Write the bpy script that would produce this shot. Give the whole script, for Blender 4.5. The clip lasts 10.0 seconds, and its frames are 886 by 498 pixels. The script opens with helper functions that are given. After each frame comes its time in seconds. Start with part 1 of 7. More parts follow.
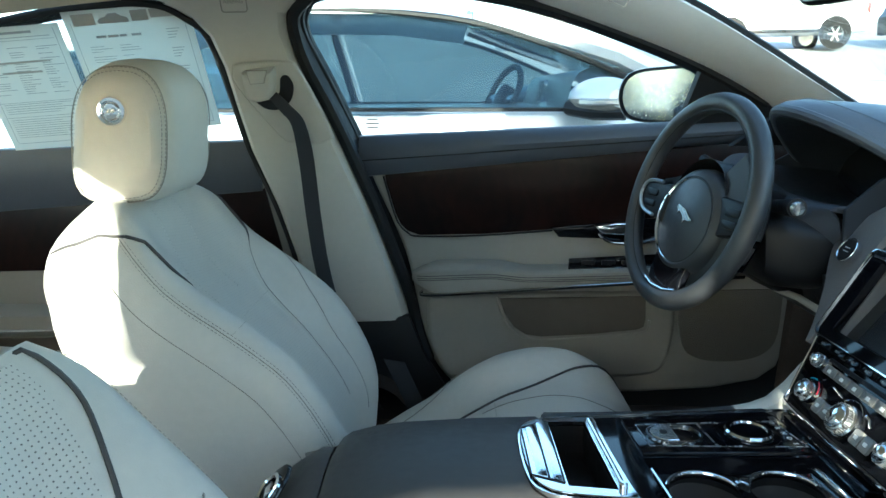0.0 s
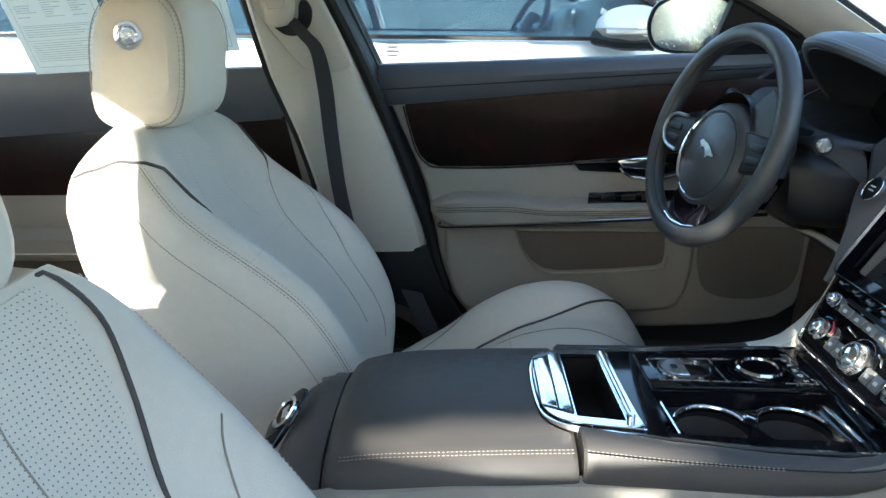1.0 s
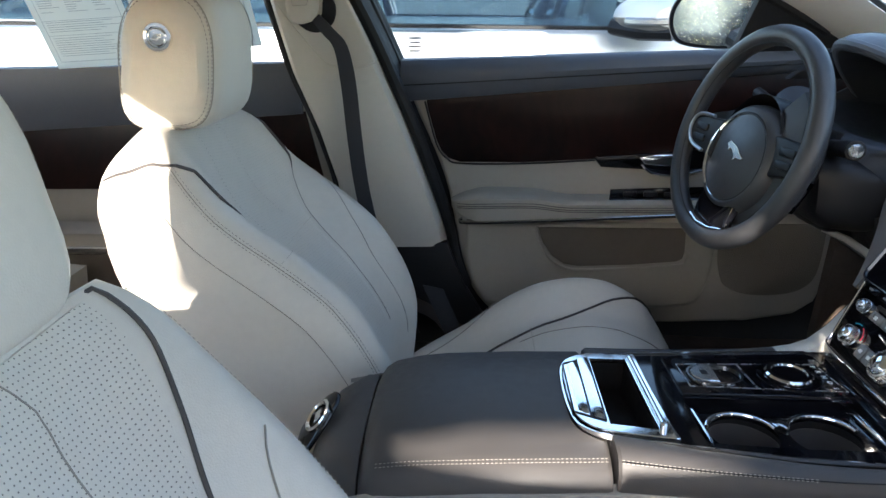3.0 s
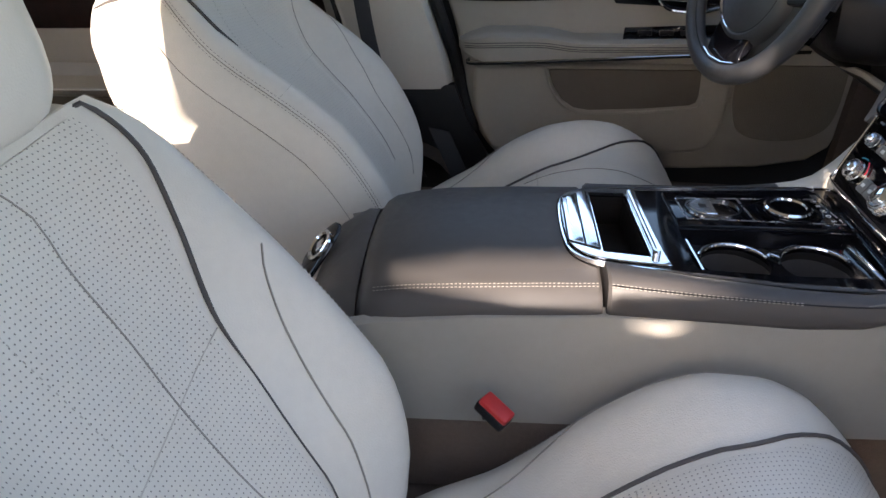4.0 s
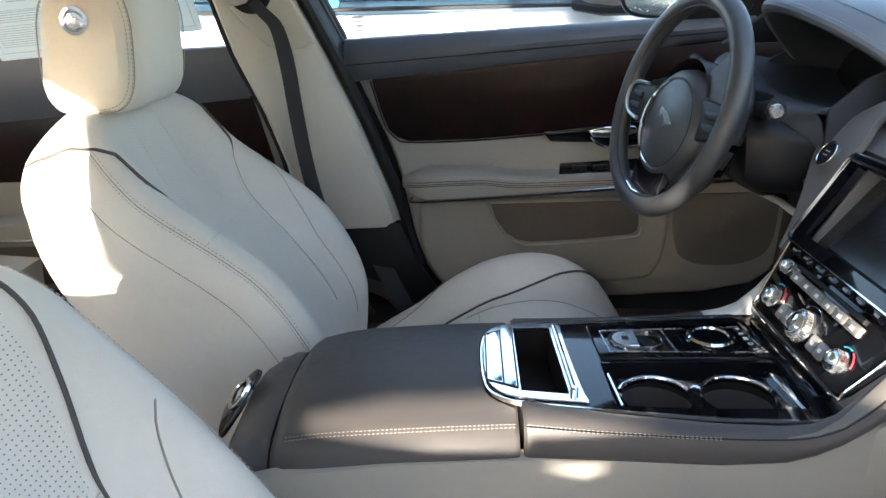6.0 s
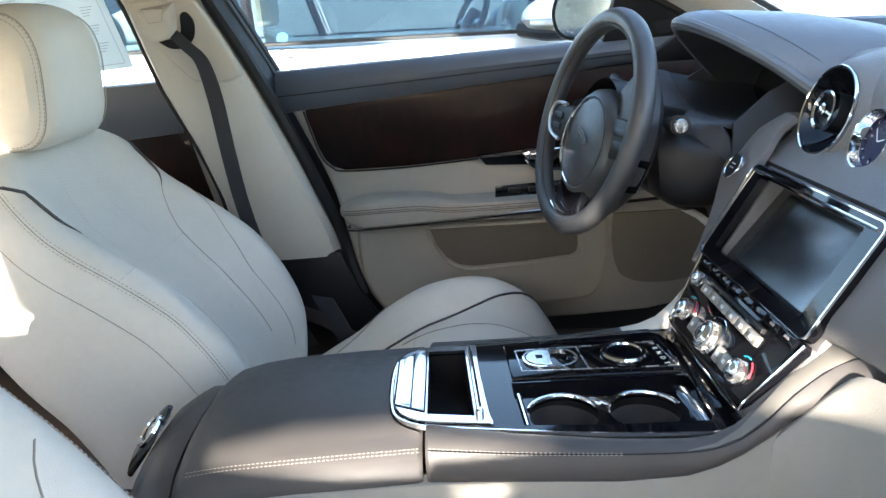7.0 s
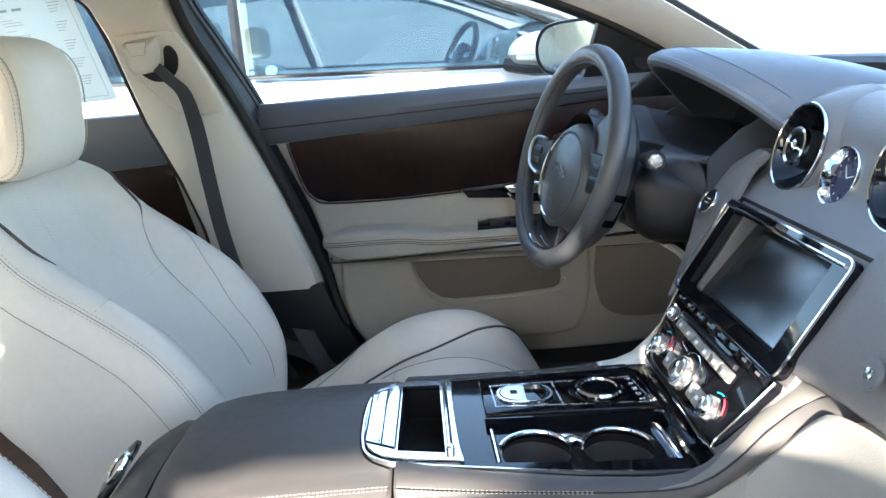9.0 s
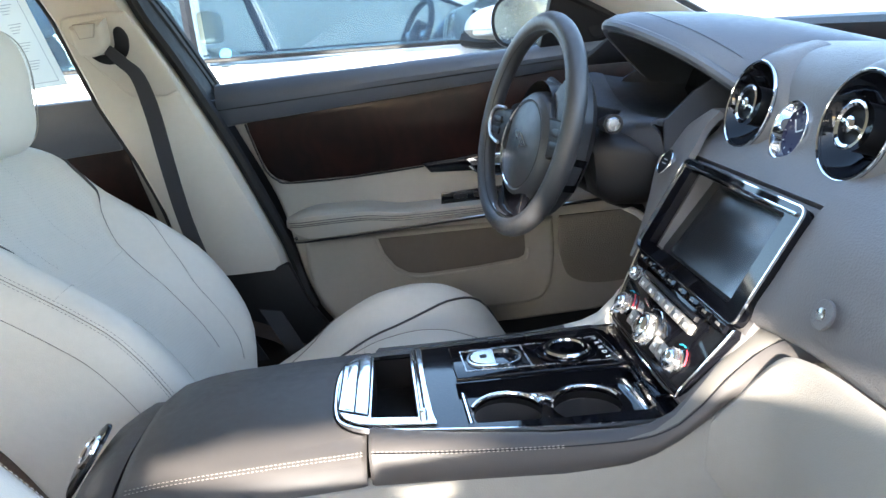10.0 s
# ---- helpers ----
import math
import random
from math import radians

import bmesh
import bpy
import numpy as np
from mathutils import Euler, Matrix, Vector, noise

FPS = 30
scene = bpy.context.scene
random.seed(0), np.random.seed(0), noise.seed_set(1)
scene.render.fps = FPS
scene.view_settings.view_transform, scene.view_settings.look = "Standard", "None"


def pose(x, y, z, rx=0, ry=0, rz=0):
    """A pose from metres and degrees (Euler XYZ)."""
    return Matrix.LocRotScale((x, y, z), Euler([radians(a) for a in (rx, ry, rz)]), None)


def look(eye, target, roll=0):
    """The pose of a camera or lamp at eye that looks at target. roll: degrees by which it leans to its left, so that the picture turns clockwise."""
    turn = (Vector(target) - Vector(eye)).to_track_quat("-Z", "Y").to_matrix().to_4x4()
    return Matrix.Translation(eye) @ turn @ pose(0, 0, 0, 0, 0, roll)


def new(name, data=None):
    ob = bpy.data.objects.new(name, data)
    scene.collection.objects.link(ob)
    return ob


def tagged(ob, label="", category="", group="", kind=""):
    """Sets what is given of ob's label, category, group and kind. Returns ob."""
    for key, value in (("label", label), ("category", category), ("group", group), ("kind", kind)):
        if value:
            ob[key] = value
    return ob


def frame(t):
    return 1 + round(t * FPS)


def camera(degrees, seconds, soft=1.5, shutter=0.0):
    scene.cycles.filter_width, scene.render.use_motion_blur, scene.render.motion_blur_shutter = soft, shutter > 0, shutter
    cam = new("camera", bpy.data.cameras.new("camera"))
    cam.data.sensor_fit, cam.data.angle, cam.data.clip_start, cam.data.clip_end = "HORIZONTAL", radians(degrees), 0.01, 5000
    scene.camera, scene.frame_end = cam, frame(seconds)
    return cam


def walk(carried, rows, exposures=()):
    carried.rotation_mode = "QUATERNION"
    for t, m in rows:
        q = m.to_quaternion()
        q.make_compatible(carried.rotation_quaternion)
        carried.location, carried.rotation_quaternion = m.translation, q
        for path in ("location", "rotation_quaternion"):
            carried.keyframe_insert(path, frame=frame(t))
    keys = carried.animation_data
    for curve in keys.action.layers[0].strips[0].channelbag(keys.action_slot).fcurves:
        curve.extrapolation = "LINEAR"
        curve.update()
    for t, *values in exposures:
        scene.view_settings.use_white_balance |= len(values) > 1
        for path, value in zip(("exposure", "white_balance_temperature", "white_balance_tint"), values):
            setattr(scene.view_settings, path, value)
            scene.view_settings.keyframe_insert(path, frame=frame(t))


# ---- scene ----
cam = camera(62.8, 10.0)
PATH = [
    (0, (0.013, -0.845, 1.063), (0.007, 1.109, 0.641), -0.9),
    (0.5, (0.018, -0.847, 1.065), (-0.027, 1.074, 0.51), -0.6),
    (1, (0.021, -0.845, 1.063), (-0.046, 1.06, 0.46), -0.3),
    (1.5, (0.006, -0.843, 1.074), (-0.051, 1.077, 0.515), -0.2),
    (2, (-0.022, -0.834, 1.104), (-0.065, 1.118, 0.67), 1.2),
    (2.5, (-0.025, -0.836, 1.11), (-0.067, 1.117, 0.682), 0.6),
    (3, (-0.014, -0.84, 1.095), (-0.096, 1.049, 0.444), -0.2),
    (3.2, (0.0, -0.849, 1.08), (-0.118, 0.997, 0.319), -0.2),
    (4.3, (0.014, -0.854, 1.056), (-0.115, 0.837, -0.004), -0.7),
    (4.5, (0.016, -0.854, 1.054), (-0.127, 0.806, -0.053), -0.8),
    (5, (0.015, -0.851, 1.056), (-0.111, 0.767, -0.113), -0.0),
    (5.3, (0.018, -0.849, 1.063), (-0.11, 0.796, -0.068), -0.4),
    (5.5, (0.067, -0.834, 1.053), (-0.122, 0.909, 0.091), -2.9),
    (5.7, (0.065, -0.837, 1.066), (-0.049, 0.983, 0.244), -1.3),
    (6, (0.101, -0.839, 1.07), (0.011, 1.04, 0.391), -2.2),
    (6.2, (0.119, -0.839, 1.065), (0.064, 1.067, 0.462), -3.0),
    (7.3, (0.219, -0.836, 1.056), (0.181, 1.068, 0.450), -4.1),
    (7.5, (0.223, -0.837, 1.054), (0.193, 1.07, 0.45), -4.1),
    (8, (0.221, -0.838, 1.053), (0.198, 1.064, 0.437), -4.0),
    (8.5, (0.226, -0.834, 1.057), (0.203, 1.062, 0.421), -4.0),
    (9, (0.225, -0.833, 1.059), (0.207, 1.096, 0.534), -3.5),
    (9.5, (0.226, -0.835, 1.059), (0.198, 1.092, 0.522), -3.5),
    (10, (0.224, -0.845, 1.043), (0.297, 1.069, 0.465), -5.2),
]
walk(cam, [(t, look(eye, target, roll)) for t, eye, target, roll in PATH], exposures=[(0.0, 2.66, 5870, -4), (0.8, 2.84, 6120, 4), (2.5, 2.75, 6420, 14), (3.2, 2.65, 6450, 15), (4.5, 2.73, 7200, 24), (5.4, 2.85, 7100, 20), (6.2, 3.15, 6750, 14), (7.3, 3.46, 6500, 13), (8.5, 3.61, 6400, 13), (10.0, 3.62, 6450, 14)])

# ---- light ----
SUN_ELEV, SUN_AZ = 17.2, 183.7   # azimuth of the sun in degrees, counted from +y over +x; 180 is behind the walker
world = bpy.data.worlds.new("world")
scene.world = world
world.use_nodes = True
wn = world.node_tree
sky = wn.nodes.new("ShaderNodeTexSky")
sky.sky_type, sky.sun_disc = "NISHITA", False
sky.sun_elevation, sky.sun_rotation = radians(SUN_ELEV), radians(SUN_AZ)
wn.links.new(sky.outputs[0], wn.nodes["Background"].inputs[0])
wn.nodes["Background"].inputs[1].default_value = 0.15
sun_lamp = bpy.data.lights.new("sun", "SUN")
sun_lamp.energy, sun_lamp.angle, sun_lamp.color = 3.6, radians(0.53), (1.0, 0.93, 0.80)
sun = new("sun", sun_lamp)
_a, _e = radians(SUN_AZ), radians(SUN_ELEV)
sun.matrix_world = look((0, 0, 0), (-math.sin(_a) * math.cos(_e), -math.cos(_a) * math.cos(_e), -math.sin(_e)))

# ---- materials ----
MATS = {}


def nodes_of(m):
    m.use_nodes = True
    nt = m.node_tree
    return nt, nt.nodes["Principled BSDF"]


def mat(name, color, rough=0.5, metal=0.0, spec=0.5, grain=0.0, grain_scale=400.0, vary=0.12, vary_scale=6.0, coat=0.0, wear=0.06):
    """A surface with two scales of variation in tone and gloss, and fine relief."""
    m = bpy.data.materials.new(name)
    nt, bsdf = nodes_of(m)
    N, L = nt.nodes.new, nt.links.new
    tc = N("ShaderNodeTexCoord")
    big = N("ShaderNodeTexNoise")
    big.inputs["Scale"].default_value, big.inputs["Detail"].default_value = vary_scale, 6
    L(tc.outputs["Object"], big.inputs["Vector"])
    fine = N("ShaderNodeTexNoise")
    fine.inputs["Scale"].default_value, fine.inputs["Detail"].default_value = vary_scale * 14, 4
    L(tc.outputs["Object"], fine.inputs["Vector"])
    mix = N("ShaderNodeMix")
    mix.data_type = "FLOAT"
    mix.inputs[0].default_value = 0.35
    L(big.outputs[0], mix.inputs[2]), L(fine.outputs[0], mix.inputs[3])
    ramp = N("ShaderNodeMapRange")
    ramp.inputs[1].default_value, ramp.inputs[2].default_value = 0.3, 0.7
    ramp.inputs[3].default_value, ramp.inputs[4].default_value = 1 - vary, 1 + vary * 0.6
    L(mix.outputs[0], ramp.inputs[0])
    mul = N("ShaderNodeVectorMath")
    mul.operation = "SCALE"
    mul.inputs[0].default_value = color
    L(ramp.outputs[0], mul.inputs["Scale"])
    L(mul.outputs[0], bsdf.inputs["Base Color"])
    rr = N("ShaderNodeMapRange")
    rr.inputs[1].default_value, rr.inputs[2].default_value = 0.3, 0.7
    rr.inputs[3].default_value, rr.inputs[4].default_value = max(0.02, rough - wear), min(1, rough + wear)
    L(fine.outputs[0], rr.inputs[0])
    L(rr.outputs[0], bsdf.inputs["Roughness"])
    bsdf.inputs["Metallic"].default_value = metal
    bsdf.inputs["Specular IOR Level"].default_value = spec
    bsdf.inputs["Coat Weight"].default_value = coat
    bsdf.inputs["Coat Roughness"].default_value = 0.04
    if grain:
        vor = N("ShaderNodeTexVoronoi")
        vor.inputs["Scale"].default_value = grain_scale
        L(tc.outputs["Object"], vor.inputs["Vector"])
        bump = N("ShaderNodeBump")
        bump.inputs["Strength"].default_value, bump.inputs["Distance"].default_value = grain, 0.001
        L(vor.outputs["Distance"], bump.inputs["Height"])
        soft = N("ShaderNodeBump")
        soft.inputs["Strength"].default_value, soft.inputs["Distance"].default_value = grain * 0.7, 0.004
        L(big.outputs[0], soft.inputs["Height"])
        L(bump.outputs[0], soft.inputs["Normal"])
        L(soft.outputs[0], bsdf.inputs["Normal"])
    MATS[name] = m
    return m


def perforated(name, base, dark=0.30, bump_by=0.6):
    """The leather of another material with rows of small punched holes, laid along the mesh's UV in metres."""
    m = base.copy()
    m.name = name
    nt, bsdf = nodes_of(m)
    N, L = nt.nodes.new, nt.links.new
    uv = N("ShaderNodeUVMap")
    mp = N("ShaderNodeMapping")
    mp.inputs["Rotation"].default_value = (0, 0, radians(8))
    L(uv.outputs[0], mp.inputs[0])
    vor = N("ShaderNodeTexVoronoi")
    vor.voronoi_dimensions = "2D"
    vor.inputs["Scale"].default_value, vor.inputs["Randomness"].default_value = 178.0, 0.0
    L(mp.outputs[0], vor.inputs["Vector"])
    hole = N("ShaderNodeMapRange")
    hole.inputs[1].default_value, hole.inputs[2].default_value = 0.08, 0.18
    hole.inputs[3].default_value, hole.inputs[4].default_value = dark, 1.0
    L(vor.outputs["Distance"], hole.inputs[0])
    old = bsdf.inputs["Base Color"].links[0].from_socket
    sc = N("ShaderNodeVectorMath")
    sc.operation = "SCALE"
    L(old, sc.inputs[0]), L(hole.outputs[0], sc.inputs["Scale"])
    L(sc.outputs[0], bsdf.inputs["Base Color"])
    bump = N("ShaderNodeBump")
    bump.inputs["Strength"].default_value, bump.inputs["Distance"].default_value = bump_by, 0.001
    L(hole.outputs[0], bump.inputs["Height"])
    if bsdf.inputs["Normal"].links:
        L(bsdf.inputs["Normal"].links[0].from_socket, bump.inputs["Normal"])
    L(bump.outputs[0], bsdf.inputs["Normal"])
    MATS[name] = m
    return m


def glassy(name, color=(1, 1, 1), rough=0.0, gloss=0.03):
    """Thin flat pane: mostly clear, with a real gloss."""
    m = bpy.data.materials.new(name)
    m.use_nodes = True
    nt = m.node_tree
    N, L = nt.nodes.new, nt.links.new
    tr, gl, mx = N("ShaderNodeBsdfTransparent"), N("ShaderNodeBsdfGlossy"), N("ShaderNodeMixShader")
    lw, pw, mr = N("ShaderNodeLayerWeight"), N("ShaderNodeMath"), N("ShaderNodeMapRange")
    lw.inputs["Blend"].default_value = 0.5
    pw.operation = "POWER"
    pw.inputs[1].default_value = 5.0
    mr.inputs[3].default_value, mr.inputs[4].default_value = gloss, 0.75
    L(lw.outputs["Facing"], pw.inputs[0]), L(pw.outputs[0], mr.inputs[0])
    tr.inputs[0].default_value = (*color, 1)
    gl.inputs["Roughness"].default_value = rough
    L(mr.outputs[0], mx.inputs[0]), L(tr.outputs[0], mx.inputs[1]), L(gl.outputs[0], mx.inputs[2])
    L(mx.outputs[0], nt.nodes["Material Output"].inputs[0])
    MATS[name] = m
    return m


IVORY = mat("ivory_leather", (0.64, 0.60, 0.53), 0.46, spec=0.35, grain=0.22, grain_scale=520, vary=0.07)
IVORY_PERF = perforated("ivory_perforated_leather", IVORY)
IVORY_FINE = perforated("ivory_finely_punched_leather", IVORY, 0.80, 0.15)
CREAM = mat("cream_vinyl", (0.53, 0.49, 0.425), 0.55, spec=0.3, grain=0.2, grain_scale=700, vary=0.06)
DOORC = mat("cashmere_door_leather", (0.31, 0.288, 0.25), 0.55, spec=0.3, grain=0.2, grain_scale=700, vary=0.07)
CLOTH = mat("cream_headliner_cloth", (0.66, 0.58, 0.44), 0.9, spec=0.1, grain=0.5, grain_scale=900, vary=0.10)
GREY = mat("dark_truffle_leather", (0.064, 0.059, 0.057), 0.5, spec=0.4, grain=0.16, grain_scale=900, vary=0.12)
LINING = mat("dark_slate_moulding", (0.034, 0.038, 0.046), 0.5, spec=0.3, grain=0.2, grain_scale=600, vary=0.12)
NAVY = mat("charcoal_leather", (0.060, 0.068, 0.084), 0.48, spec=0.4, grain=0.3, grain_scale=420, vary=0.12)
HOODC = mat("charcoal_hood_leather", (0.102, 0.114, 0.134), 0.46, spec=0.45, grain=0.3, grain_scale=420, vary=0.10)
RIM = mat("black_wheel_leather", (0.032, 0.033, 0.036), 0.46, spec=0.70, grain=0.09, grain_scale=600, vary=0.06)
BLACK = mat("black_plastic", (0.011, 0.011, 0.0125), 0.42, spec=0.25, grain=0.10, grain_scale=800, vary=0.2)
RUBBER = mat("black_rubber_seal", (0.010, 0.010, 0.011), 0.6, spec=0.3, vary=0.2)
PIANO = mat("piano_black_lacquer", (0.004, 0.0042, 0.006), 0.05, spec=0.30, vary=0.2, wear=0.03)
CHROME = mat("bright_chrome", (0.86, 0.87, 0.88), 0.07, metal=1.0, vary=0.03, wear=0.04)
DARKCH = mat("dark_chrome", (0.40, 0.40, 0.40), 0.14, metal=1.0, vary=0.08)
PALEM = mat("pale_satin_switch", (0.85, 0.85, 0.84), 0.22, metal=1.0, vary=0.05)
KNOBM = mat("polished_knob_metal", (0.80, 0.79, 0.77), 0.22, metal=1.0, vary=0.08)
BRUSHED = mat("brushed_metal", (0.50, 0.50, 0.49), 0.42, metal=1.0, vary=0.05)
PILLARG = mat("pale_grey_pillar_cloth", (0.70, 0.69, 0.66), 0.85, spec=0.15, grain=0.3, grain_scale=900, vary=0.06)
SATIN = mat("satin_metal", (0.62, 0.62, 0.62), 0.28, metal=1.0, vary=0.06)
DARKCARPET = mat("dark_brown_carpet", (0.13, 0.098, 0.080), 0.95, spec=0.1, grain=0.9, grain_scale=900, vary=0.25, vary_scale=12)
BELT = mat("woven_grey_webbing", (0.036, 0.036, 0.040), 0.7, spec=0.25, grain=0.5, grain_scale=900, vary=0.15)
REDP = mat("red_plastic", (0.52, 0.03, 0.03), 0.4, spec=0.5, vary=0.12)
POCKET = mat("taupe_pocket_shade", (0.125, 0.110, 0.092), 0.7, spec=0.2, grain=0.3, grain_scale=700, vary=0.12)
WELL = mat("black_well_lining", (0.010, 0.009, 0.009), 0.7, spec=0.15, vary=0.2)
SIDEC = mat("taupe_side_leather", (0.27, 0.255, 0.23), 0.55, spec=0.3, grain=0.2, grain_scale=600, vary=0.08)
RAILT = mat("shaded_taupe_rail", (0.150, 0.140, 0.124), 0.5, spec=0.35, grain=0.18, grain_scale=700, vary=0.08)
STITCH = mat("pale_thread", (0.48, 0.45, 0.40), 0.7, spec=0.2, vary=0.1)
STITCHD = mat("taupe_thread", (0.30, 0.28, 0.25), 0.7, spec=0.2, vary=0.1)
CREASE = mat("shaded_ivory_crease", (0.50, 0.465, 0.40), 0.6, spec=0.2, vary=0.1)
DASHG = mat("dark_truffle_dash_leather", (0.150, 0.142, 0.138), 0.5, spec=0.4, grain=0.35, grain_scale=420, vary=0.10)
SEAM = mat("dark_seam_thread", (0.29, 0.265, 0.23), 0.7, spec=0.2, vary=0.1)
PIPE = mat("charcoal_piping", (0.075, 0.068, 0.066), 0.55, spec=0.3, vary=0.12)
SILVER = mat("silver_car_paint", (0.58, 0.60, 0.62), 0.30, metal=0.2, coat=0.6, vary=0.02, wear=0.01)
WHITEP = mat("white_car_paint", (0.80, 0.80, 0.79), 0.3, coat=0.6, vary=0.02, wear=0.01)
DARKP = mat("dark_car_paint", (0.03, 0.032, 0.04), 0.3, coat=0.6, vary=0.02, wear=0.01)
# wood of the added boards that cast shade from out of view
SHADEWOOD = mat("shade_board_wood", (0.34, 0.32, 0.29), 0.8, spec=0.2, grain=0.3, grain_scale=90, vary=0.2)
TYRE = mat("tyre_rubber", (0.02, 0.02, 0.02), 0.85, spec=0.2, vary=0.2)
REDL = mat("red_lamp_lens", (0.45, 0.02, 0.02), 0.15, coat=0.5, vary=0.1)
PAPER = mat("printed_paper", (0.70, 0.69, 0.645), 0.7, spec=0.2, vary=0.05)
nt_p, bs_p = nodes_of(PAPER)
tl = nt_p.nodes.new("ShaderNodeBsdfTranslucent")
tl.inputs[0].default_value = (0.74, 0.73, 0.67, 1)
mx_p = nt_p.nodes.new("ShaderNodeMixShader")
mx_p.inputs[0].default_value = 0.75
nt_p.links.new(bs_p.outputs[0], mx_p.inputs[1]), nt_p.links.new(tl.outputs[0], mx_p.inputs[2])
nt_p.links.new(mx_p.outputs[0], nt_p.nodes["Material Output"].inputs[0])
TAUPEI = mat("taupe_ink", (0.42, 0.39, 0.35), 0.7, spec=0.2, vary=0.15)
INK = mat("grey_ink", (0.38, 0.37, 0.36), 0.7, spec=0.2, vary=0.1)
ASPHALT = mat("pale_sunlit_concrete", (0.42, 0.41, 0.39), 0.9, spec=0.2, grain=0.4, grain_scale=120, vary=0.18, vary_scale=0.35)
BAY = mat("worn_grey_bounce_concrete", (0.19, 0.186, 0.175), 0.9, spec=0.2, grain=0.5, grain_scale=150, vary=0.25, vary_scale=0.8)
SPEAKER = mat("perforated_speaker_cloth", (0.17, 0.15, 0.125), 0.7, spec=0.2, grain=0.9, grain_scale=420, vary=0.1)
MIRRORM = mat("silvered_mirror", (0.9, 0.9, 0.9), 0.02, metal=1.0, vary=0.02, wear=0.015)
WETMIRROR = mat("dusty_wet_mirror", (0.80, 0.85, 0.83), 0.12, metal=1.0, vary=0.08, wear=0.05)
SCREEN = mat("dark_screen_glass", (0.012, 0.0124, 0.0136), 0.22, spec=1.0, vary=0.1, wear=0.04)
SCREEN.node_tree.nodes["Principled BSDF"].inputs["IOR"].default_value = 1.75
SCREENW = mat("dull_screen_surround", (0.030, 0.028, 0.026), 0.45, spec=0.4, vary=0.1)
DIAL = mat("deep_blue_dial", (0.018, 0.017, 0.050), 0.3, spec=0.2, vary=0.1)
TEAL = mat("blue_mark", (0.02, 0.42, 0.55), 0.5, vary=0.05)
REDM = mat("red_mark", (0.62, 0.03, 0.05), 0.5, vary=0.05)
BUTTON = mat("grey_button_plastic", (0.20, 0.19, 0.175), 0.32, spec=0.5, vary=0.12)
LEGEND = mat("white_legend", (0.75, 0.75, 0.73), 0.5, vary=0.03)
YELLOW = mat("yellow_paint", (0.7, 0.5, 0.05), 0.6, vary=0.1)
BLUEST = mat("blue_sticker", (0.02, 0.16, 0.42), 0.5, vary=0.1)
FARGLASS = mat("sky_lit_car_glass", (0.15, 0.16, 0.17), 0.12, spec=0.6, vary=0.1)
GLASS = glassy("clear_tempered_glass", (0.88, 0.92, 0.92))
TINT = glassy("tinted_car_glass", (0.56, 0.64, 0.67), gloss=0.06)


def wood_mat():
    m = bpy.data.materials.new("burl_walnut_veneer")
    nt, bsdf = nodes_of(m)
    N, L = nt.nodes.new, nt.links.new
    tc, n1, n2, cr = N("ShaderNodeTexCoord"), N("ShaderNodeTexNoise"), N("ShaderNodeTexWave"), N("ShaderNodeValToRGB")
    n1.inputs["Scale"].default_value, n1.inputs["Detail"].default_value, n1.inputs["Distortion"].default_value = 9, 7, 0.8
    n2.inputs["Scale"].default_value, n2.inputs["Distortion"].default_value, n2.inputs["Detail"].default_value = 9, 14, 4
    mx = N("ShaderNodeMix")
    mx.data_type = "FLOAT"
    mx.inputs[0].default_value = 0.10
    L(tc.outputs["Object"], n1.inputs["Vector"]), L(tc.outputs["Object"], n2.inputs["Vector"])
    L(n1.outputs[0], mx.inputs[2]), L(n2.outputs[1], mx.inputs[3])
    cr.color_ramp.elements[0].position, cr.color_ramp.elements[1].position = 0.3, 0.75
    cr.color_ramp.elements[0].color, cr.color_ramp.elements[1].color = (0.0035, 0.0017, 0.0015, 1), (0.017, 0.0052, 0.004, 1)
    L(mx.outputs[0], cr.inputs[0]), L(cr.outputs[0], bsdf.inputs["Base Color"])
    bsdf.inputs["Roughness"].default_value, bsdf.inputs["Coat Weight"].default_value = 0.40, 0.06
    bsdf.inputs["Specular IOR Level"].default_value = 0.14
    bsdf.inputs["Coat Roughness"].default_value = 0.12
    MATS["wood"] = m
    return m


WOOD = wood_mat()

# ---- kit ----
def lerp(a, b, t):
    return a + (b - a) * t


def knots(table, x):
    """Smooth value of a table of (x, v) pairs."""
    if x <= table[0][0]:
        return table[0][1]
    if x >= table[-1][0]:
        return table[-1][1]
    k = next(i for i in range(len(table) - 1) if x <= table[i + 1][0])
    rise = [(b[1] - a[1]) / (b[0] - a[0]) for a, b in zip(table, table[1:])]

    def slope(i):
        if i == 0 or i == len(rise):
            return rise[min(i, len(rise) - 1)]
        a, b = rise[i - 1], rise[i]
        return 2 * a * b / (a + b) if a * b > 0 else 0.0

    (x0, v0), (x1, v1) = table[k], table[k + 1]
    h = x1 - x0
    t = (x - x0) / h
    return v0 * (1 + 2 * t) * (1 - t) ** 2 + slope(k) * h * t * (1 - t) ** 2 + v1 * t * t * (3 - 2 * t) + slope(k + 1) * h * t * t * (t - 1)


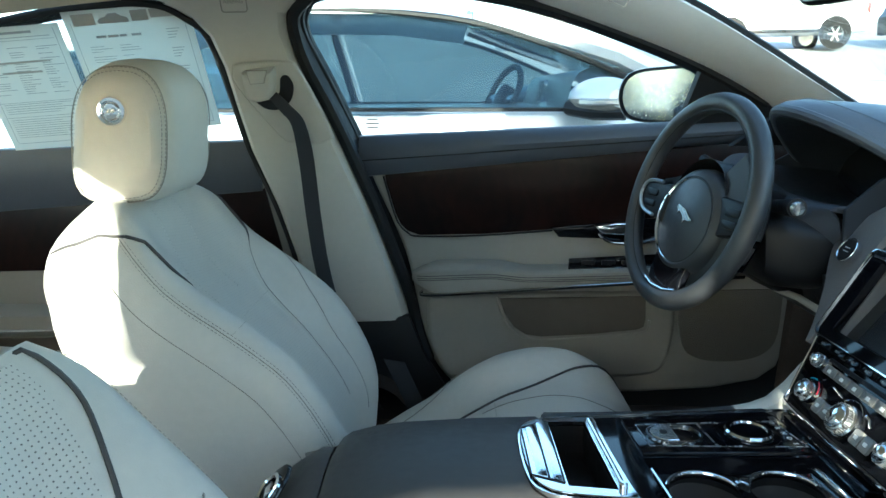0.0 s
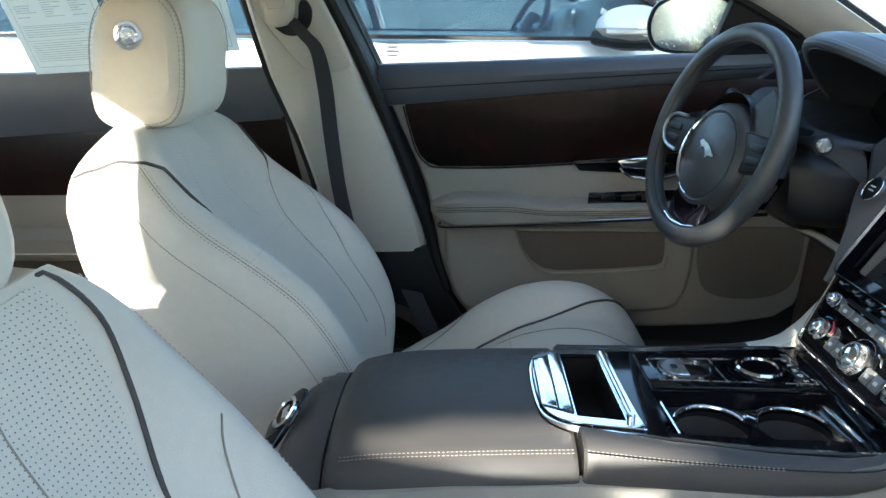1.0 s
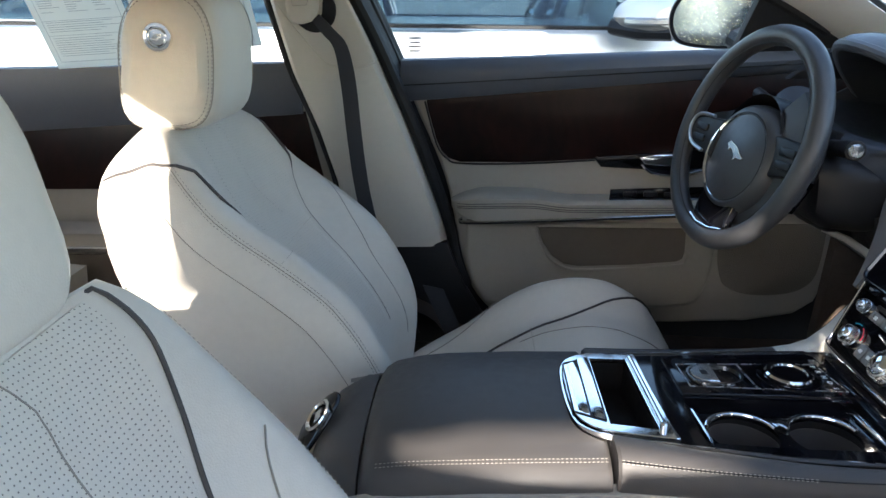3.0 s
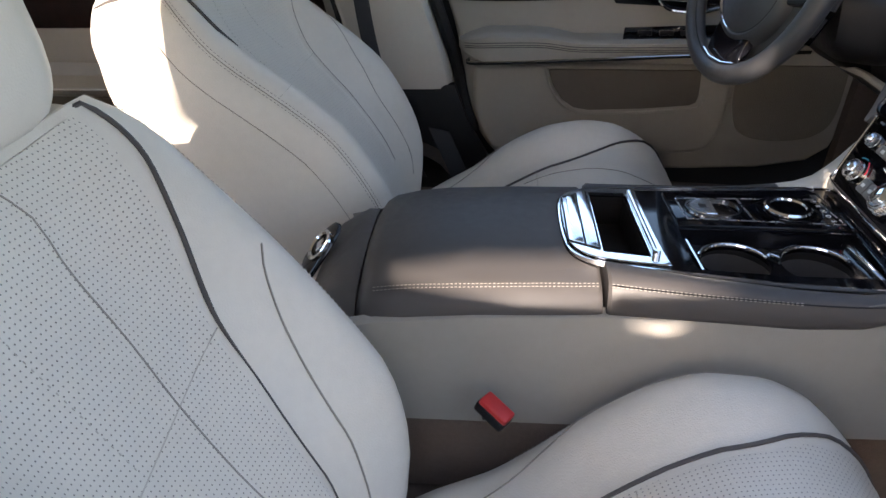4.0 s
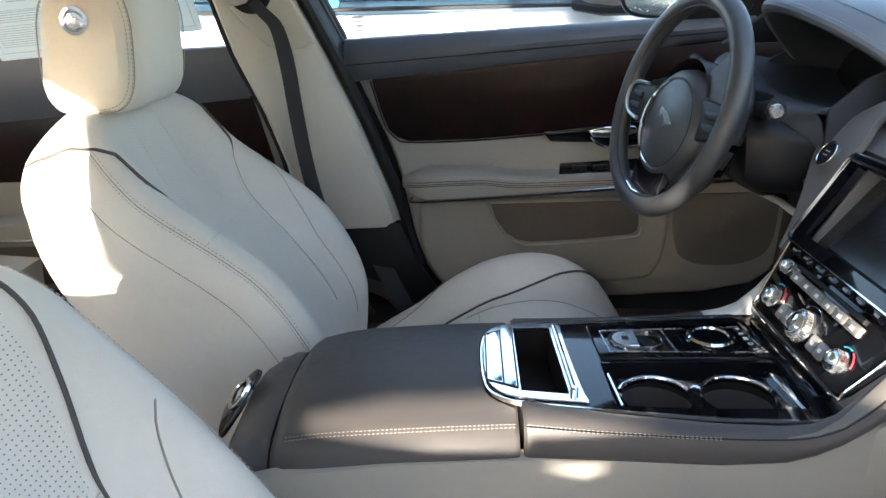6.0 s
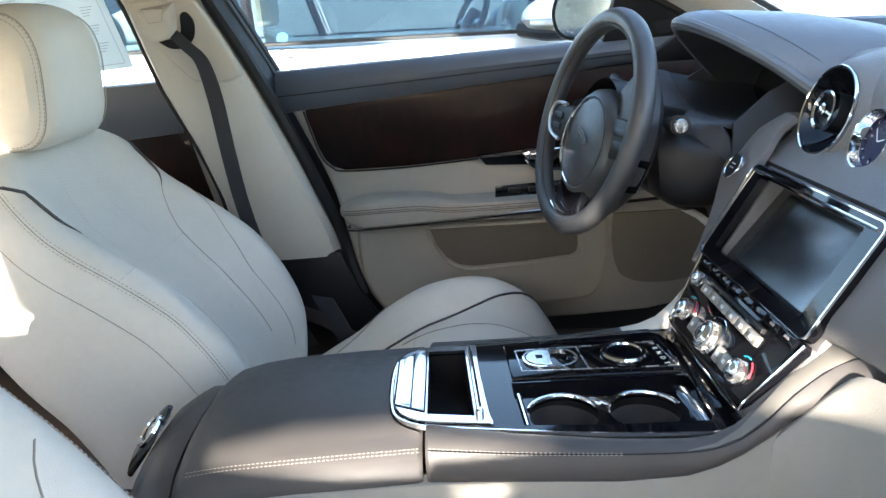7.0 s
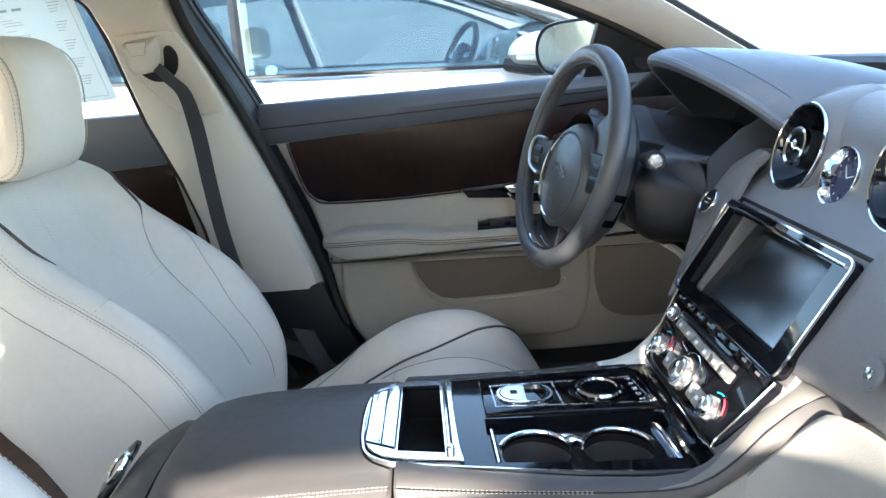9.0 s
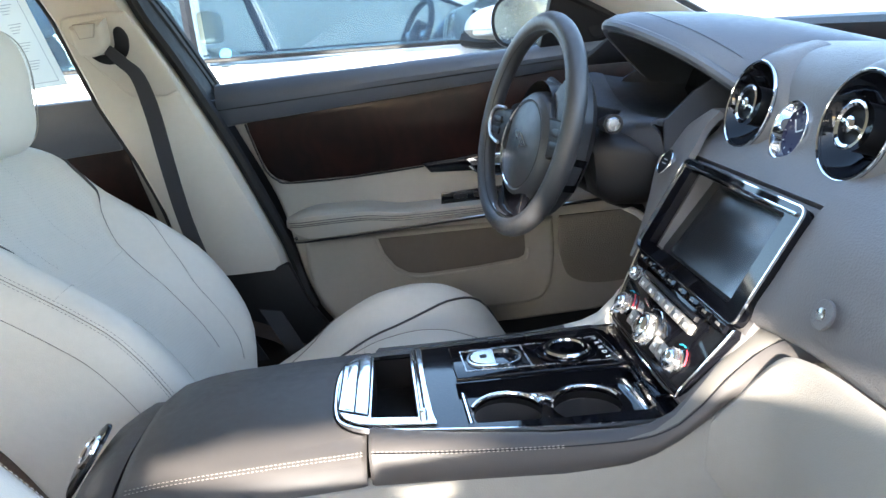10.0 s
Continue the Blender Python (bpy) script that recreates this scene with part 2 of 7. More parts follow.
def curve(points, n=8, closed=False):
    """A Catmull-Rom line through the points."""
    P = [Vector(p) for p in points]
    m = len(P)
    out = []
    for i in range(m if closed else m - 1):
        a, b, c, d = (P[(i + k) % m] if closed else P[min(max(i + k, 0), m - 1)] for k in (-1, 0, 1, 2))
        for k in range(n):
            t = k / n
            out.append(0.5 * ((2 * b) + (c - a) * t + (2 * a - 5 * b + 4 * c - d) * t * t + (3 * b - a - 3 * c + d) * t ** 3))
    if not closed:
        out.append(P[-1])
    return out


def link(name, bm, material, parent=None, label="", smooth=True, sharp=35.0):
    bmesh.ops.recalc_face_normals(bm, faces=bm.faces)
    me = bpy.data.meshes.new(name)
    bm.to_mesh(me)
    bm.free()
    for one in material if isinstance(material, (list, tuple)) else [material]:
        me.materials.append(one)
    if smooth:
        me.polygons.foreach_set("use_smooth", [True] * len(me.polygons))
        me.set_sharp_from_angle(angle=radians(sharp))
    ob = new(name, me)
    if parent:
        ob.parent = parent
        ob.matrix_parent_inverse = parent.matrix_basis.inverted()
    if label:
        ob["label"] = label
    return ob


def part(name, bm, material, parent, label="", smooth=True, sharp=35.0):
    return link(name, bm, material, parent, label, smooth, sharp)


def thing(name, at, label, category, group="", kind=""):
    ob = new(name)
    ob.empty_display_size = 0.05
    ob.matrix_basis = pose(*at)
    return tagged(ob, label, category, group, kind)


def loft(rings, closed=True, cap=True, uvs=None):
    """A skin over rings of equal count."""
    bm = bmesh.new()
    rows = [[bm.verts.new(p) for p in ring] for ring in rings]
    n = len(rows[0])
    layer = bm.loops.layers.uv.new("UVMap") if uvs else None
    for i in range(len(rows) - 1):
        for j in range(n if closed else n - 1):
            k = (j + 1) % n
            try:
                f = bm.faces.new((rows[i][j], rows[i][k], rows[i + 1][k], rows[i + 1][j]))
            except ValueError:
                continue
            if layer:
                for lp, (a, b) in zip(f.loops, ((i, j), (i, k), (i + 1, k), (i + 1, j))):
                    lp[layer].uv = uvs[a][b]
    if cap and closed:
        bm.faces.new(rows[0]), bm.faces.new(rows[-1])
    return bm


def sheet(rings, thick=0.004, uvs=None):
    """An open skin given a thickness, away from its normals."""
    bm = loft(rings, closed=False, cap=False, uvs=uvs)
    bmesh.ops.recalc_face_normals(bm, faces=bm.faces)
    bmesh.ops.solidify(bm, geom=bm.faces[:], thickness=thick)
    return bm


def tube(points, radius, sides=8, closed=False, flat=1.0):
    """A round bar along points; radius may be a function of 0..1."""
    P = [Vector(p) for p in points]
    m = len(P)
    rings = []
    ref = None
    for i, p in enumerate(P):
        a = P[(i - 1) % m] if closed or i else p
        b = P[(i + 1) % m] if closed or i < m - 1 else p
        d = (b - a).normalized()
        if ref is None:
            ref = Vector((0, 0, 1)) if abs(d.z) < 0.9 else Vector((0, 1, 0))
        u = (ref - d * ref.dot(d)).normalized()
        ref = u
        v = d.cross(u)
        r = radius(i / max(1, m - 1)) if callable(radius) else radius
        rings.append([p + u * (math.cos(k * math.tau / sides) * r * flat) + v * (math.sin(k * math.tau / sides) * r) for k in range(sides)])
    if closed:
        rings.append(rings[0])
        bm = loft(rings, cap=False)
        bmesh.ops.remove_doubles(bm, verts=bm.verts, dist=1e-6)
        return bm
    return loft(rings)


def add(bm, other, m=None):
    """Joins one bmesh into another."""
    me = bpy.data.meshes.new("tmp")
    other.to_mesh(me)
    other.free()
    if m is not None:
        me.transform(m)
    bm.from_mesh(me)
    bpy.data.meshes.remove(me)
    return bm


def block(sx, sy, sz, bevel=0.003, seg=3, m=None):
    bm = bmesh.new()
    bmesh.ops.create_cube(bm, size=1)
    bmesh.ops.scale(bm, vec=(sx, sy, sz), verts=bm.verts)
    if bevel:
        bmesh.ops.bevel(bm, geom=bm.edges[:], offset=bevel, segments=seg, affect="EDGES", profile=0.5)
    if m is not None:
        bm.transform(m)
    return bm


def slab(outline, thick, m=None, bevel=0.002, seg=2):
    """A plate: an outline in its own xy plane, raised along z."""
    bm = bmesh.new()
    f = bm.faces.new([bm.verts.new((x, y, 0)) for x, y in outline])
    bmesh.ops.recalc_face_normals(bm, faces=[f])
    if f.normal.z < 0:
        f.normal_flip()
    top = bmesh.ops.extrude_face_region(bm, geom=[f])
    up = [v for v in top["geom"] if isinstance(v, bmesh.types.BMVert)]
    bmesh.ops.translate(bm, vec=(0, 0, thick), verts=up)
    if bevel:
        zs = {v for v in up}
        rim = [e for e in bm.edges if e.verts[0] in zs and e.verts[1] in zs]
        bmesh.ops.bevel(bm, geom=rim, offset=bevel, segments=seg, affect="EDGES", profile=0.5)
    if m is not None:
        bm.transform(m)
    return bm


def band(outline, inner, thick, m=None):
    """A flat frame between two outlines of equal count."""
    bm = bmesh.new()
    rows = []
    for ring, z in ((outline, 0), (outline, thick), (inner, thick), (inner, 0)):
        rows.append([bm.verts.new((x, y, z)) for x, y in ring])
    n = len(outline)
    for a in range(4):
        for j in range(n):
            k = (j + 1) % n
            bm.faces.new((rows[a][j], rows[a][k], rows[(a + 1) % 4][k], rows[(a + 1) % 4][j]))
    if m is not None:
        bm.transform(m)
    return bm


def rounded(w, h, r, n=5):
    """A rounded rectangle's outline about the origin."""
    out = []
    for cx, cy, a0 in ((w / 2 - r, h / 2 - r, 0), (-w / 2 + r, h / 2 - r, 90), (-w / 2 + r, -h / 2 + r, 180), (w / 2 - r, -h / 2 + r, 270)):
        for k in range(n + 1):
            a = radians(a0 + 90 * k / n)
            out.append((cx + r * math.cos(a), cy + r * math.sin(a)))
    return out


def lathe(profile, sides=32, m=None):
    """Turns (radius, height) pairs about z."""
    rings = [[Vector((r * math.cos(k * math.tau / sides), r * math.sin(k * math.tau / sides), z)) for k in range(sides)] for r, z in profile]
    bm = loft(rings, cap=len(profile) == 2)
    if m is not None:
        bm.transform(m)
    return bm


def frame_of(origin, right, up):
    """A pose from an origin and two directions; z comes out of the plane."""
    r = Vector(right).normalized()
    u = Vector(up)
    u = (u - r * u.dot(r)).normalized()
    n = r.cross(u)
    m = Matrix((r, u, n)).transposed().to_4x4()
    m.translation = Vector(origin)
    return m


def stitches(points, length=0.0042, gap=0.0022, r=0.0008):
    """Short threads laid along a line."""
    bm = bmesh.new()
    P = [Vector(p) for p in points]
    run, left = 0.0, 0.0
    for a, b in zip(P, P[1:]):
        seg = (b - a).length
        d = (b - a).normalized()
        s = left
        while s < seg:
            c = a + d * (s + length / 2)
            z = Vector((0, 0, 1)) if abs(d.z) < 0.9 else Vector((1, 0, 0))
            u = d.cross(z).normalized()
            w = u.cross(d)
            vs = []
            for e, k in ((-0.5, 0.6), (0, 1.0), (0.5, 0.6)):
                o = c + d * length * e
                vs.append([bm.verts.new(o + (u * x + w * y) * r * k) for x, y in ((1, 0), (0, 1), (-1, 0), (0, -1))])
            for i in range(2):
                for j in range(4):
                    bm.faces.new((vs[i][j], vs[i][(j + 1) % 4], vs[i + 1][(j + 1) % 4], vs[i + 1][j]))
            s += length + gap
        left = s - seg
    return bm


def carve(ob, cutter):
    """Cuts a bmesh's volume out of a mesh object, for good."""
    tool = link("tool", cutter, [], smooth=False)
    mod = ob.modifiers.new("cut", "BOOLEAN")
    mod.operation, mod.object, mod.solver = "DIFFERENCE", tool, "EXACT"
    bpy.context.view_layer.update()
    me = bpy.data.meshes.new_from_object(ob.evaluated_get(bpy.context.evaluated_depsgraph_get()))
    ob.modifiers.clear()
    old, ob.data = ob.data, me
    me.name = old.name
    me.set_sharp_from_angle(angle=radians(35))
    bpy.data.objects.remove(tool)
    return ob


def patch(rows, uvs):
    """A skin laid close over a solid."""
    return loft(rows, closed=False, cap=False, uvs=uvs)


def letters(text, size, m, depth=0.0004):
    """Text in the built-in font as a mesh, centred on the pose m."""
    cu = bpy.data.curves.new("text", "FONT")
    cu.body, cu.size, cu.align_x, cu.align_y, cu.extrude, cu.resolution_u = text, size, "CENTER", "CENTER", depth, 3
    ob = bpy.data.objects.new("text", cu)
    scene.collection.objects.link(ob)
    bpy.context.view_layer.update()
    me = bpy.data.meshes.new_from_object(ob.evaluated_get(bpy.context.evaluated_depsgraph_get()))
    bpy.data.objects.remove(ob)
    bpy.data.curves.remove(cu)
    bm = bmesh.new()
    bm.from_mesh(me)
    bpy.data.meshes.remove(me)
    bm.transform(m)
    return bm

# ---- the car's shell: floor, doors, pillars, roof ----


def plane_at(y):
    return frame_of((0, y, 0), (1, 0, 0), (0, 0, 1))


def glass_y(z):
    return 0.80 - 0.45 * max(0.0, z - 0.96)


floor = thing("floor", (0, 0, 0.27), "dark brown carpeted floor of the cabin", "floor", kind="structure")
bm = block(2.9, 1.58, 0.04, 0.004, m=pose(-0.15, 0, 0.27))
add(bm, block(1.3, 0.30, 0.10, 0.03, m=pose(0.1, 0, 0.34)))
part("carpet", bm, DARKCARPET, floor)
bm = loft([curve([(-0.30, y, 0.60), (-0.24, y, 0.47), (-0.12, y, 0.40), (0.05, y, 0.33), (0.9, y, 0.30), (1.0, y, 0.5)], 6) for y in (0.70, 0.83)], closed=False, cap=False)
bmesh.ops.solidify(bm, geom=bm.faces[:], thickness=0.02)
part("sill_carpet", bm, DARKCARPET, floor)
bm = sheet([[(1.02, y, z) for z in (0.28, 0.5, 0.75, 0.95)] for y in (-0.8, 0, 0.8)], 0.02)
part("bulkhead", bm, BLACK, floor)


def door_front():
    d = thing("door_1", (0.3, 0.80, 0.36), "closed driver's door in cream leather with dark burl wood and charcoal top", "car door", kind="structure")
    edge = curve([(-0.172, 0.955), (-0.150, 0.879), (-0.078, 0.700), (-0.040, 0.506), (-0.008, 0.42), (0.05, 0.362), (0.14, 0.348)], 6)
    outline = [(p[0], p[1]) for p in [Vector((a[0], a[1], 0)) for a in [(v.x, v.y) for v in [Vector((q[0], q[1], 0)) for q in [(e.x, e.y) for e in edge]]]]]
    outline += [(0.47, 0.345), (0.65, 0.352), (0.76, 0.372), (0.805, 0.405), (0.822, 0.46), (0.84, 0.56), (0.84, 0.98)]
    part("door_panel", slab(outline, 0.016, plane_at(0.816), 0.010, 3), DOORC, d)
    # charcoal top pad with its seam
    rings, seam = [], []
    for k in range(25):
        x = lerp(-0.176, 0.70, k / 24)
        zb, zt = 0.878 + 0.075 * (x + 0.163), 0.966 + 0.029 * (x + 0.18)
        h = zt - zb
        out = min(1.0, 0.55 + k / 5)
        rings.append([(x, 0.805, zb), (x, 0.797 - 0.010 * out, zb + 0.003), (x, 0.793 - 0.020 * out, zb + h * 0.3), (x, 0.792 - 0.026 * out, zb + h * 0.62),
                      (x, 0.794 - 0.022 * out, zb + h * 0.85), (x, 0.802 - 0.014 * out, zt + 0.002), (x, 0.818, zt + 0.004), (x, 0.83, zt - 0.01)])
        seam.append((x, 0.7915 - 0.0225 * out, zb + h * 0.44))
    part("top_pad", loft(rings), NAVY, d, "charcoal leather top pad")
    part("seam", tube(seam, 0.0012, 5), BLACK, d)
    rings2 = [[(x, y, z + dz) for y, z in ((0.805, 0.955), (0.78, 0.957), (0.768, 0.972), (0.772, 0.99), (0.80, 1.0), (0.83, 0.99))] for x, dz in ((0.712, 0), (0.78, 0.004), (0.9, 0.012))]
    part("front_pad", loft(rings2), NAVY, d)
    # wood
    wood = [(-0.121, 0.879), (-0.118, 0.862), (-0.100, 0.795), (-0.088, 0.768), (-0.072, 0.752), (-0.045, 0.742), (0.10, 0.742), (0.26, 0.751), (0.50, 0.775), (0.74, 0.80), (0.80, 0.83), (0.80, 0.95)]
    wood += [(0.70, 0.952), (0.46, 0.934), (0.21, 0.914), (0.0, 0.897), (-0.118, 0.888)]
    part("wood_trim", slab(wood, 0.007, plane_at(0.802), 0.003, 2), WOOD, d, "glossy dark red-brown burl veneer")
    chrome = [(x, 0.793, z) for x, z in [(-0.124, 0.880), (-0.118, 0.855), (-0.102, 0.795), (-0.090, 0.767), (-0.073, 0.750), (-0.045, 0.740), (0.10, 0.740), (0.26, 0.749)]]
    part("wood_edge_strip", tube(curve(chrome, 4), 0.0022, 6), BLACK, d)
    # pull handle
    bm = slab([(0.255, 0.757), (0.275, 0.733), (0.37, 0.728), (0.40, 0.715), (0.47, 0.715), (0.52, 0.735), (0.53, 0.775)], 0.012, plane_at(0.802), 0.004, 2)
    h = part("handle_plate", bm, PIANO, d, "gloss black handle plate")
    part("handle_lever", slab([(0.355, 0.759), (0.37, 0.742), (0.43, 0.738), (0.47, 0.752), (0.46, 0.766), (0.40, 0.766)], 0.012, plane_at(0.790), 0.004, 3), CHROME, h, "chrome door pull lever")
    part("handle_bezel", tube(curve([(0.365, 0.787, 0.742), (0.39, 0.785, 0.722), (0.45, 0.785, 0.716), (0.50, 0.785, 0.728)], 6), 0.004, 8), CHROME, h)
    # armrest
    rings = []
    for k in range(33):
        x = lerp(-0.064, 0.70, k / 32)
        r = min(1.0, 0.35 + 0.65 * math.sqrt(min(1.0, k / 3)))
        top = knots([(-0.06, 0.676), (0.0, 0.684), (0.11, 0.683), (0.15, 0.678), (0.20, 0.668), (0.45, 0.668), (0.7, 0.675)], x)
        bot = knots([(-0.06, 0.622), (0.0, 0.612), (0.42, 0.634), (0.7, 0.645)], x)
        m_, h_ = (top + bot) / 2, (top - bot) / 2 * r
        y = 0.80 - 0.075 * r
        rings.append([(x, 0.805, m_ + h_), (x, y + 0.030, m_ + h_), (x, y + 0.010, m_ + h_ * 0.92), (x, y + 0.002, m_ + h_ * 0.72), (x, y, m_ + h_ * 0.3), (x, y + 0.001, m_ - h_ * 0.5),
                      (x, y + 0.004, m_ - h_ * 0.85), (x, y + 0.018, m_ - h_), (x, 0.805, m_ - h_)])
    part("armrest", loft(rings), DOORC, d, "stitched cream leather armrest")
    bm = bmesh.new()
    for dz in (0.0, -0.0055, -0.0095):
        pts = [(lerp(-0.05, 0.45, k / 20), 0.7245 if k else 0.732, knots([(-0.06, 0.661), (0.11, 0.664), (0.20, 0.655), (0.45, 0.657)], lerp(-0.05, 0.45, k / 20)) + dz) for k in range(21)]
        add(bm, tube(pts, 0.0008, 4))
    part("armrest_seam", bm, PIPE, d)
    cs = [(-0.040, 0.742, 0.626), (-0.028, 0.727, 0.620), (0.15, 0.721, 0.628), (0.42, 0.721, 0.641), (0.68, 0.722, 0.652)]
    part("chrome_strip", tube(curve(cs, 6), 0.0021, 8), DARKCH, d, "thin chrome strip along the armrest")
    part("strip_shadow_gap", tube([(p.x, p.y + 0.0015, p.z - 0.0042) for p in curve(cs, 6)], 0.0020, 6), BLACK, d)
    sw = part("window_switch_panel", slab([(0.29, 0.664), (0.292, 0.692), (0.52, 0.70), (0.55, 0.67)], 0.004, frame_of((0, 0.752, 0), (1, 0, 0), (0, 0, 1)), 0.002, 2), PIANO, d, "gloss black window switches")
    for k in range(3):
        part("switch", block(0.03, 0.006, 0.011, 0.002, 2, m=pose(0.335 + 0.045 * k, 0.747, 0.682)), BLACK, sw)
    part("switch_strip", tube([(0.295, 0.748, 0.667), (0.54, 0.748, 0.672)], 0.002, 6), CHROME, sw)
    # lower bulge, pocket and speaker
    low = [(-0.030, 0.605), (-0.030, 0.50), (0.0, 0.42), (0.05, 0.392), (0.30, 0.388), (0.48, 0.392), (0.53, 0.42), (0.55, 0.50), (0.55, 0.60)]
    lowc = [(p.x, p.y) for p in curve([(a, b, 0) for a, b in low], 4)]
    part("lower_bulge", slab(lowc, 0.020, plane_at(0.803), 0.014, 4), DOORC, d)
    # flat plate; the pocket's inner shade is put into its dark taupe
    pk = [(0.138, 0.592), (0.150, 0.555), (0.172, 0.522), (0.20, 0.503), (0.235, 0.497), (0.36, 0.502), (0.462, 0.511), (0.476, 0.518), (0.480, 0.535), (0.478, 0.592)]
    part("map_pocket", slab(pk, 0.005, plane_at(0.784), 0.003, 2), POCKET, d, "taupe map pocket with its shade put into the colour")
    lip = [(x, 0.777, z) for x, z in [(0.132, 0.597), (0.145, 0.552), (0.168, 0.517), (0.198, 0.497), (0.235, 0.490), (0.36, 0.495), (0.465, 0.504), (0.484, 0.513), (0.487, 0.535)]]
    part("pocket_lip", tube(curve(lip, 4), 0.0036, 8), DOORC, d)
    spk = [(0.566, 0.60), (0.562, 0.53), (0.572, 0.475), (0.590, 0.443), (0.64, 0.424), (0.72, 0.424), (0.775, 0.444), (0.80, 0.49), (0.805, 0.60)]
    part("speaker_grille", slab([(p.x, p.y) for p in curve([(a, b, 0) for a, b in spk], 4)], 0.006, plane_at(0.802), 0.003, 2), SPEAKER, d, "taupe speaker grille low on the door")
    return d


def window_frame(name, line, label, seal_r=0.012):
    w = thing(name, (line[0][0], line[0][1], line[0][2]), label, "car window", kind="structure")
    pts = curve(line, 8)
    part("rubber_seal", tube(pts, seal_r, 8), RUBBER, w)
    out = [Vector((p.x, p.y + 0.040, p.z)) for p in pts]
    part("outer_frame", tube(out, 0.013, 8), RUBBER, w)
    return w


door_front()
win1 = window_frame("window_1", [(-0.182, 0.806, 0.955), (-0.195, 0.79, 0.99), (-0.236, 0.739, 1.096), (-0.274, 0.698, 1.187), (-0.268, 0.680, 1.235), (-0.224, 0.667, 1.262), (-0.045, 0.665, 1.266), (0.112, 0.670, 1.252), (0.262, 0.686, 1.216),
                                  (0.42, 0.71, 1.163), (0.548, 0.732, 1.113), (0.657, 0.756, 1.061), (0.72, 0.77, 1.03)], "clear side window of the driver's door with black rubber seal")
gl = [(-0.20, 0.94), (-0.26, 1.12), (-0.285, 1.22), (-0.24, 1.27), (-0.05, 1.28), (0.11, 1.265), (0.27, 1.225), (0.45, 1.16), (0.68, 1.06), (0.80, 0.99), (0.80, 0.94)]


def pane(outline, w, name="pane"):
    bm = bmesh.new()
    f = bm.faces.new([bm.verts.new((x, glass_y(z) + 0.03 if z > 0.9 else 0.83, z)) for x, z in outline])
    r = bmesh.ops.triangulate(bm, faces=[f])
    bmesh.ops.solidify(bm, geom=bm.faces[:], thickness=0.004)
    ob = part(name, bm, GLASS, w, smooth=False)
    ob.visible_shadow = False
    return ob


pane(gl, win1)
# black post of the door frame behind the window's rear edge
post_a = curve([(-0.190, 0.738, 0.940), (-0.210, 0.727, 0.99), (-0.254, 0.701, 1.096), (-0.284, 0.676, 1.187), (-0.290, 0.660, 1.225)], 4)
post_b = curve([(-0.178, 0.812, 0.940), (-0.190, 0.797, 0.99), (-0.231, 0.746, 1.096), (-0.268, 0.706, 1.187), (-0.262, 0.690, 1.230)], 4)
part("rear_post", sheet([[a + Vector((0.004, 0, 0)), lerp(a, b, 0.5) + Vector((0.004, 0, 0)), b] for a, b in zip(post_a, post_b)], 0.004), RUBBER, win1)
# mirror triangle in the front corner of the window
bm = slab([(0.56, 0.985), (0.80, 0.985), (0.80, 1.02), (0.66, 1.065)], 0.012, frame_of((0, 0.80, 0), (1, 0, 0), (0, -0.25, 1)), 0.004, 2)
part("corner_cover", bm, BLACK, win1)
part("tweeter", lathe([(0.026, 0), (0.026, 0.004), (0.022, 0.007), (0.0, 0.007)], 24, frame_of((0.665, 0.775, 1.02), (1, 0, 0), (0, -0.25, 1))), BLACK, win1)
# etched mark on the glass
bm = bmesh.new()
for k, w_ in enumerate((0.024, 0.03, 0.022, 0.028)):
    add(bm, block(w_, 0.0006, 0.0036, 0, m=pose(-0.145, glass_y(1.0) + 0.018, 0.988 + 0.009 * k)))
part("etched_mark", bm, INK, win1, smooth=False)


def door_rear():
    d = thing("door_2", (-0.7, 0.82, 0.40), "closed rear door in cream leather with dark wood band", "car door", kind="structure")
    part("door_panel", slab([(-1.35, 0.93), (-1.35, 0.38), (-0.5, 0.38), (-0.33, 0.62), (-0.40, 0.95)], 0.016, plane_at(0.836), 0.008, 2), DOORC, d)
    rings = []
    for k in range(9):
        x = lerp(-1.35, -0.405, k / 8)
        zt, zb = 0.962 + 0.02 * (x + 0.44), lerp(0.786, 0.846, k / 8)
        h = zt - zb
        rings.append([(x, 0.825, zb), (x, 0.808, zb + 0.003), (x, 0.795, zb + h * 0.35), (x, 0.788, zb + h * 0.7), (x, 0.794, zt), (x, 0.82, zt + 0.003), (x, 0.84, zt - 0.02)])
    part("top_pad", loft(rings), NAVY, d)
    part("wood_trim", slab([(-1.35, 0.795), (-1.35, 0.662), (-0.36, 0.672), (-0.40, 0.853)], 0.008, plane_at(0.824), 0.003, 2), WOOD, d)
    rings = []
    for k in range(9):
        x = lerp(-1.30, -0.55, k / 8)
        rings.append([(x, 0.83, 0.585), (x, 0.785, 0.583), (x, 0.765, 0.57), (x, 0.765, 0.535), (x, 0.78, 0.52), (x, 0.83, 0.515)])
    part("armrest", loft(rings), DOORC, d)
    part("chrome_strip", tube([(-1.25, 0.762, 0.535), (-0.6, 0.762, 0.54)], 0.004, 6), CHROME, d)
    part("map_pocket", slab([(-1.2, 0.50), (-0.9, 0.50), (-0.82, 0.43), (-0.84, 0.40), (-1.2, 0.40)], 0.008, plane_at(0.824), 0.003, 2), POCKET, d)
    return d


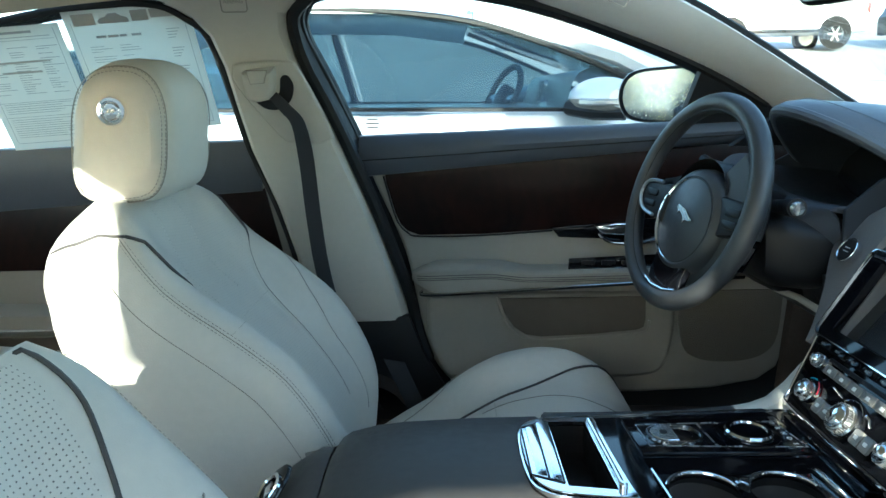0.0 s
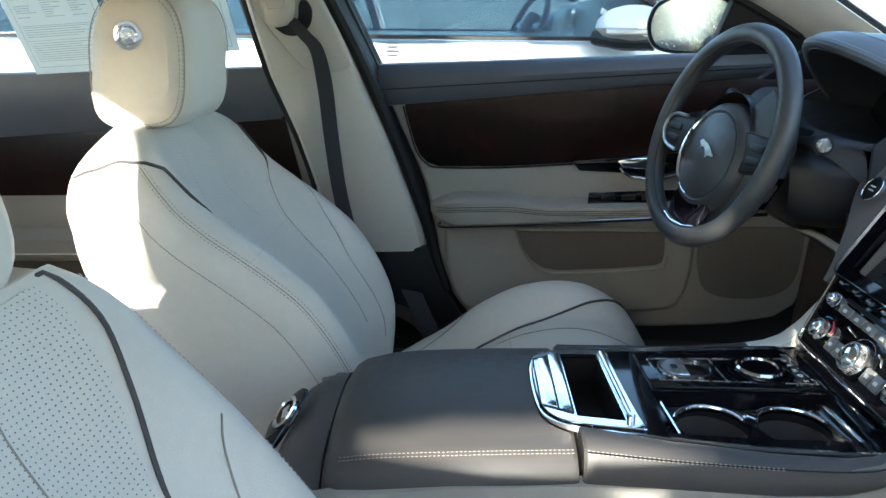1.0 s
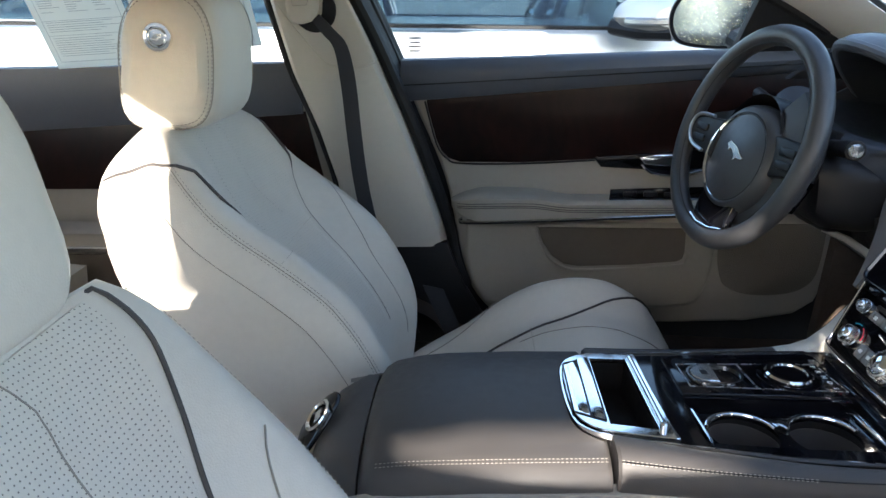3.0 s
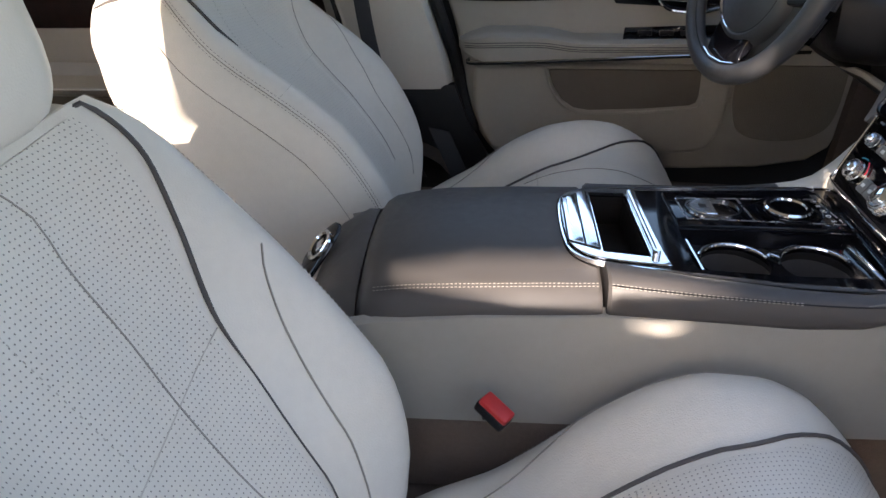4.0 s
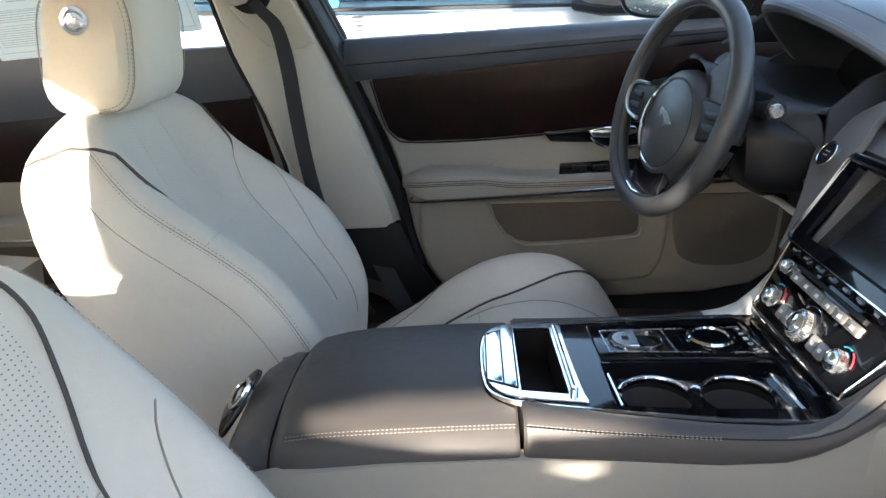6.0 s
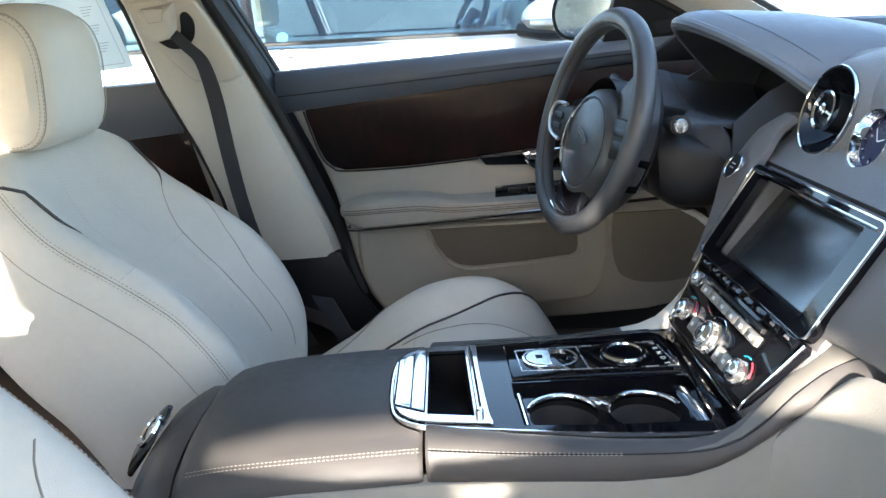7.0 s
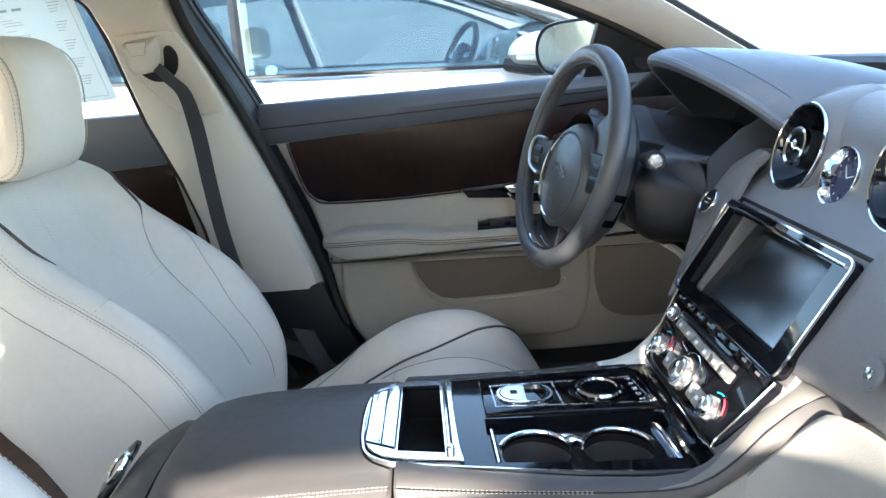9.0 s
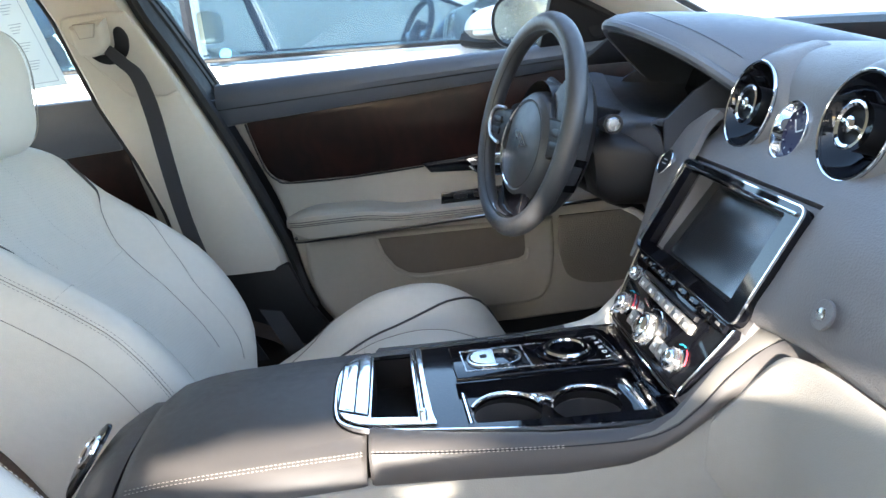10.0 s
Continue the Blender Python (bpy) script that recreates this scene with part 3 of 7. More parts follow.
door_rear()
win2 = window_frame("window_2", [(-0.425, 0.806, 0.955), (-0.440, 0.76, 1.05), (-0.464, 0.706, 1.174), (-0.503, 0.687, 1.217), (-0.572, 0.675, 1.245), (-0.728, 0.678, 1.240), (-0.975, 0.696, 1.200), (-1.25, 0.72, 1.14)], "rear side window with paper sheets taped inside", 0.008)
pane([(-0.41, 0.93), (-0.45, 1.19), (-0.52, 1.24), (-0.6, 1.26), (-0.75, 1.255), (-1.0, 1.215), (-1.3, 1.14), (-1.3, 0.93)], win2)


def pillar_b():
    d = thing("pillar_b", (-0.25, 0.72, 0.54), "cream trimmed centre pillar with belt guide", "pillar", kind="structure")
    rows = [(0.545, -0.30, -0.076, 0.772), (0.60, -0.315, -0.087, 0.763), (0.70, -0.325, -0.118, 0.745), (0.82, -0.355, -0.158, 0.722), (0.95, -0.400, -0.208, 0.698), (1.04, -0.418, -0.245, 0.676),
            (1.12, -0.432, -0.281, 0.655), (1.18, -0.452, -0.297, 0.637), (1.22, -0.485, -0.295, 0.622), (1.25, -0.545, -0.262, 0.607), (1.272, -0.64, -0.20, 0.590), (1.285, -0.72, -0.12, 0.57)]
    rings = []
    for z, xr, xf, y in rows:
        w = xf - xr
        rings.append([(xr - 0.004, y + 0.085, z), (xr, y + 0.03, z), (xr + 0.012, y + 0.008, z), (xr + 0.04, y, z), (xr + w * 0.5, y - 0.004, z), (xf - 0.04, y, z), (xf - 0.012, y + 0.008, z), (xf, y + 0.03, z), (xf + 0.004, y + 0.085, z)])
    part("trim", loft(rings), CREAM, d)
    # raised guide panel
    P = frame_of((-0.318, 0.664, 1.055), (1, 0, 0), (0, -0.27, 1))
    gp = [(-0.086, 0.060), (-0.072, 0.074), (0.018, 0.076), (0.046, 0.058), (0.098, -0.066), (0.090, -0.086), (0.066, -0.094), (0.022, -0.090), (-0.008, -0.076), (-0.080, 0.025)]
    g = part("guide_panel", slab([(p.x, p.y) for p in curve([(a, b, 0) for a, b in gp], 5, True)], 0.0085, P, 0.005, 3), CREAM, d)
    part("guide_edge", tube([tuple(P @ Vector((p.x, p.y, 0.0050))) for p in curve([(a * 1.02, b * 1.02, 0) for a, b in gp], 5, True)], 0.0008, 5, True), CREASE, d)
    part("slot", slab([(p.x, p.y) for p in curve([(-0.055, 0.008, 0), (-0.028, 0.0, 0), (0.0, 0.012, 0), (0.008, 0.045, 0), (0.022, 0.05, 0), (0.032, 0.03, 0), (0.024, 0.0, 0), (0.0, -0.018, 0), (-0.03, -0.016, 0)], 5, True)], 0.003, P @ pose(0, 0, 0.0105), 0.001, 1), BLACK, d)
    part("height_slider", slab([(p.x, p.y) for p in curve([(-0.062, 0.062, 0), (-0.058, 0.012, 0), (-0.03, 0.004, 0), (-0.005, 0.02, 0), (0.002, 0.070, 0)], 4)], 0.034, P @ pose(0, 0, 0.01), 0.012, 4), CREAM, d)
    bt_ = [(-0.050, 0.068), (-0.045, 0.042), (-0.018, 0.044), (-0.010, 0.068)]
    part("release_button", slab(bt_, 0.007, P @ pose(0, 0, 0.040), 0.003, 2), CREAM, d)
    part("button_gap", tube([tuple(P @ Vector((x, y, 0.0436))) for x, y in bt_], 0.0011, 5, True), SEAM, d)
    part("airbag_mark", letters("AIRBAG", 0.011, frame_of((-0.380, 0.5895, 1.236), (1, 0, 0), (0, -0.35, 1))), SEAM, d, smooth=False)
    part("airbag_tab", band(rounded(0.050, 0.038, 0.006), rounded(0.0475, 0.0355, 0.005), 0.004, frame_of((-0.380, 0.594, 1.236), (1, 0, 0), (0, -0.35, 1))), SEAM, d)
    # black door seal along the front edge
    pts = [(xf + 0.016, y + 0.035, z) for z, xr, xf, y in rows[:10]]
    part("door_seal", tube(curve([(-0.03, 0.80, 0.44), (-0.05, 0.802, 0.50)] + pts, 4), 0.014, 8), RUBBER, d)
    pts = [(xr - 0.010, y + 0.06, z) for z, xr, xf, y in rows[1:8]]
    part("rear_seal", tube(curve(pts, 4), 0.010, 8), RUBBER, d)
    part("lower_cover", slab([(-0.33, 0.555), (-0.075, 0.555), (-0.035, 0.45), (0.03, 0.34), (-0.33, 0.34)], 0.02, plane_at(0.795), 0.006, 2), BLACK, d, "dark lower pillar cover")
    return d


pillar_b()


def roof():
    r = thing("headliner", (0, 0, 1.25), "cream cloth headliner of the roof", "headliner", kind="structure")
    rings = []
    for k in range(13):
        x = lerp(-1.5, 0.34, k / 12)
        drop = 0.11 * max(0, -0.45 - x) ** 1.3 + 0.10 * max(0, x - 0.0) ** 1.5
        rings.append([(x, y, z - drop) for y, z in ((0.655, 1.262), (0.63, 1.272), (0.58, 1.288), (0.46, 1.315), (0.25, 1.335), (0, 1.34), (-0.25, 1.335), (-0.46, 1.315), (-0.58, 1.288), (-0.655, 1.262))])
    part("cloth", sheet(rings, -0.03), CLOTH, r)
    part("front_header", tube([(0.36, y, 1.285 - 0.06 * abs(y)) for y in (-0.46, -0.3, 0, 0.3, 0.46)], 0.026, 10), CLOTH, r)
    for y0 in (0.34, -0.34):
        v = part("sun_visor", slab(rounded(0.16, 0.36, 0.02), 0.016, frame_of((0.20, y0, 1.268), (1, 0, -0.16), (0, 1, 0)), 0.006, 3), CLOTH, r, "folded cream sun visor")
    # cant rail over the far doors
    return r


roof()


def pillar_a(sgn, name):
    d = thing(name, (0.5, 0.68 * sgn, 1.1), "cream trimmed windscreen pillar", "pillar", kind="structure")
    low = curve([(0.16, 0.655, 1.255), (0.262, 0.680, 1.214), (0.42, 0.704, 1.161), (0.548, 0.726, 1.112), (0.66, 0.750, 1.06), (0.80, 0.77, 0.985)], 5)
    up = curve([(0.235, 0.60, 1.292), (0.365, 0.605, 1.280), (0.50, 0.62, 1.220), (0.62, 0.64, 1.158), (0.80, 0.665, 1.055), (0.95, 0.69, 0.97)], 5)
    rings = []
    for a, b in zip(low, up):
        n = Vector((0.1, -1, 0.25)).normalized()
        mid = (a + b) / 2
        ring = [a + Vector((0, 0.03, 0)), a, lerp(a, b, 0.12) + n * 0.016, lerp(a, b, 0.35) + n * 0.026, lerp(a, b, 0.65) + n * 0.026, lerp(a, b, 0.88) + n * 0.016, b, b + Vector((0.02, 0.04, 0.01))]
        rings.append([(p.x, p.y * sgn, p.z) for p in ring])
    part("trim", loft(rings), PILLARG, d)
    pts = [(b.x + 0.001, (b.y + 0.008) * sgn, b.z + 0.002) for b in up]
    part("screen_edge", tube(pts, 0.011, 6), RUBBER, d)
    if sgn > 0:
        F = frame_of((0.354, 0.610, 1.240), (1, 0.12, -0.42), (0.2, -0.25, 1))
        part("airbag_tab", band(rounded(0.040, 0.038, 0.006), rounded(0.037, 0.035, 0.005), 0.0015, F @ pose(0, 0, 0.002)), STITCH, d)
        part("airbag_mark", letters("AIRBAG", 0.009, F @ pose(0, 0, 0.003)), SEAM, d, smooth=False)
    return d


pillar_a(1, "pillar_a_left")
pillar_a(-1, "pillar_a_right")

# outer skin and kick panel behind the doors
skin = thing("body_side", (0, 0.87, 0.2), "dark inner skin of the car body behind the trim", "car body", kind="structure")
part("inner_skin", block(2.8, 0.02, 0.74, 0.004, 2, m=pose(-0.2, 0.868, 0.565)), BLACK, skin)
part("kick_panel", slab([(0.80, 0.30), (1.0, 0.30), (1.0, 0.96), (0.84, 0.96)], 0.03, plane_at(0.80), 0.006, 2), DARKCARPET, skin)
# windscreen
scr = thing("windscreen", (0.9, 0, 1.0), "clear curved windscreen glass", "windscreen", kind="structure")
bm = sheet([[(0.40 + s * 0.82 + 0.05 * (1 - (y / 0.62) ** 2), y * (1 + 0.3 * s), 1.300 - s * 0.325 - 0.02 * (y / 0.62) ** 2) for s in (0, 0.25, 0.5, 0.75, 1)] for y in (-0.62, -0.4, -0.15, 0.15, 0.4, 0.62)], 0.004)
ob = part("pane", bm, GLASS, scr)
ob.visible_shadow = False

# the walker's side: roof rail, centre pillar and sill about the open front door
rs = thing("door_frame", (0, -0.7, 0.3), "cream trimmed door frame round the open passenger door", "door frame", kind="structure")
part("roof_rail", tube(curve([(-1.5, -0.70, 1.19), (-0.975, -0.690, 1.245), (-0.5, -0.665, 1.297), (-0.05, -0.660, 1.297), (0.16, -0.668, 1.265), (0.30, -0.69, 1.21)], 6), 0.030, 10), CREAM, rs)
rings = []
for z, xr, xf, y in [(0.34, -0.36, -0.06, -0.80), (0.545, -0.34, -0.11, -0.80), (0.70, -0.33, -0.15, -0.78), (0.95, -0.365, -0.215, -0.735), (1.12, -0.385, -0.285, -0.69), (1.20, -0.41, -0.30, -0.67), (1.275, -0.56, -0.24, -0.64)]:
    rings.append([(xr, y - 0.06, z), (xr, y + 0.01, z), (xr + 0.02, y + 0.03, z), (xf - 0.02, y + 0.03, z), (xf, y + 0.01, z), (xf, y - 0.06, z)])
part("centre_pillar", loft(rings), CREAM, rs)
part("sill", block(1.2, 0.12, 0.10, 0.02, 3, m=pose(0.25, -0.82, 0.32)), BLACK, rs)
d3 = thing("door_3", (-0.8, -0.82, 0.4), "closed rear passenger door in cream leather", "car door", kind="structure")
part("door_panel", slab([(-1.35, 0.955), (-1.35, 0.32), (-0.5, 0.32), (-0.35, 0.6), (-0.41, 0.955)], 0.05, frame_of((0, -0.86, 0), (-1, 0, 0), (0, 0, 1)) @ Matrix.Diagonal((-1, 1, 1, 1)), 0.01, 2), CREAM, d3)
rings = []
for z, x0_, x1_, y in [(0.90, -0.385, -0.405, -0.800), (0.955, -0.385, -0.430, -0.790), (1.03, -0.395, -0.462, -0.752), (1.08, -0.400, -0.483, -0.730), (1.13, -0.410, -0.505, -0.712), (1.18, -0.430, -0.532, -0.695), (1.225, -0.470, -0.566, -0.680), (1.27, -0.560, -0.640, -0.665)]:
    rings.append([(x0_, y, z), (x1_, y, z), (x1_ - 0.004, y - 0.012, z), (x1_, y - 0.030, z), (x0_, y - 0.030, z)])
part("window_frame", loft(rings), RUBBER, d3, "black frame of the rear window")
# rear end of the cabin
rear = thing("wall_rear", (-1.35, 0, 0.3), "cream rear seat bench and parcel shelf closing the cabin", "rear wall", kind="structure")
part("bench", loft([[(x, y, z) for x, z in ((-0.95, 0.30), (-0.93, 0.50), (-1.15, 0.52), (-1.32, 0.92), (-1.42, 0.95), (-1.45, 0.30))] for y in (-0.74, 0.74)]), IVORY, rear)

# ---- the two front seats ----
WIDTH_P = [(-0.62, 0.14), (-0.59, 0.17), (-0.55, 0.190), (-0.50, 0.212), (-0.44, 0.236), (-0.36, 0.253), (-0.28, 0.260), (-0.14, 0.266), (-0.08, 0.268), (-0.05, 0.262), (-0.02, 0.247), (0.0, 0.228), (0.035, 0.213), (0.06, 0.195), (0.078, 0.172), (0.088, 0.146), (0.092, 0.12)]
BD, BN = Vector((-0.655, 0, 0.755)), Vector((0.755, 0, 0.655))      # up along the backrest, and out of its face
B0 = Vector((-0.442, 0, 0.870))
HALF = [(0.0, -0.046), (0.06, -0.044), (0.10, -0.037), (0.135, -0.022), (0.165, -0.007), (0.190, 0.0), (0.215, -0.006), (0.236, -0.030), (0.248, -0.070), (0.247, -0.110), (0.225, -0.145), (0.16, -0.165), (0.08, -0.172), (0.0, -0.174)]
WIDTH = [(-0.62, 0.19), (-0.57, 0.225), (-0.50, 0.243), (-0.40, 0.255), (-0.28, 0.258), (-0.14, 0.262), (-0.05, 0.256), (0.0, 0.243), (0.035, 0.222), (0.06, 0.196), (0.078, 0.160), (0.088, 0.115), (0.092, 0.06)]
DEPTH = [(-0.62, 0.5), (-0.58, 0.8), (-0.50, 0.95), (-0.25, 1.0), (-0.05, 0.92), (0.02, 0.82), (0.06, 0.64), (0.08, 0.44), (0.092, 0.15)]
SHIFT = [(-0.62, -0.150), (-0.57, -0.098), (-0.53, -0.056), (-0.49, -0.022), (-0.45, -0.002), (-0.40, 0.012), (-0.25, 0.014), (-0.10, 0.004), (0.0, -0.004), (0.05, -0.020), (0.08, -0.042), (0.092, -0.060)]
DISH = [(-0.50, 1.2), (-0.25, 1.45), (-0.12, 1.25), (0.0, 0.6), (0.05, 0.25), (0.092, 0.1)]


INS = [(-0.50, 0.042), (-0.475, 0.047), (-0.378, 0.072), (-0.288, 0.096), (-0.228, 0.108), (-0.132, 0.146), (-0.06, 0.172), (-0.02, 0.180), (0.0, 0.184), (0.017, 0.186)]     # half width of the insert


def smooth_half(half):
    return [(p.x, p.y) for p in curve([(a, b, 0) for a, b in half], 3)]


# the driver's seat is fuller: deeper shell, bolsters that swell half way down
HALF_D = HALF[:8] + [(0.249, -0.075), (0.251, -0.125), (0.246, -0.172), (0.222, -0.196), (0.16, -0.208), (0.08, -0.212), (0.0, -0.213)]
SHIFT_D = [(-0.62, -0.150), (-0.57, -0.092), (-0.53, -0.050), (-0.49, -0.016), (-0.45, 0.004), (-0.40, 0.020), (-0.35, 0.030), (-0.305, 0.034), (-0.25, 0.028), (-0.187, 0.016), (-0.13, 0.003), (-0.08, -0.004), (0.0, -0.002), (0.05, -0.012), (0.08, -0.032), (0.092, -0.048)]
INS_D = [(-0.50, 0.078), (-0.36, 0.078), (-0.206, 0.103), (-0.126, 0.145), (-0.084, 0.182), (-0.022, 0.195), (0.003, 0.219), (0.055, 0.20)]
form = {"profile": smooth_half(HALF), "shift": SHIFT, "ins": INS, "deep": [(0.0, 0.0), (1.0, 0.0)], "width": WIDTH, "crown": 1.0}
DEEP_D = [(-0.62, 0.2), (-0.56, 0.6), (-0.48, 0.85), (-0.40, 0.80), (-0.25, 0.62), (-0.10, 0.20), (0.0, 0.0)]


def back_point(u, v, L, cy):
    q = L if L < 0 else L * form["crown"]
    w, d = knots(form["width"], q) / 0.25, knots(DEPTH, q)
    dish = knots(DISH, q)
    vv = v * (dish if v > -0.05 and abs(u) < 0.19 else 1.0) * d
    if v < -0.07:
        vv += (v + 0.07) * knots(form["deep"], L)
    return B0 + BD * L + BN * (vv + knots(form["shift"], q)) + Vector((0, cy + u * w, 0))


def face_v(u):
    """Height of the backrest's face at u, from the half profile."""
    a = abs(u)
    for (u0, v0), (u1, v1) in zip(form["profile"], form["profile"][1:]):
        if u0 <= a <= u1:
            return lerp(v0, v1, (a - u0) / (u1 - u0))
        if u1 < u0:
            break
    return -0.03


def on_back(u, L, cy, off=0.002):
    return back_point(u, face_v(u), L, cy) + BN * off


CTOP = [(-0.17, 0.345), (-0.12, 0.365), (-0.05, 0.385), (0.0, 0.415), (0.05, 0.455), (0.10, 0.495), (0.15, 0.525), (0.20, 0.540), (0.25, 0.540), (0.30, 0.525), (0.35, 0.485), (0.395, 0.425), (0.42, 0.37)]
CBOL = [(-0.17, 0.015), (-0.08, 0.020), (0.05, 0.026), (0.20, 0.024), (0.30, 0.016), (0.36, 0.010), (0.42, 0.004)]
CWID = [(-0.17, 0.215), (-0.05, 0.245), (0.15, 0.262), (0.30, 0.262), (0.36, 0.252), (0.40, 0.235), (0.42, 0.21)]

CTOP_D = [(-0.17, 0.325), (-0.15, 0.335), (-0.03, 0.385), (0.053, 0.438), (0.146, 0.478), (0.216, 0.488), (0.26, 0.484), (0.30, 0.470), (0.349, 0.444), (0.389, 0.392), (0.42, 0.345)]
CBOL_D = [(-0.17, 0.02), (-0.05, 0.038), (0.10, 0.046), (0.28, 0.044), (0.36, 0.034), (0.42, 0.02)]
CPIPE = [(-0.13, 0.100), (0.05, 0.110), (0.20, 0.127), (0.34, 0.174), (0.40, 0.194)]
CPIPE_D = [(-0.13, 0.075), (0.05, 0.085), (0.15, 0.102), (0.20, 0.122), (0.28, 0.162), (0.36, 0.205), (0.40, 0.215)]


def ctop(u, x):
    a = abs(u) / knots(CWID, x)
    t = min(1.0, max(0.0, (a - 0.42) / 0.36))
    rise = knots(form["cbol"], x) * (t * t * (3 - 2 * t))
    edge = max(0.0, (a - 0.80) / 0.20)
    return knots(form["ctop"], x) + rise - 0.075 * edge ** 2.4


def on_cushion(u, x, cy, off=0.002):
    return Vector((x, cy + u, ctop(u, x) + off))


def headrest(root, c, mat_, lean_by=0.010, inset=1.0, deep=0.083):
    """Rounded block with a flat stitched side panel."""
    rings = []
    n = 28
    for k in range(15):
        s = -1 + 2 * k / 14
        q = (1 - abs(s) ** 5.0) ** (1 / 5.0) if abs(s) < 1 else 0.0
        q = max(q, 0.62)
        ring = []
        for j in range(n):
            a = math.tau * j / n
            ca, sa = math.cos(a), math.sin(a)
            pw = 0.55 if sa < 0 else 0.80
            x = math.copysign(abs(ca) ** pw, ca) * deep * q
            z = math.copysign(abs(sa) ** pw, sa) * 0.114 * (q * 0.9 + 0.1)
            lean = -lean_by * (z / 0.106) + 0.012 * max(0, -z / 0.106) * (-1 if x < 0 else 0.4)
            z += 0.008 * (1 - s * s)
            ring.append((c[0] + x + lean, c[1] + s * 0.113, c[2] + z))
        rings.append(ring)
    h = part("headrest", loft(rings), mat_, root, "padded ivory leather headrest with double stitching")
    for side in (-1, 1):
        y = c[1] + side * 0.1145
        ring = []
        for j in range(49):
            a = math.tau * j / 48
            ca, sa = math.cos(a), math.sin(a)
            pw = 0.55 if sa < 0 else 0.80
            x = math.copysign(abs(ca) ** pw, ca) * 0.0745 * inset
            z = math.copysign(abs(sa) ** pw, sa) * 0.105 * inset
            ring.append((c[0] + x - lean_by * z / 0.106, c[1] + side * 0.105, c[2] + z + 0.002))
        part("side_seam", tube(ring[:-1], 0.0010, 5, True), SEAM, h)
        part("side_stitching", stitches([(p[0] * 0.985 + c[0] * 0.015, c[1] + side * 0.1075, p[2] * 0.985 + c[2] * 0.015) for p in ring]), STITCHD, h)
        part("side_stitching", stitches([(p[0] * 0.93 + c[0] * 0.07, c[1] + side * 0.1125, p[2] * 0.93 + c[2] * 0.07) for p in ring]), STITCHD, h)
        F = frame_of((c[0] - 0.004, c[1] + side * 0.1135, c[2] + 0.039), (-side, 0, 0), (0, 0, 1))
        k_ = part("badge_disc", lathe([(0.0225, -0.006), (0.0225, 0.002), (0.021, 0.0042), (0.0165, 0.0045), (0.0150, 0.0022), (0.0, 0.0022)], 32, F), CHROME, h, "round chrome badge")
        part("badge_field", lathe([(0.0140, 0.0020), (0.0140, 0.0040), (0.0125, 0.0046), (0.0118, 0.0034), (0.0, 0.0040)], 28, F), CHROME, k_)
        part("badge_mark", slab([(-0.009, -0.003), (-0.004, 0.004), (0.006, 0.005), (0.010, 0.001), (0.004, -0.001), (0.0, -0.005)], 0.0012, F @ pose(0, 0, 0.0038), 0.0004, 1), SATIN, k_)
    for dy in (-0.055, 0.055):
        part("headrest_post", tube([(c[0] + 0.002, c[1] + dy, c[2] - 0.09), (c[0] - 0.012, c[1] + dy, c[2] - 0.16)], 0.006, 10), CHROME, root)
    return h


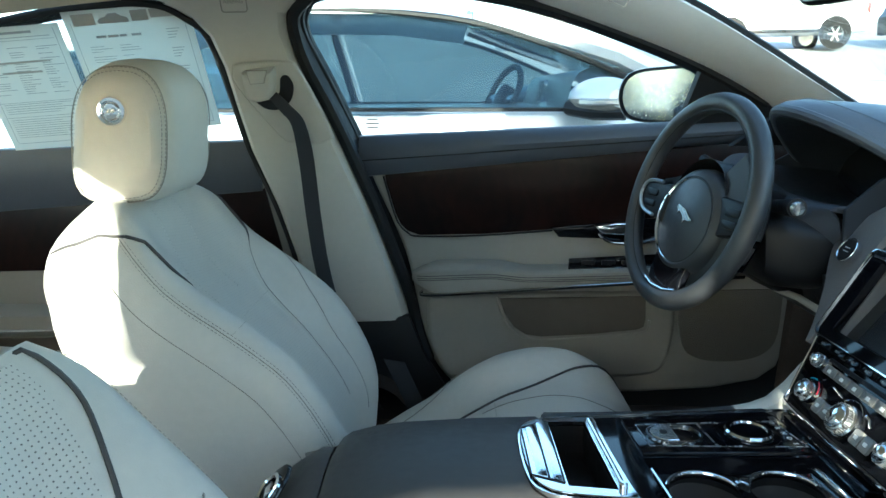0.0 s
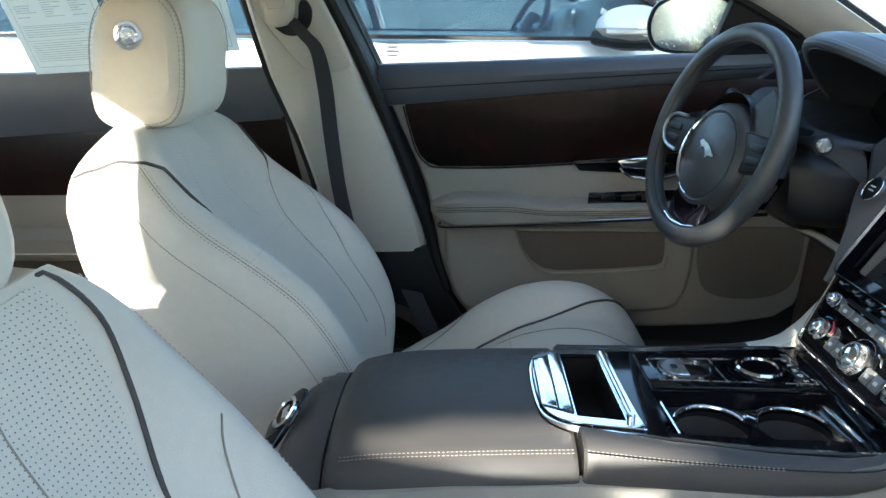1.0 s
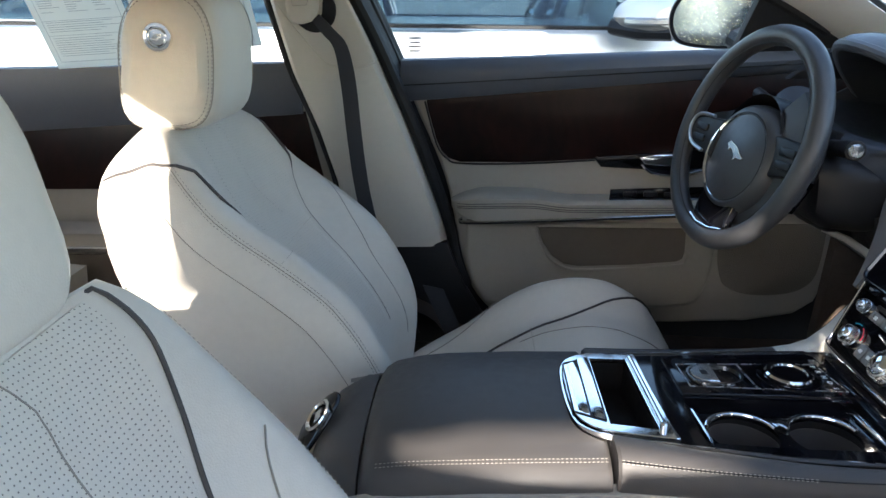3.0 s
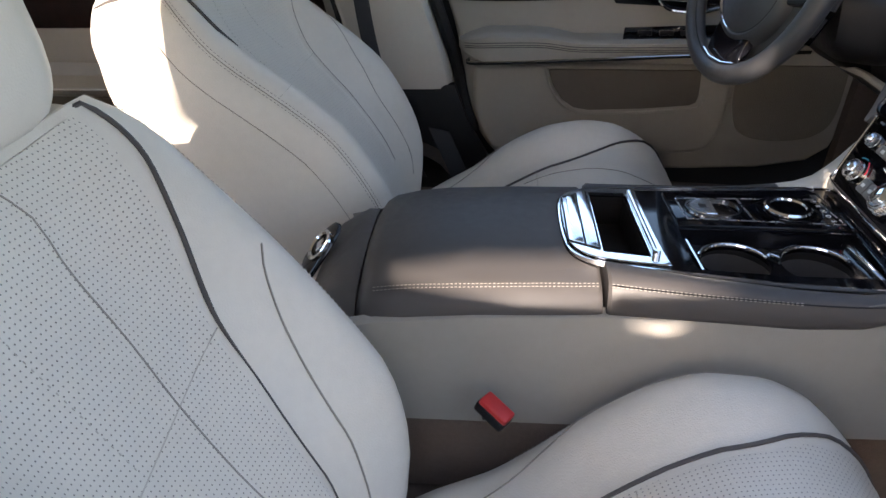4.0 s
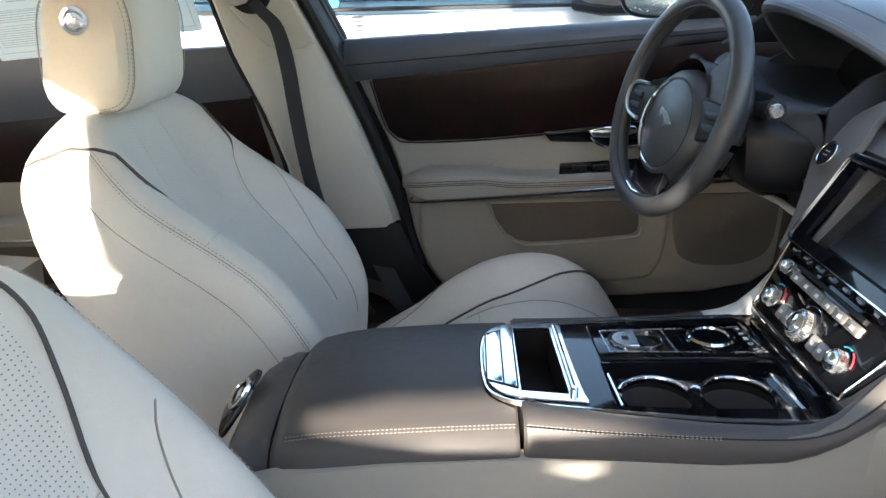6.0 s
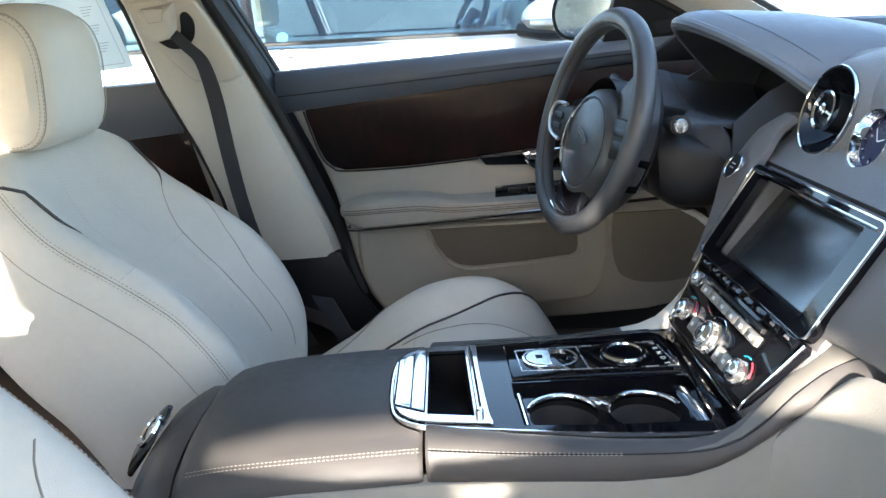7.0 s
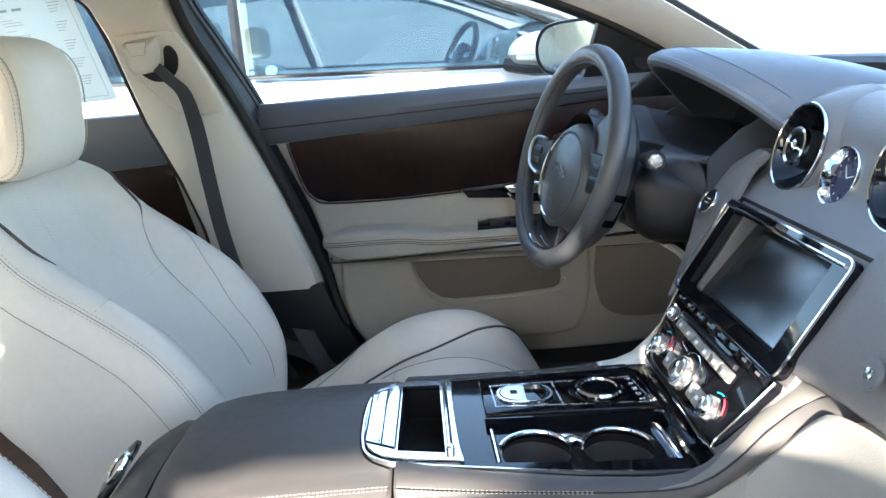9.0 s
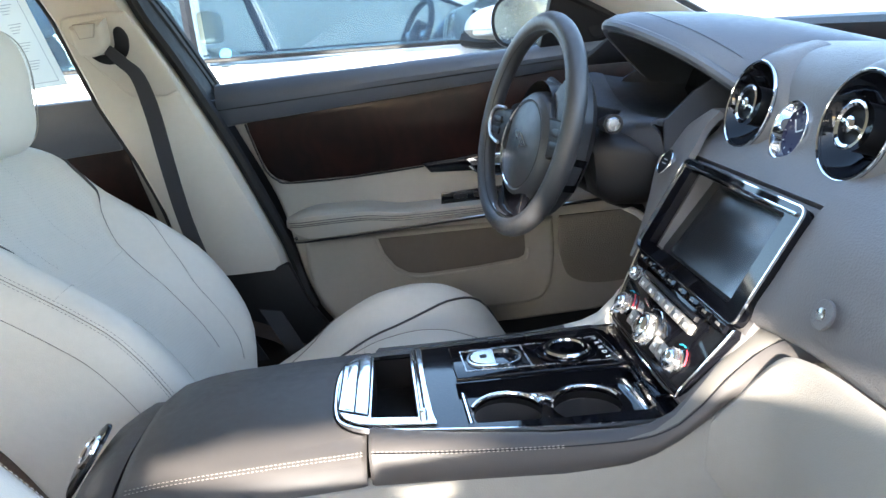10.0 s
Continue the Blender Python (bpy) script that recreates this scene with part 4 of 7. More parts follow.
def front_seat(cy, label, dx=0.0, upright=0.0, dz=0.0, perf=True):
    form.update(profile=smooth_half(HALF if perf else HALF_D), shift=SHIFT if perf else SHIFT_D, ins=INS if perf else INS_D, deep=[(0.0, 0.0), (1.0, 0.0)] if perf else DEEP_D,
                width=WIDTH_P if perf else WIDTH, crown=13.0 if perf else 1.0, ctop=CTOP if perf else CTOP_D, cbol=CBOL if perf else CBOL_D)
    s = thing("front_seat", (0.05, cy, 0.30), label, "car seat", "front seats")
    # backrest shell
    rings = []
    Ls = [-0.62, -0.61, -0.597, -0.58, -0.56, -0.53] + [lerp(-0.50, 0.0, k / 20) for k in range(20)] + [q / form["crown"] for q in (0.0, 0.015, 0.03, 0.045, 0.058, 0.068, 0.076, 0.082, 0.087, 0.0905, 0.092)]
    ltop = (0.085 if perf else 0.055) / form["crown"]
    full = form["profile"] + [(-u, v) for u, v in reversed(form["profile"][1:-1])]
    for L in Ls:
        rings.append([back_point(u, v, L, cy) for u, v in full])
    part("backrest", loft(rings), IVORY, s, "ivory leather backrest with side bolsters")
    # perforated insert
    rows, uvs = [], []
    for k in range(31):
        L = lerp(-0.46, ltop, k / 30)
        half = knots(form["ins"], L)
        us = [lerp(-half * (1.6 if perf else 1.0), half, j / 18) for j in range(19)]
        rows.append([on_back(u, L, cy, 0.0016 - 0.003 * (1 if j in (0, 18) else 0)) for j, u in enumerate(us)])
        uvs.append([(u, L) for u in us])
    part("backrest_insert", patch(rows, uvs), IVORY_PERF if perf else IVORY_FINE, s, "perforated ivory leather panel")
    for side in (-1, 1):
        line = [on_back(side * (knots(form["ins"], L) + 0.002), L, cy, 0.002) for L in [lerp(-0.46, ltop if perf else 0.003, k / 40) for k in range(41)]]
        if perf and side > 0:
            part("piping", tube(line, lambda t: 0.0026 if t > 0.55 else lerp(0.0010, 0.0026, max(0.0, (t - 0.40) / 0.15)), 6), PIPE, s, "charcoal piping")
        elif not perf:
            part("piping", tube(line[30:], lambda t: lerp(0.0007, 0.0028, min(1.0, t / 0.30)), 6), PIPE, s, "charcoal piping")
            part("insert_seam", tube(line[:31], 0.0006 if side > 0 else 0.0004, 5), SEAM if side > 0 else CREASE, s)
            line = [on_back(side * knots([(-0.52, 0.140), (-0.366, 0.130), (-0.27, 0.152), (-0.182, 0.190), (-0.14, 0.208)], L), L, cy, 0.0012) for L in [lerp(-0.52, -0.14, k / 24) for k in range(25)]]
            if side > 0:
                part("bolster_seam", tube(line, 0.0006, 5), SEAM, s)
        if perf and side > 0:
            line = [on_back(side * knots([(-0.50, 0.103), (-0.397, 0.118), (-0.313, 0.136), (-0.241, 0.160), (-0.211, 0.182), (-0.198, 0.226)], L), L, cy, 0.001) for L in [lerp(-0.50, -0.198, k / 24) for k in range(25)]]
            part("bolster_seam", tube(line, 0.0012, 5), SEAM, s)
        # piping that runs on over the shoulder to the back
        line = curve([on_back(side * 0.221, 0.003, cy, 0.0015), on_back(side * 0.232, 0.014, cy, 0.0018), back_point(side * 0.240, -0.040, 0.028, cy) + BN * 0.002, back_point(side * 0.249, -0.075, 0.040, cy) + Vector((0, side * 0.002, 0)), back_point(side * 0.250, -0.115, 0.052, cy) + Vector((0, side * 0.002, 0)), back_point(side * 0.244, -0.160, 0.060, cy) + Vector((0, side * 0.002, 0))], 4)
        if not perf:
            part("shoulder_piping", tube(line, 0.0024, 6), PIPE, s)
        line = [back_point(side * 0.2482, -0.074 if perf else -0.062, L, cy) + Vector((0, side * 0.0012, 0)) for L in [lerp(-0.47, -0.04, k / 20) for k in range(21)]]
        part("side_seam", tube(line, 0.0009 if perf else 0.0006, 5), SEAM, s)
        cu = 0.226 if perf else 0.2275
        if not perf:
            part("crest_seam", tube([on_back(side * cu, L, cy, 0.0010) for L in [lerp(-0.50, 0.01, k / 24) for k in range(25)]], 0.0007, 5), SEAM, s)
        bm = bmesh.new()
        gap_ = 0.0055 if perf else 0.0030
        for o in (cu - gap_, cu + gap_):
            add(bm, stitches([on_back(side * o, L, cy, 0.0016) for L in [lerp(-0.47, -0.02 if perf else 0.0, k / 24) for k in range(25)]], r=0.0008 if perf else 0.0006))
        part("stitching", bm, STITCH if perf else STITCHD, s)
        if perf:
            run = [(-0.46, -0.008), (-0.347, 0.002), (-0.245, 0.021), (-0.167, 0.040), (-0.092, 0.051), (-0.051, 0.058), (-0.024, 0.050), (0.03, 0.030)] if side > 0 else [(-0.46, -0.075), (-0.28, -0.058), (-0.235, -0.051), (-0.161, -0.042), (-0.09, -0.036), (0.03, -0.030)]
            line = [on_back(knots(run, L), L, cy, 0.0018) for L in [lerp(-0.46 if side > 0 else -0.235, 0.03, k / 24) for k in range(25)]]
            part("insert_seam", tube(line, 0.0010, 5) if side > 0 else stitches(line, 0.003, 0.005, 0.0008), SEAM if side > 0 else CREASE, s)
        else:
            part("embossed_line", stitches([on_back(side * 0.055, L, cy, 0.0018) for L in [lerp(-0.16, 0.035, k / 12) for k in range(13)]], 0.003, 0.004, 0.0007), STITCH, s)
    # cushion
    rings = []
    for k in range(40):
        x = lerp(-0.17, 0.42, k / 39)
        w = knots(CWID, x)
        us = [-w + 2 * w * j / 30 for j in range(31)]
        top = [(x, cy + u, ctop(u, x)) for u in us]
        b = 0.31
        rings.append([(x, cy - w * 0.97, b)] + [(x, cy - w, (ctop(-w, x) + b) / 2)] + top + [(x, cy + w, (ctop(w, x) + b) / 2), (x, cy + w * 0.97, b)])
    part("seat_cushion", loft(rings), IVORY, s, "ivory leather seat cushion")
    rows, uvs = [], []
    for k in range(25):
        x = lerp(-0.13, 0.385, k / 24)
        half = knots(CPIPE if perf else CPIPE_D, x) - 0.002
        us = [lerp(-half, half, j / 18) for j in range(19)]
        rows.append([on_cushion(u, x, cy, 0.0016 - 0.003 * (1 if j in (0, 18) else 0)) for j, u in enumerate(us)])
        uvs.append([(u, x) for u in us])
    part("cushion_insert", patch(rows, uvs), IVORY_PERF if perf else IVORY_FINE, s, "perforated ivory leather panel")
    for side in (-1, 1):
        line = [on_cushion(side * knots(CPIPE if perf else CPIPE_D, x), x, cy, 0.002) for x in [lerp(-0.13, 0.40, k / 30) for k in range(31)]]
        part("cushion_piping", tube(line, 0.0026, 6), PIPE, s, "charcoal piping")
        line = [on_cushion(side * 0.06, x, cy, 0.0022) for x in [lerp(0.08, 0.40, k / 20) for k in range(21)]]
        part("cushion_seam", tube(line, 0.0010, 5), SEAM, s)
        line = [on_cushion(side * knots(CWID, x) * 0.86, x, cy, 0.0016) for x in [lerp(-0.02, 0.38, k / 24) for k in range(25)]]
        part("cushion_stitching", stitches(line), STITCHD, s)
    for side in (-1, 1):
        line = curve([on_cushion(side * u_, x_, cy, 0.0016) for u_, x_ in ((0.246, 0.105), (0.232, 0.070), (0.205, 0.030), (0.180, -0.020), (0.162, -0.070), (0.150, -0.120))], 5)
        part("cushion_rear_seam", tube(line, 0.0010, 5), SEAM, s)
    part("cross_seam", tube([on_cushion(lerp(-0.105, 0.105, k / 16), 0.105, cy, 0.0014) for k in range(17)], 0.0009, 5), CREASE, s)
    part("back_cross_seam", tube([on_back(lerp(-0.112, 0.107, k / 16), -0.248 + 0.018 * (k / 16) ** 2, cy, 0.0013) if perf else on_back(lerp(-0.222, 0.103, k / 16), -0.206, cy, 0.0011) for k in range(17)], 0.0009 if perf else 0.0006, 5), CREASE, s)
    headrest(s, (-0.500, cy, 0.982), IVORY, 0.024, 0.90, 0.083) if perf else headrest(s, (-0.491, cy, 1.003), IVORY, -0.010)
    turn = Matrix.Translation((-0.10, 0, 0.45)) @ Matrix.Rotation(radians(upright), 4, "Y") @ Matrix.Translation((0.10, 0, -0.45))
    for ob in s.children:
        if not ob.name.startswith(("cushion", "seat_cushion", "cross_seam")) and upright:
            ob.data.transform(turn)
            for sub in ob.children:
                sub.data.transform(turn)
    part("seat_base", block(0.46, 0.36, 0.05, 0.015, 3, m=pose(0.12, cy, 0.300)), BLACK, s)
    s.matrix_basis = pose(0.05 + dx, cy, 0.30 + dz)
    return s


front_seat(0.40, "reclined ivory leather driver's seat with dark piping", perf=False)
front_seat(-0.425, "perforated ivory leather passenger seat with dark piping", 0.065, 3.0, -0.030)

# red belt buckle beside the passenger cushion
bk = thing("belt_buckle", (0.0, -0.215, 0.40), "red-topped seat belt buckle on dark stalk", "seat belt buckle")
BK = frame_of((0.026, -0.205, 0.470), (0.75, -0.55, -0.38), (0.35, 0.85, 0.1))
part("buckle_case", block(0.043, 0.024, 0.016, 0.004, 3, m=BK @ pose(0, 0, -0.009)), BLACK, bk)
part("push_button", block(0.041, 0.021, 0.010, 0.003, 3, m=BK @ pose(0.001, 0, 0.001)), REDP, bk, "red push button")
part("stalk", tube([(0.022, -0.203, 0.462), (0.020, -0.185, 0.440), (0.016, -0.160, 0.412)], 0.007, 8, flat=0.5), BLACK, bk)

# driver's belt
blt = thing("seat_belt", (-0.25, 0.62, 0.6), "dark grey seat belt hanging from the centre pillar", "seat belt")


def strap(points, wide, thick=0.0016):
    rings = []
    for p, w in points:
        p, w = Vector(p), Vector(w) * wide / 2
        n = Vector((0, 1, 0)) * thick
        rings.append([p - w - n, p + w - n, p + w + n, p - w + n])
    return loft(rings)


path_b = curve([(-0.325, 0.632, 1.062), (-0.300, 0.628, 1.035), (-0.278, 0.632, 1.005), (-0.268, 0.645, 0.93), (-0.262, 0.655, 0.82), (-0.250, 0.662, 0.70), (-0.225, 0.67, 0.58), (-0.19, 0.68, 0.46), (-0.15, 0.69, 0.36)], 4)
wide_b = [Vector((1, 0.0, lerp(0.9, 0.05, min(1, k / 9)))).normalized() * lerp(0.62, 1.0, min(1, k / 11)) for k in range(len(path_b))]
part("webbing", strap(list(zip(path_b, wide_b)), 0.031), BELT, blt)
part("lower_strap", strap([((-0.10, 0.63, 0.50), (1, 0, -0.2)), ((-0.06, 0.64, 0.40), (1, 0, -0.2)), ((-0.03, 0.66, 0.30), (1, 0, -0.2))], 0.045), BELT, blt)

# ---- centre console ----
con = thing("centre_console", (0.15, 0, 0.33), "dark leather centre console with chrome and gloss black panel", "centre console")


def console_section(x, half_top, half_bot, ztop, zbot, crown=0.008):
    h = ztop - zbot
    side = [(half_bot, zbot), (half_bot + 0.004, zbot + h * 0.25), (half_bot * 0.5 + half_top * 0.5 + 0.010, zbot + h * 0.62), (half_top + 0.008, zbot + h * 0.88), (half_top - 0.010, ztop), (half_top * 0.5, ztop + crown * 0.8), (0, ztop + crown)]
    ring = curve([(x, -y, z) for y, z in side] + [(x, y, z) for y, z in reversed(side[:-1])], 3)
    return ring


# padded lid
LIDS = [(-0.146, (0.105, 0.132, 0.572, 0.540)), (-0.138, (0.116, 0.142, 0.582, 0.540)), (-0.125, (0.122, 0.147, 0.589, 0.540)), (-0.09, (0.126, 0.149, 0.596, 0.547)), (-0.05, (0.128, 0.150, 0.600, 0.552)), (0.05, (0.128, 0.152, 0.604, 0.562)), (0.140, (0.126, 0.153, 0.605, 0.570)), (0.1455, (0.122, 0.151, 0.602, 0.570))]
rings = [console_section(x, *v, 0.012) for x, v in LIDS]
lid_ob = part("armrest_lid", loft(rings), GREY, con, "dark leather armrest lid with pale double stitching")
# rear end
rings = [console_section(x, *v) for x, v in [(-0.1485, (0.106, 0.140, 0.574, 0.52)), (-0.165, (0.108, 0.140, 0.574, 0.51)), (-0.185, (0.103, 0.136, 0.565, 0.49)), (-0.205, (0.10, 0.130, 0.553, 0.46)), (-0.225, (0.09, 0.125, 0.515, 0.42))]]
part("rear_end", loft(rings), GREY, con)
F = frame_of((-0.212, -0.012, 0.560), (0.55, 0.20, 0.62), (-0.25, 0.95, 0.05))
rp = part("rear_plate", slab([(p.x, p.y) for p in curve([(0.040, 0.028, 0), (0.004, 0.044, 0), (-0.036, 0.028, 0), (-0.046, -0.022, 0), (-0.004, -0.016, 0), (0.036, 0.004, 0)], 5, True)], 0.006, F, 0.003, 2), PIANO, con, "gloss black end plate")
part("badge_ring", lathe([(0.024, 0), (0.024, 0.004), (0.020, 0.005), (0.017, 0.003), (0.017, 0)], 32, F @ pose(0.004, 0.012, 0.006)), CHROME, rp, "chrome ring badge")
part("badge_mark", slab([(-0.009, -0.006), (-0.002, 0.010), (0.010, 0.006), (0.003, -0.008)], 0.002, F @ pose(0.004, 0.012, 0.007), 0.0005, 1), SATIN, rp)
# leather front part beside the panel, rising into the stack
fs = part("front_section", loft([console_section(x, ht, hb, zt - 0.012, zb, -0.006) for x, ht, hb, zt, zb in [(0.1500, 0.095, 0.145, 0.618, 0.545), (0.25, 0.10, 0.148, 0.612, 0.545), (0.36, 0.105, 0.150, 0.604, 0.545), (0.49, 0.11, 0.150, 0.600, 0.545)]]), GREY, con)
RAILF = [(0.1500, 0.100, 0.148, 0.604, 0.570), (0.1535, 0.102, 0.150, 0.606, 0.570), (0.25, 0.110, 0.152, 0.604, 0.570), (0.36, 0.117, 0.156, 0.604, 0.568), (0.43, 0.123, 0.160, 0.608, 0.569), (0.460, 0.125, 0.164, 0.611, 0.573), (0.485, 0.127, 0.1655, 0.620, 0.583), (0.510, 0.130, 0.167, 0.642, 0.600), (0.535, 0.137, 0.169, 0.672, 0.622), (0.565, 0.147, 0.171, 0.704, 0.647), (0.60, 0.155, 0.173, 0.735, 0.668), (0.66, 0.160, 0.176, 0.770, 0.69)]
RAIL = [(0.1500, 0.106, 0.153, 0.617, 0.570), (0.1535, 0.108, 0.156, 0.619, 0.570), (0.25, 0.126, 0.163, 0.613, 0.570), (0.36, 0.141, 0.169, 0.609, 0.568), (0.43, 0.1475, 0.173, 0.609, 0.574), (0.460, 0.148, 0.174, 0.612, 0.584), (0.485, 0.146, 0.175, 0.622, 0.598), (0.510, 0.145, 0.175, 0.643, 0.615), (0.535, 0.147, 0.176, 0.672, 0.637), (0.560, 0.151, 0.182, 0.699, 0.658), (0.580, 0.153, 0.194, 0.718, 0.676), (0.602, 0.156, 0.222, 0.738, 0.698), (0.66, 0.160, 0.270, 0.770, 0.71)]


def rail_section(x, yi, yo, zt, zb, sgn):
    return [(a, b * sgn, c) for a, b, c in curve([(x, yi, zb), (x, yi, zt - 0.006), (x, yi + 0.004, zt - 0.001), (x, lerp(yi, yo, 0.45), zt), (x, lerp(yi, yo, 0.78), zt - 0.003), (x, yo - 0.002, lerp(zt, zb, 0.22)), (x, yo + 0.002, lerp(zt, zb, 0.55)), (x, yo, lerp(zt, zb, 0.90)), (x, yo - 0.005, zb)], 3)]


LID = [(x, console_section(x, *v, 0.012)) for x, v in LIDS if -0.13 < x < 0.143]
RAIL2 = [(r[0], rail_section(*r, 1)) for r in RAIL[1:4]]
for sgn in (-1, 1):
    if sgn < 0:
        part("side_rail", loft([rail_section(*r, sgn) for r in RAIL]), GREY, con, "dark leather rail rising beside the centre stack")
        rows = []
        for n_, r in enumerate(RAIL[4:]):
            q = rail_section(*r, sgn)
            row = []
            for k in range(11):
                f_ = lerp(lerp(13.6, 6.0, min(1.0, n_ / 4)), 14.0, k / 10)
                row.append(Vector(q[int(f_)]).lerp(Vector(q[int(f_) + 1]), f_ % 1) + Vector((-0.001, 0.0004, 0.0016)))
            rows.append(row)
        # passenger's cheek: shade put into a taupe darker than its cream twin
        part("stack_cheek", sheet(rows, 0.001), RAILT, con, "leather rising beside the centre stack, shade put into its taupe")
    else:
        part("side_rail", loft([rail_section(*r, sgn) for r in RAILF[:5]]), GREY, con, "dark leather rail beside the panel")
        # driver's cheek: the light falling on it is put into the cream
        part("stack_cheek", loft([rail_section(*r, sgn) for r in RAILF[4:]]), IVORY, con, "leather rising beside the centre stack, light put into its cream")
    line = []
    for r in (RAIL if sgn < 0 else RAILF)[1:-1]:
        q = rail_section(*r, sgn)[14]
        line.append(Vector(q) + Vector((0, sgn * 0.0003, 0.0003)))
    part("cheek_seam", tube(curve(line, 4), 0.0008, 5), BLACK, con)
    for lo, rows_ in ((9.42, LID), (8.62, LID), (13.6, RAIL2), (14.4, RAIL2)) if sgn < 0 else ():
        pts = []
        for x, ring in rows_:
            k = int(lo)
            q = Vector(ring[k]).lerp(Vector(ring[k + 1]), lo - k)
            pts.append(Vector((q.x, -q.y * sgn if rows_ is LID else q.y * sgn, q.z)) + Vector((0, sgn * 0.0005, 0.0006)))
        part("stitching", stitches(curve(pts, 5), 0.0030, 0.0020, 0.0006), STITCHD, con, "pale stitching")
    # lower side in cream leather down to the carpet
    sy = lambda x, y: sgn * (y + (0.011 * min(1.0, max(0.0, (x - 0.15) / 0.2)) if sgn < 0 else 0.0))
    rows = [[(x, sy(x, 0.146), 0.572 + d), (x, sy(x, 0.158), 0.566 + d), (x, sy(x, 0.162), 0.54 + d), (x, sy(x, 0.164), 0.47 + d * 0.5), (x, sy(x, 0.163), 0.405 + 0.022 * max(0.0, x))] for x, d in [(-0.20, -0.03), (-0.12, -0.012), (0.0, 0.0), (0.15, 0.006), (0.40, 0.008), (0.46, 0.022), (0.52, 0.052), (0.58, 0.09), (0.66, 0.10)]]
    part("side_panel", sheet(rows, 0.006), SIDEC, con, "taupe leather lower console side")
    part("side_carpet", sheet([[(x, sgn * 0.160, 0.42), (x, sgn * 0.166, 0.40), (x, sgn * 0.17, 0.30)] for x in (-0.2, 0.3, 0.8)], 0.006), DARKCARPET, con)

# chrome surround and gloss panel; own plane, x forward, y to the left
PAN = frame_of((0, 0, 0.6140), (1, 0, -0.012), (0, 1, 0))
half = [(0.104, 0.0), (0.106, 0.045), (0.116, 0.078), (0.140, 0.097), (0.18, 0.104), (0.25, 0.110), (0.35, 0.118), (0.45, 0.126), (0.474, 0.1275), (0.500, 0.1275), (0.506, 0.114)]
right = [(p.x, p.y) for p in curve([(a, b, 0) for a, b in half], 4)]
near = [(0.104, 0.0), (0.106, 0.048), (0.114, 0.083), (0.140, 0.103), (0.18, 0.113), (0.25, 0.1245), (0.35, 0.139), (0.45, 0.1465), (0.474, 0.1465), (0.500, 0.1450), (0.506, 0.130)]
near = [(p.x, p.y) for p in curve([(a, b, 0) for a, b in near], 4)]
outer = right + [(a, -b) for a, b in reversed(near[1:])]
inner = [(lerp(a, 0.29, 0.012), b * (0.974 if b > 0 else 0.982)) for a, b in outer]
carve(lid_ob, slab([(lerp(a, 0.29, -0.012), b * 1.012) for a, b in outer], 0.06, PAN @ pose(0, 0, -0.007), 0, 1))
part("chrome_surround", band(outer, inner, 0.006, PAN @ pose(0, 0, -0.003)), CHROME, con, "bright chrome surround")
pn = part("gloss_panel", slab(inner, 0.006, PAN @ pose(0, 0, -0.005), 0.001, 1), PIANO, con, "gloss black console panel")
# storage box with chrome frame and roller bars
box_o = [(p.x, p.y) for p in curve([(0.108, 0.0, 0), (0.110, 0.05, 0), (0.124, 0.082, 0), (0.150, 0.094, 0), (0.195, 0.095, 0), (0.211, 0.0955, 0), (0.2155, 0.092, 0), (0.2165, 0.05, 0), (0.2185, 0.0, 0), (0.2215, -0.05, 0), (0.2245, -0.09, 0), (0.2275, -0.108, 0), (0.226, -0.1125, 0), (0.215, -0.1115, 0), (0.150, -0.101, 0), (0.122, -0.084, 0), (0.110, -0.05, 0)], 4, True)]
sf = part("storage_frame", slab(box_o, 0.008, PAN @ pose(0, 0, -0.002), 0.0008, 1), CHROME, con, "chrome frame of the storage tray")
for x0_, x1_, y_ in ((0.1175, 0.1295, 0.058), (0.1325, 0.1460, 0.072)):
    part("roller_slat", sheet([[tuple(PAN @ Vector((lerp(x0_, x1_, w_), (y_ + 0.007 * w_) * q_, 0.0082 + 0.0006 * math.sin(math.pi * w_) - 0.0045 * max(0.0, -q_ - 0.45) ** 1.5))) for w_ in (0, 0.15, 0.5, 0.85, 1)] for q_ in [-1 + k / 10 for k in range(21)]], 0.002), CHROME, con)
for x_ in (0.1100, 0.1302, 0.1468):
    part("slat_gap", slab([(x_, -0.060 - 0.5 * (x_ - 0.11)), (x_ + 0.0022, -0.060 - 0.5 * (x_ - 0.11)), (x_ + 0.0022, 0.060 + 0.5 * (x_ - 0.11)), (x_, 0.060 + 0.5 * (x_ - 0.11))], 0.0012, PAN @ pose(0, 0, 0.0060), 0, 1), BLACK, con, smooth=False)
for sg in (-1, 1):
    part("slat_gap", slab([(0.112, sg * 0.0605), (0.148, sg * 0.079), (0.148, sg * 0.0815), (0.112, sg * 0.063)][::sg], 0.0012, PAN @ pose(0, 0, 0.0060), 0, 1), BLACK, con, smooth=False)
tray = [(0.151, -0.086), (0.150, 0.080), (0.200, 0.080), (0.207, -0.095)]
hole = lambda outline, d0, d1: slab(outline, d1 - d0, PAN @ pose(0, 0, d0), 0, 1)
for ob_ in (sf, pn, fs):
    carve(ob_, hole(tray, -0.045, 0.03))
wl = hole([(lerp(a_, 0.18, 0.012), b_ * 0.988) for a_, b_ in tray], -0.043, 0.0)
bmesh.ops.delete(wl, geom=[f for f in wl.faces if f.calc_center_median().z > 0.603], context="FACES_ONLY")
part("storage_tray", wl, WELL, con, "black open storage tray", smooth=False)
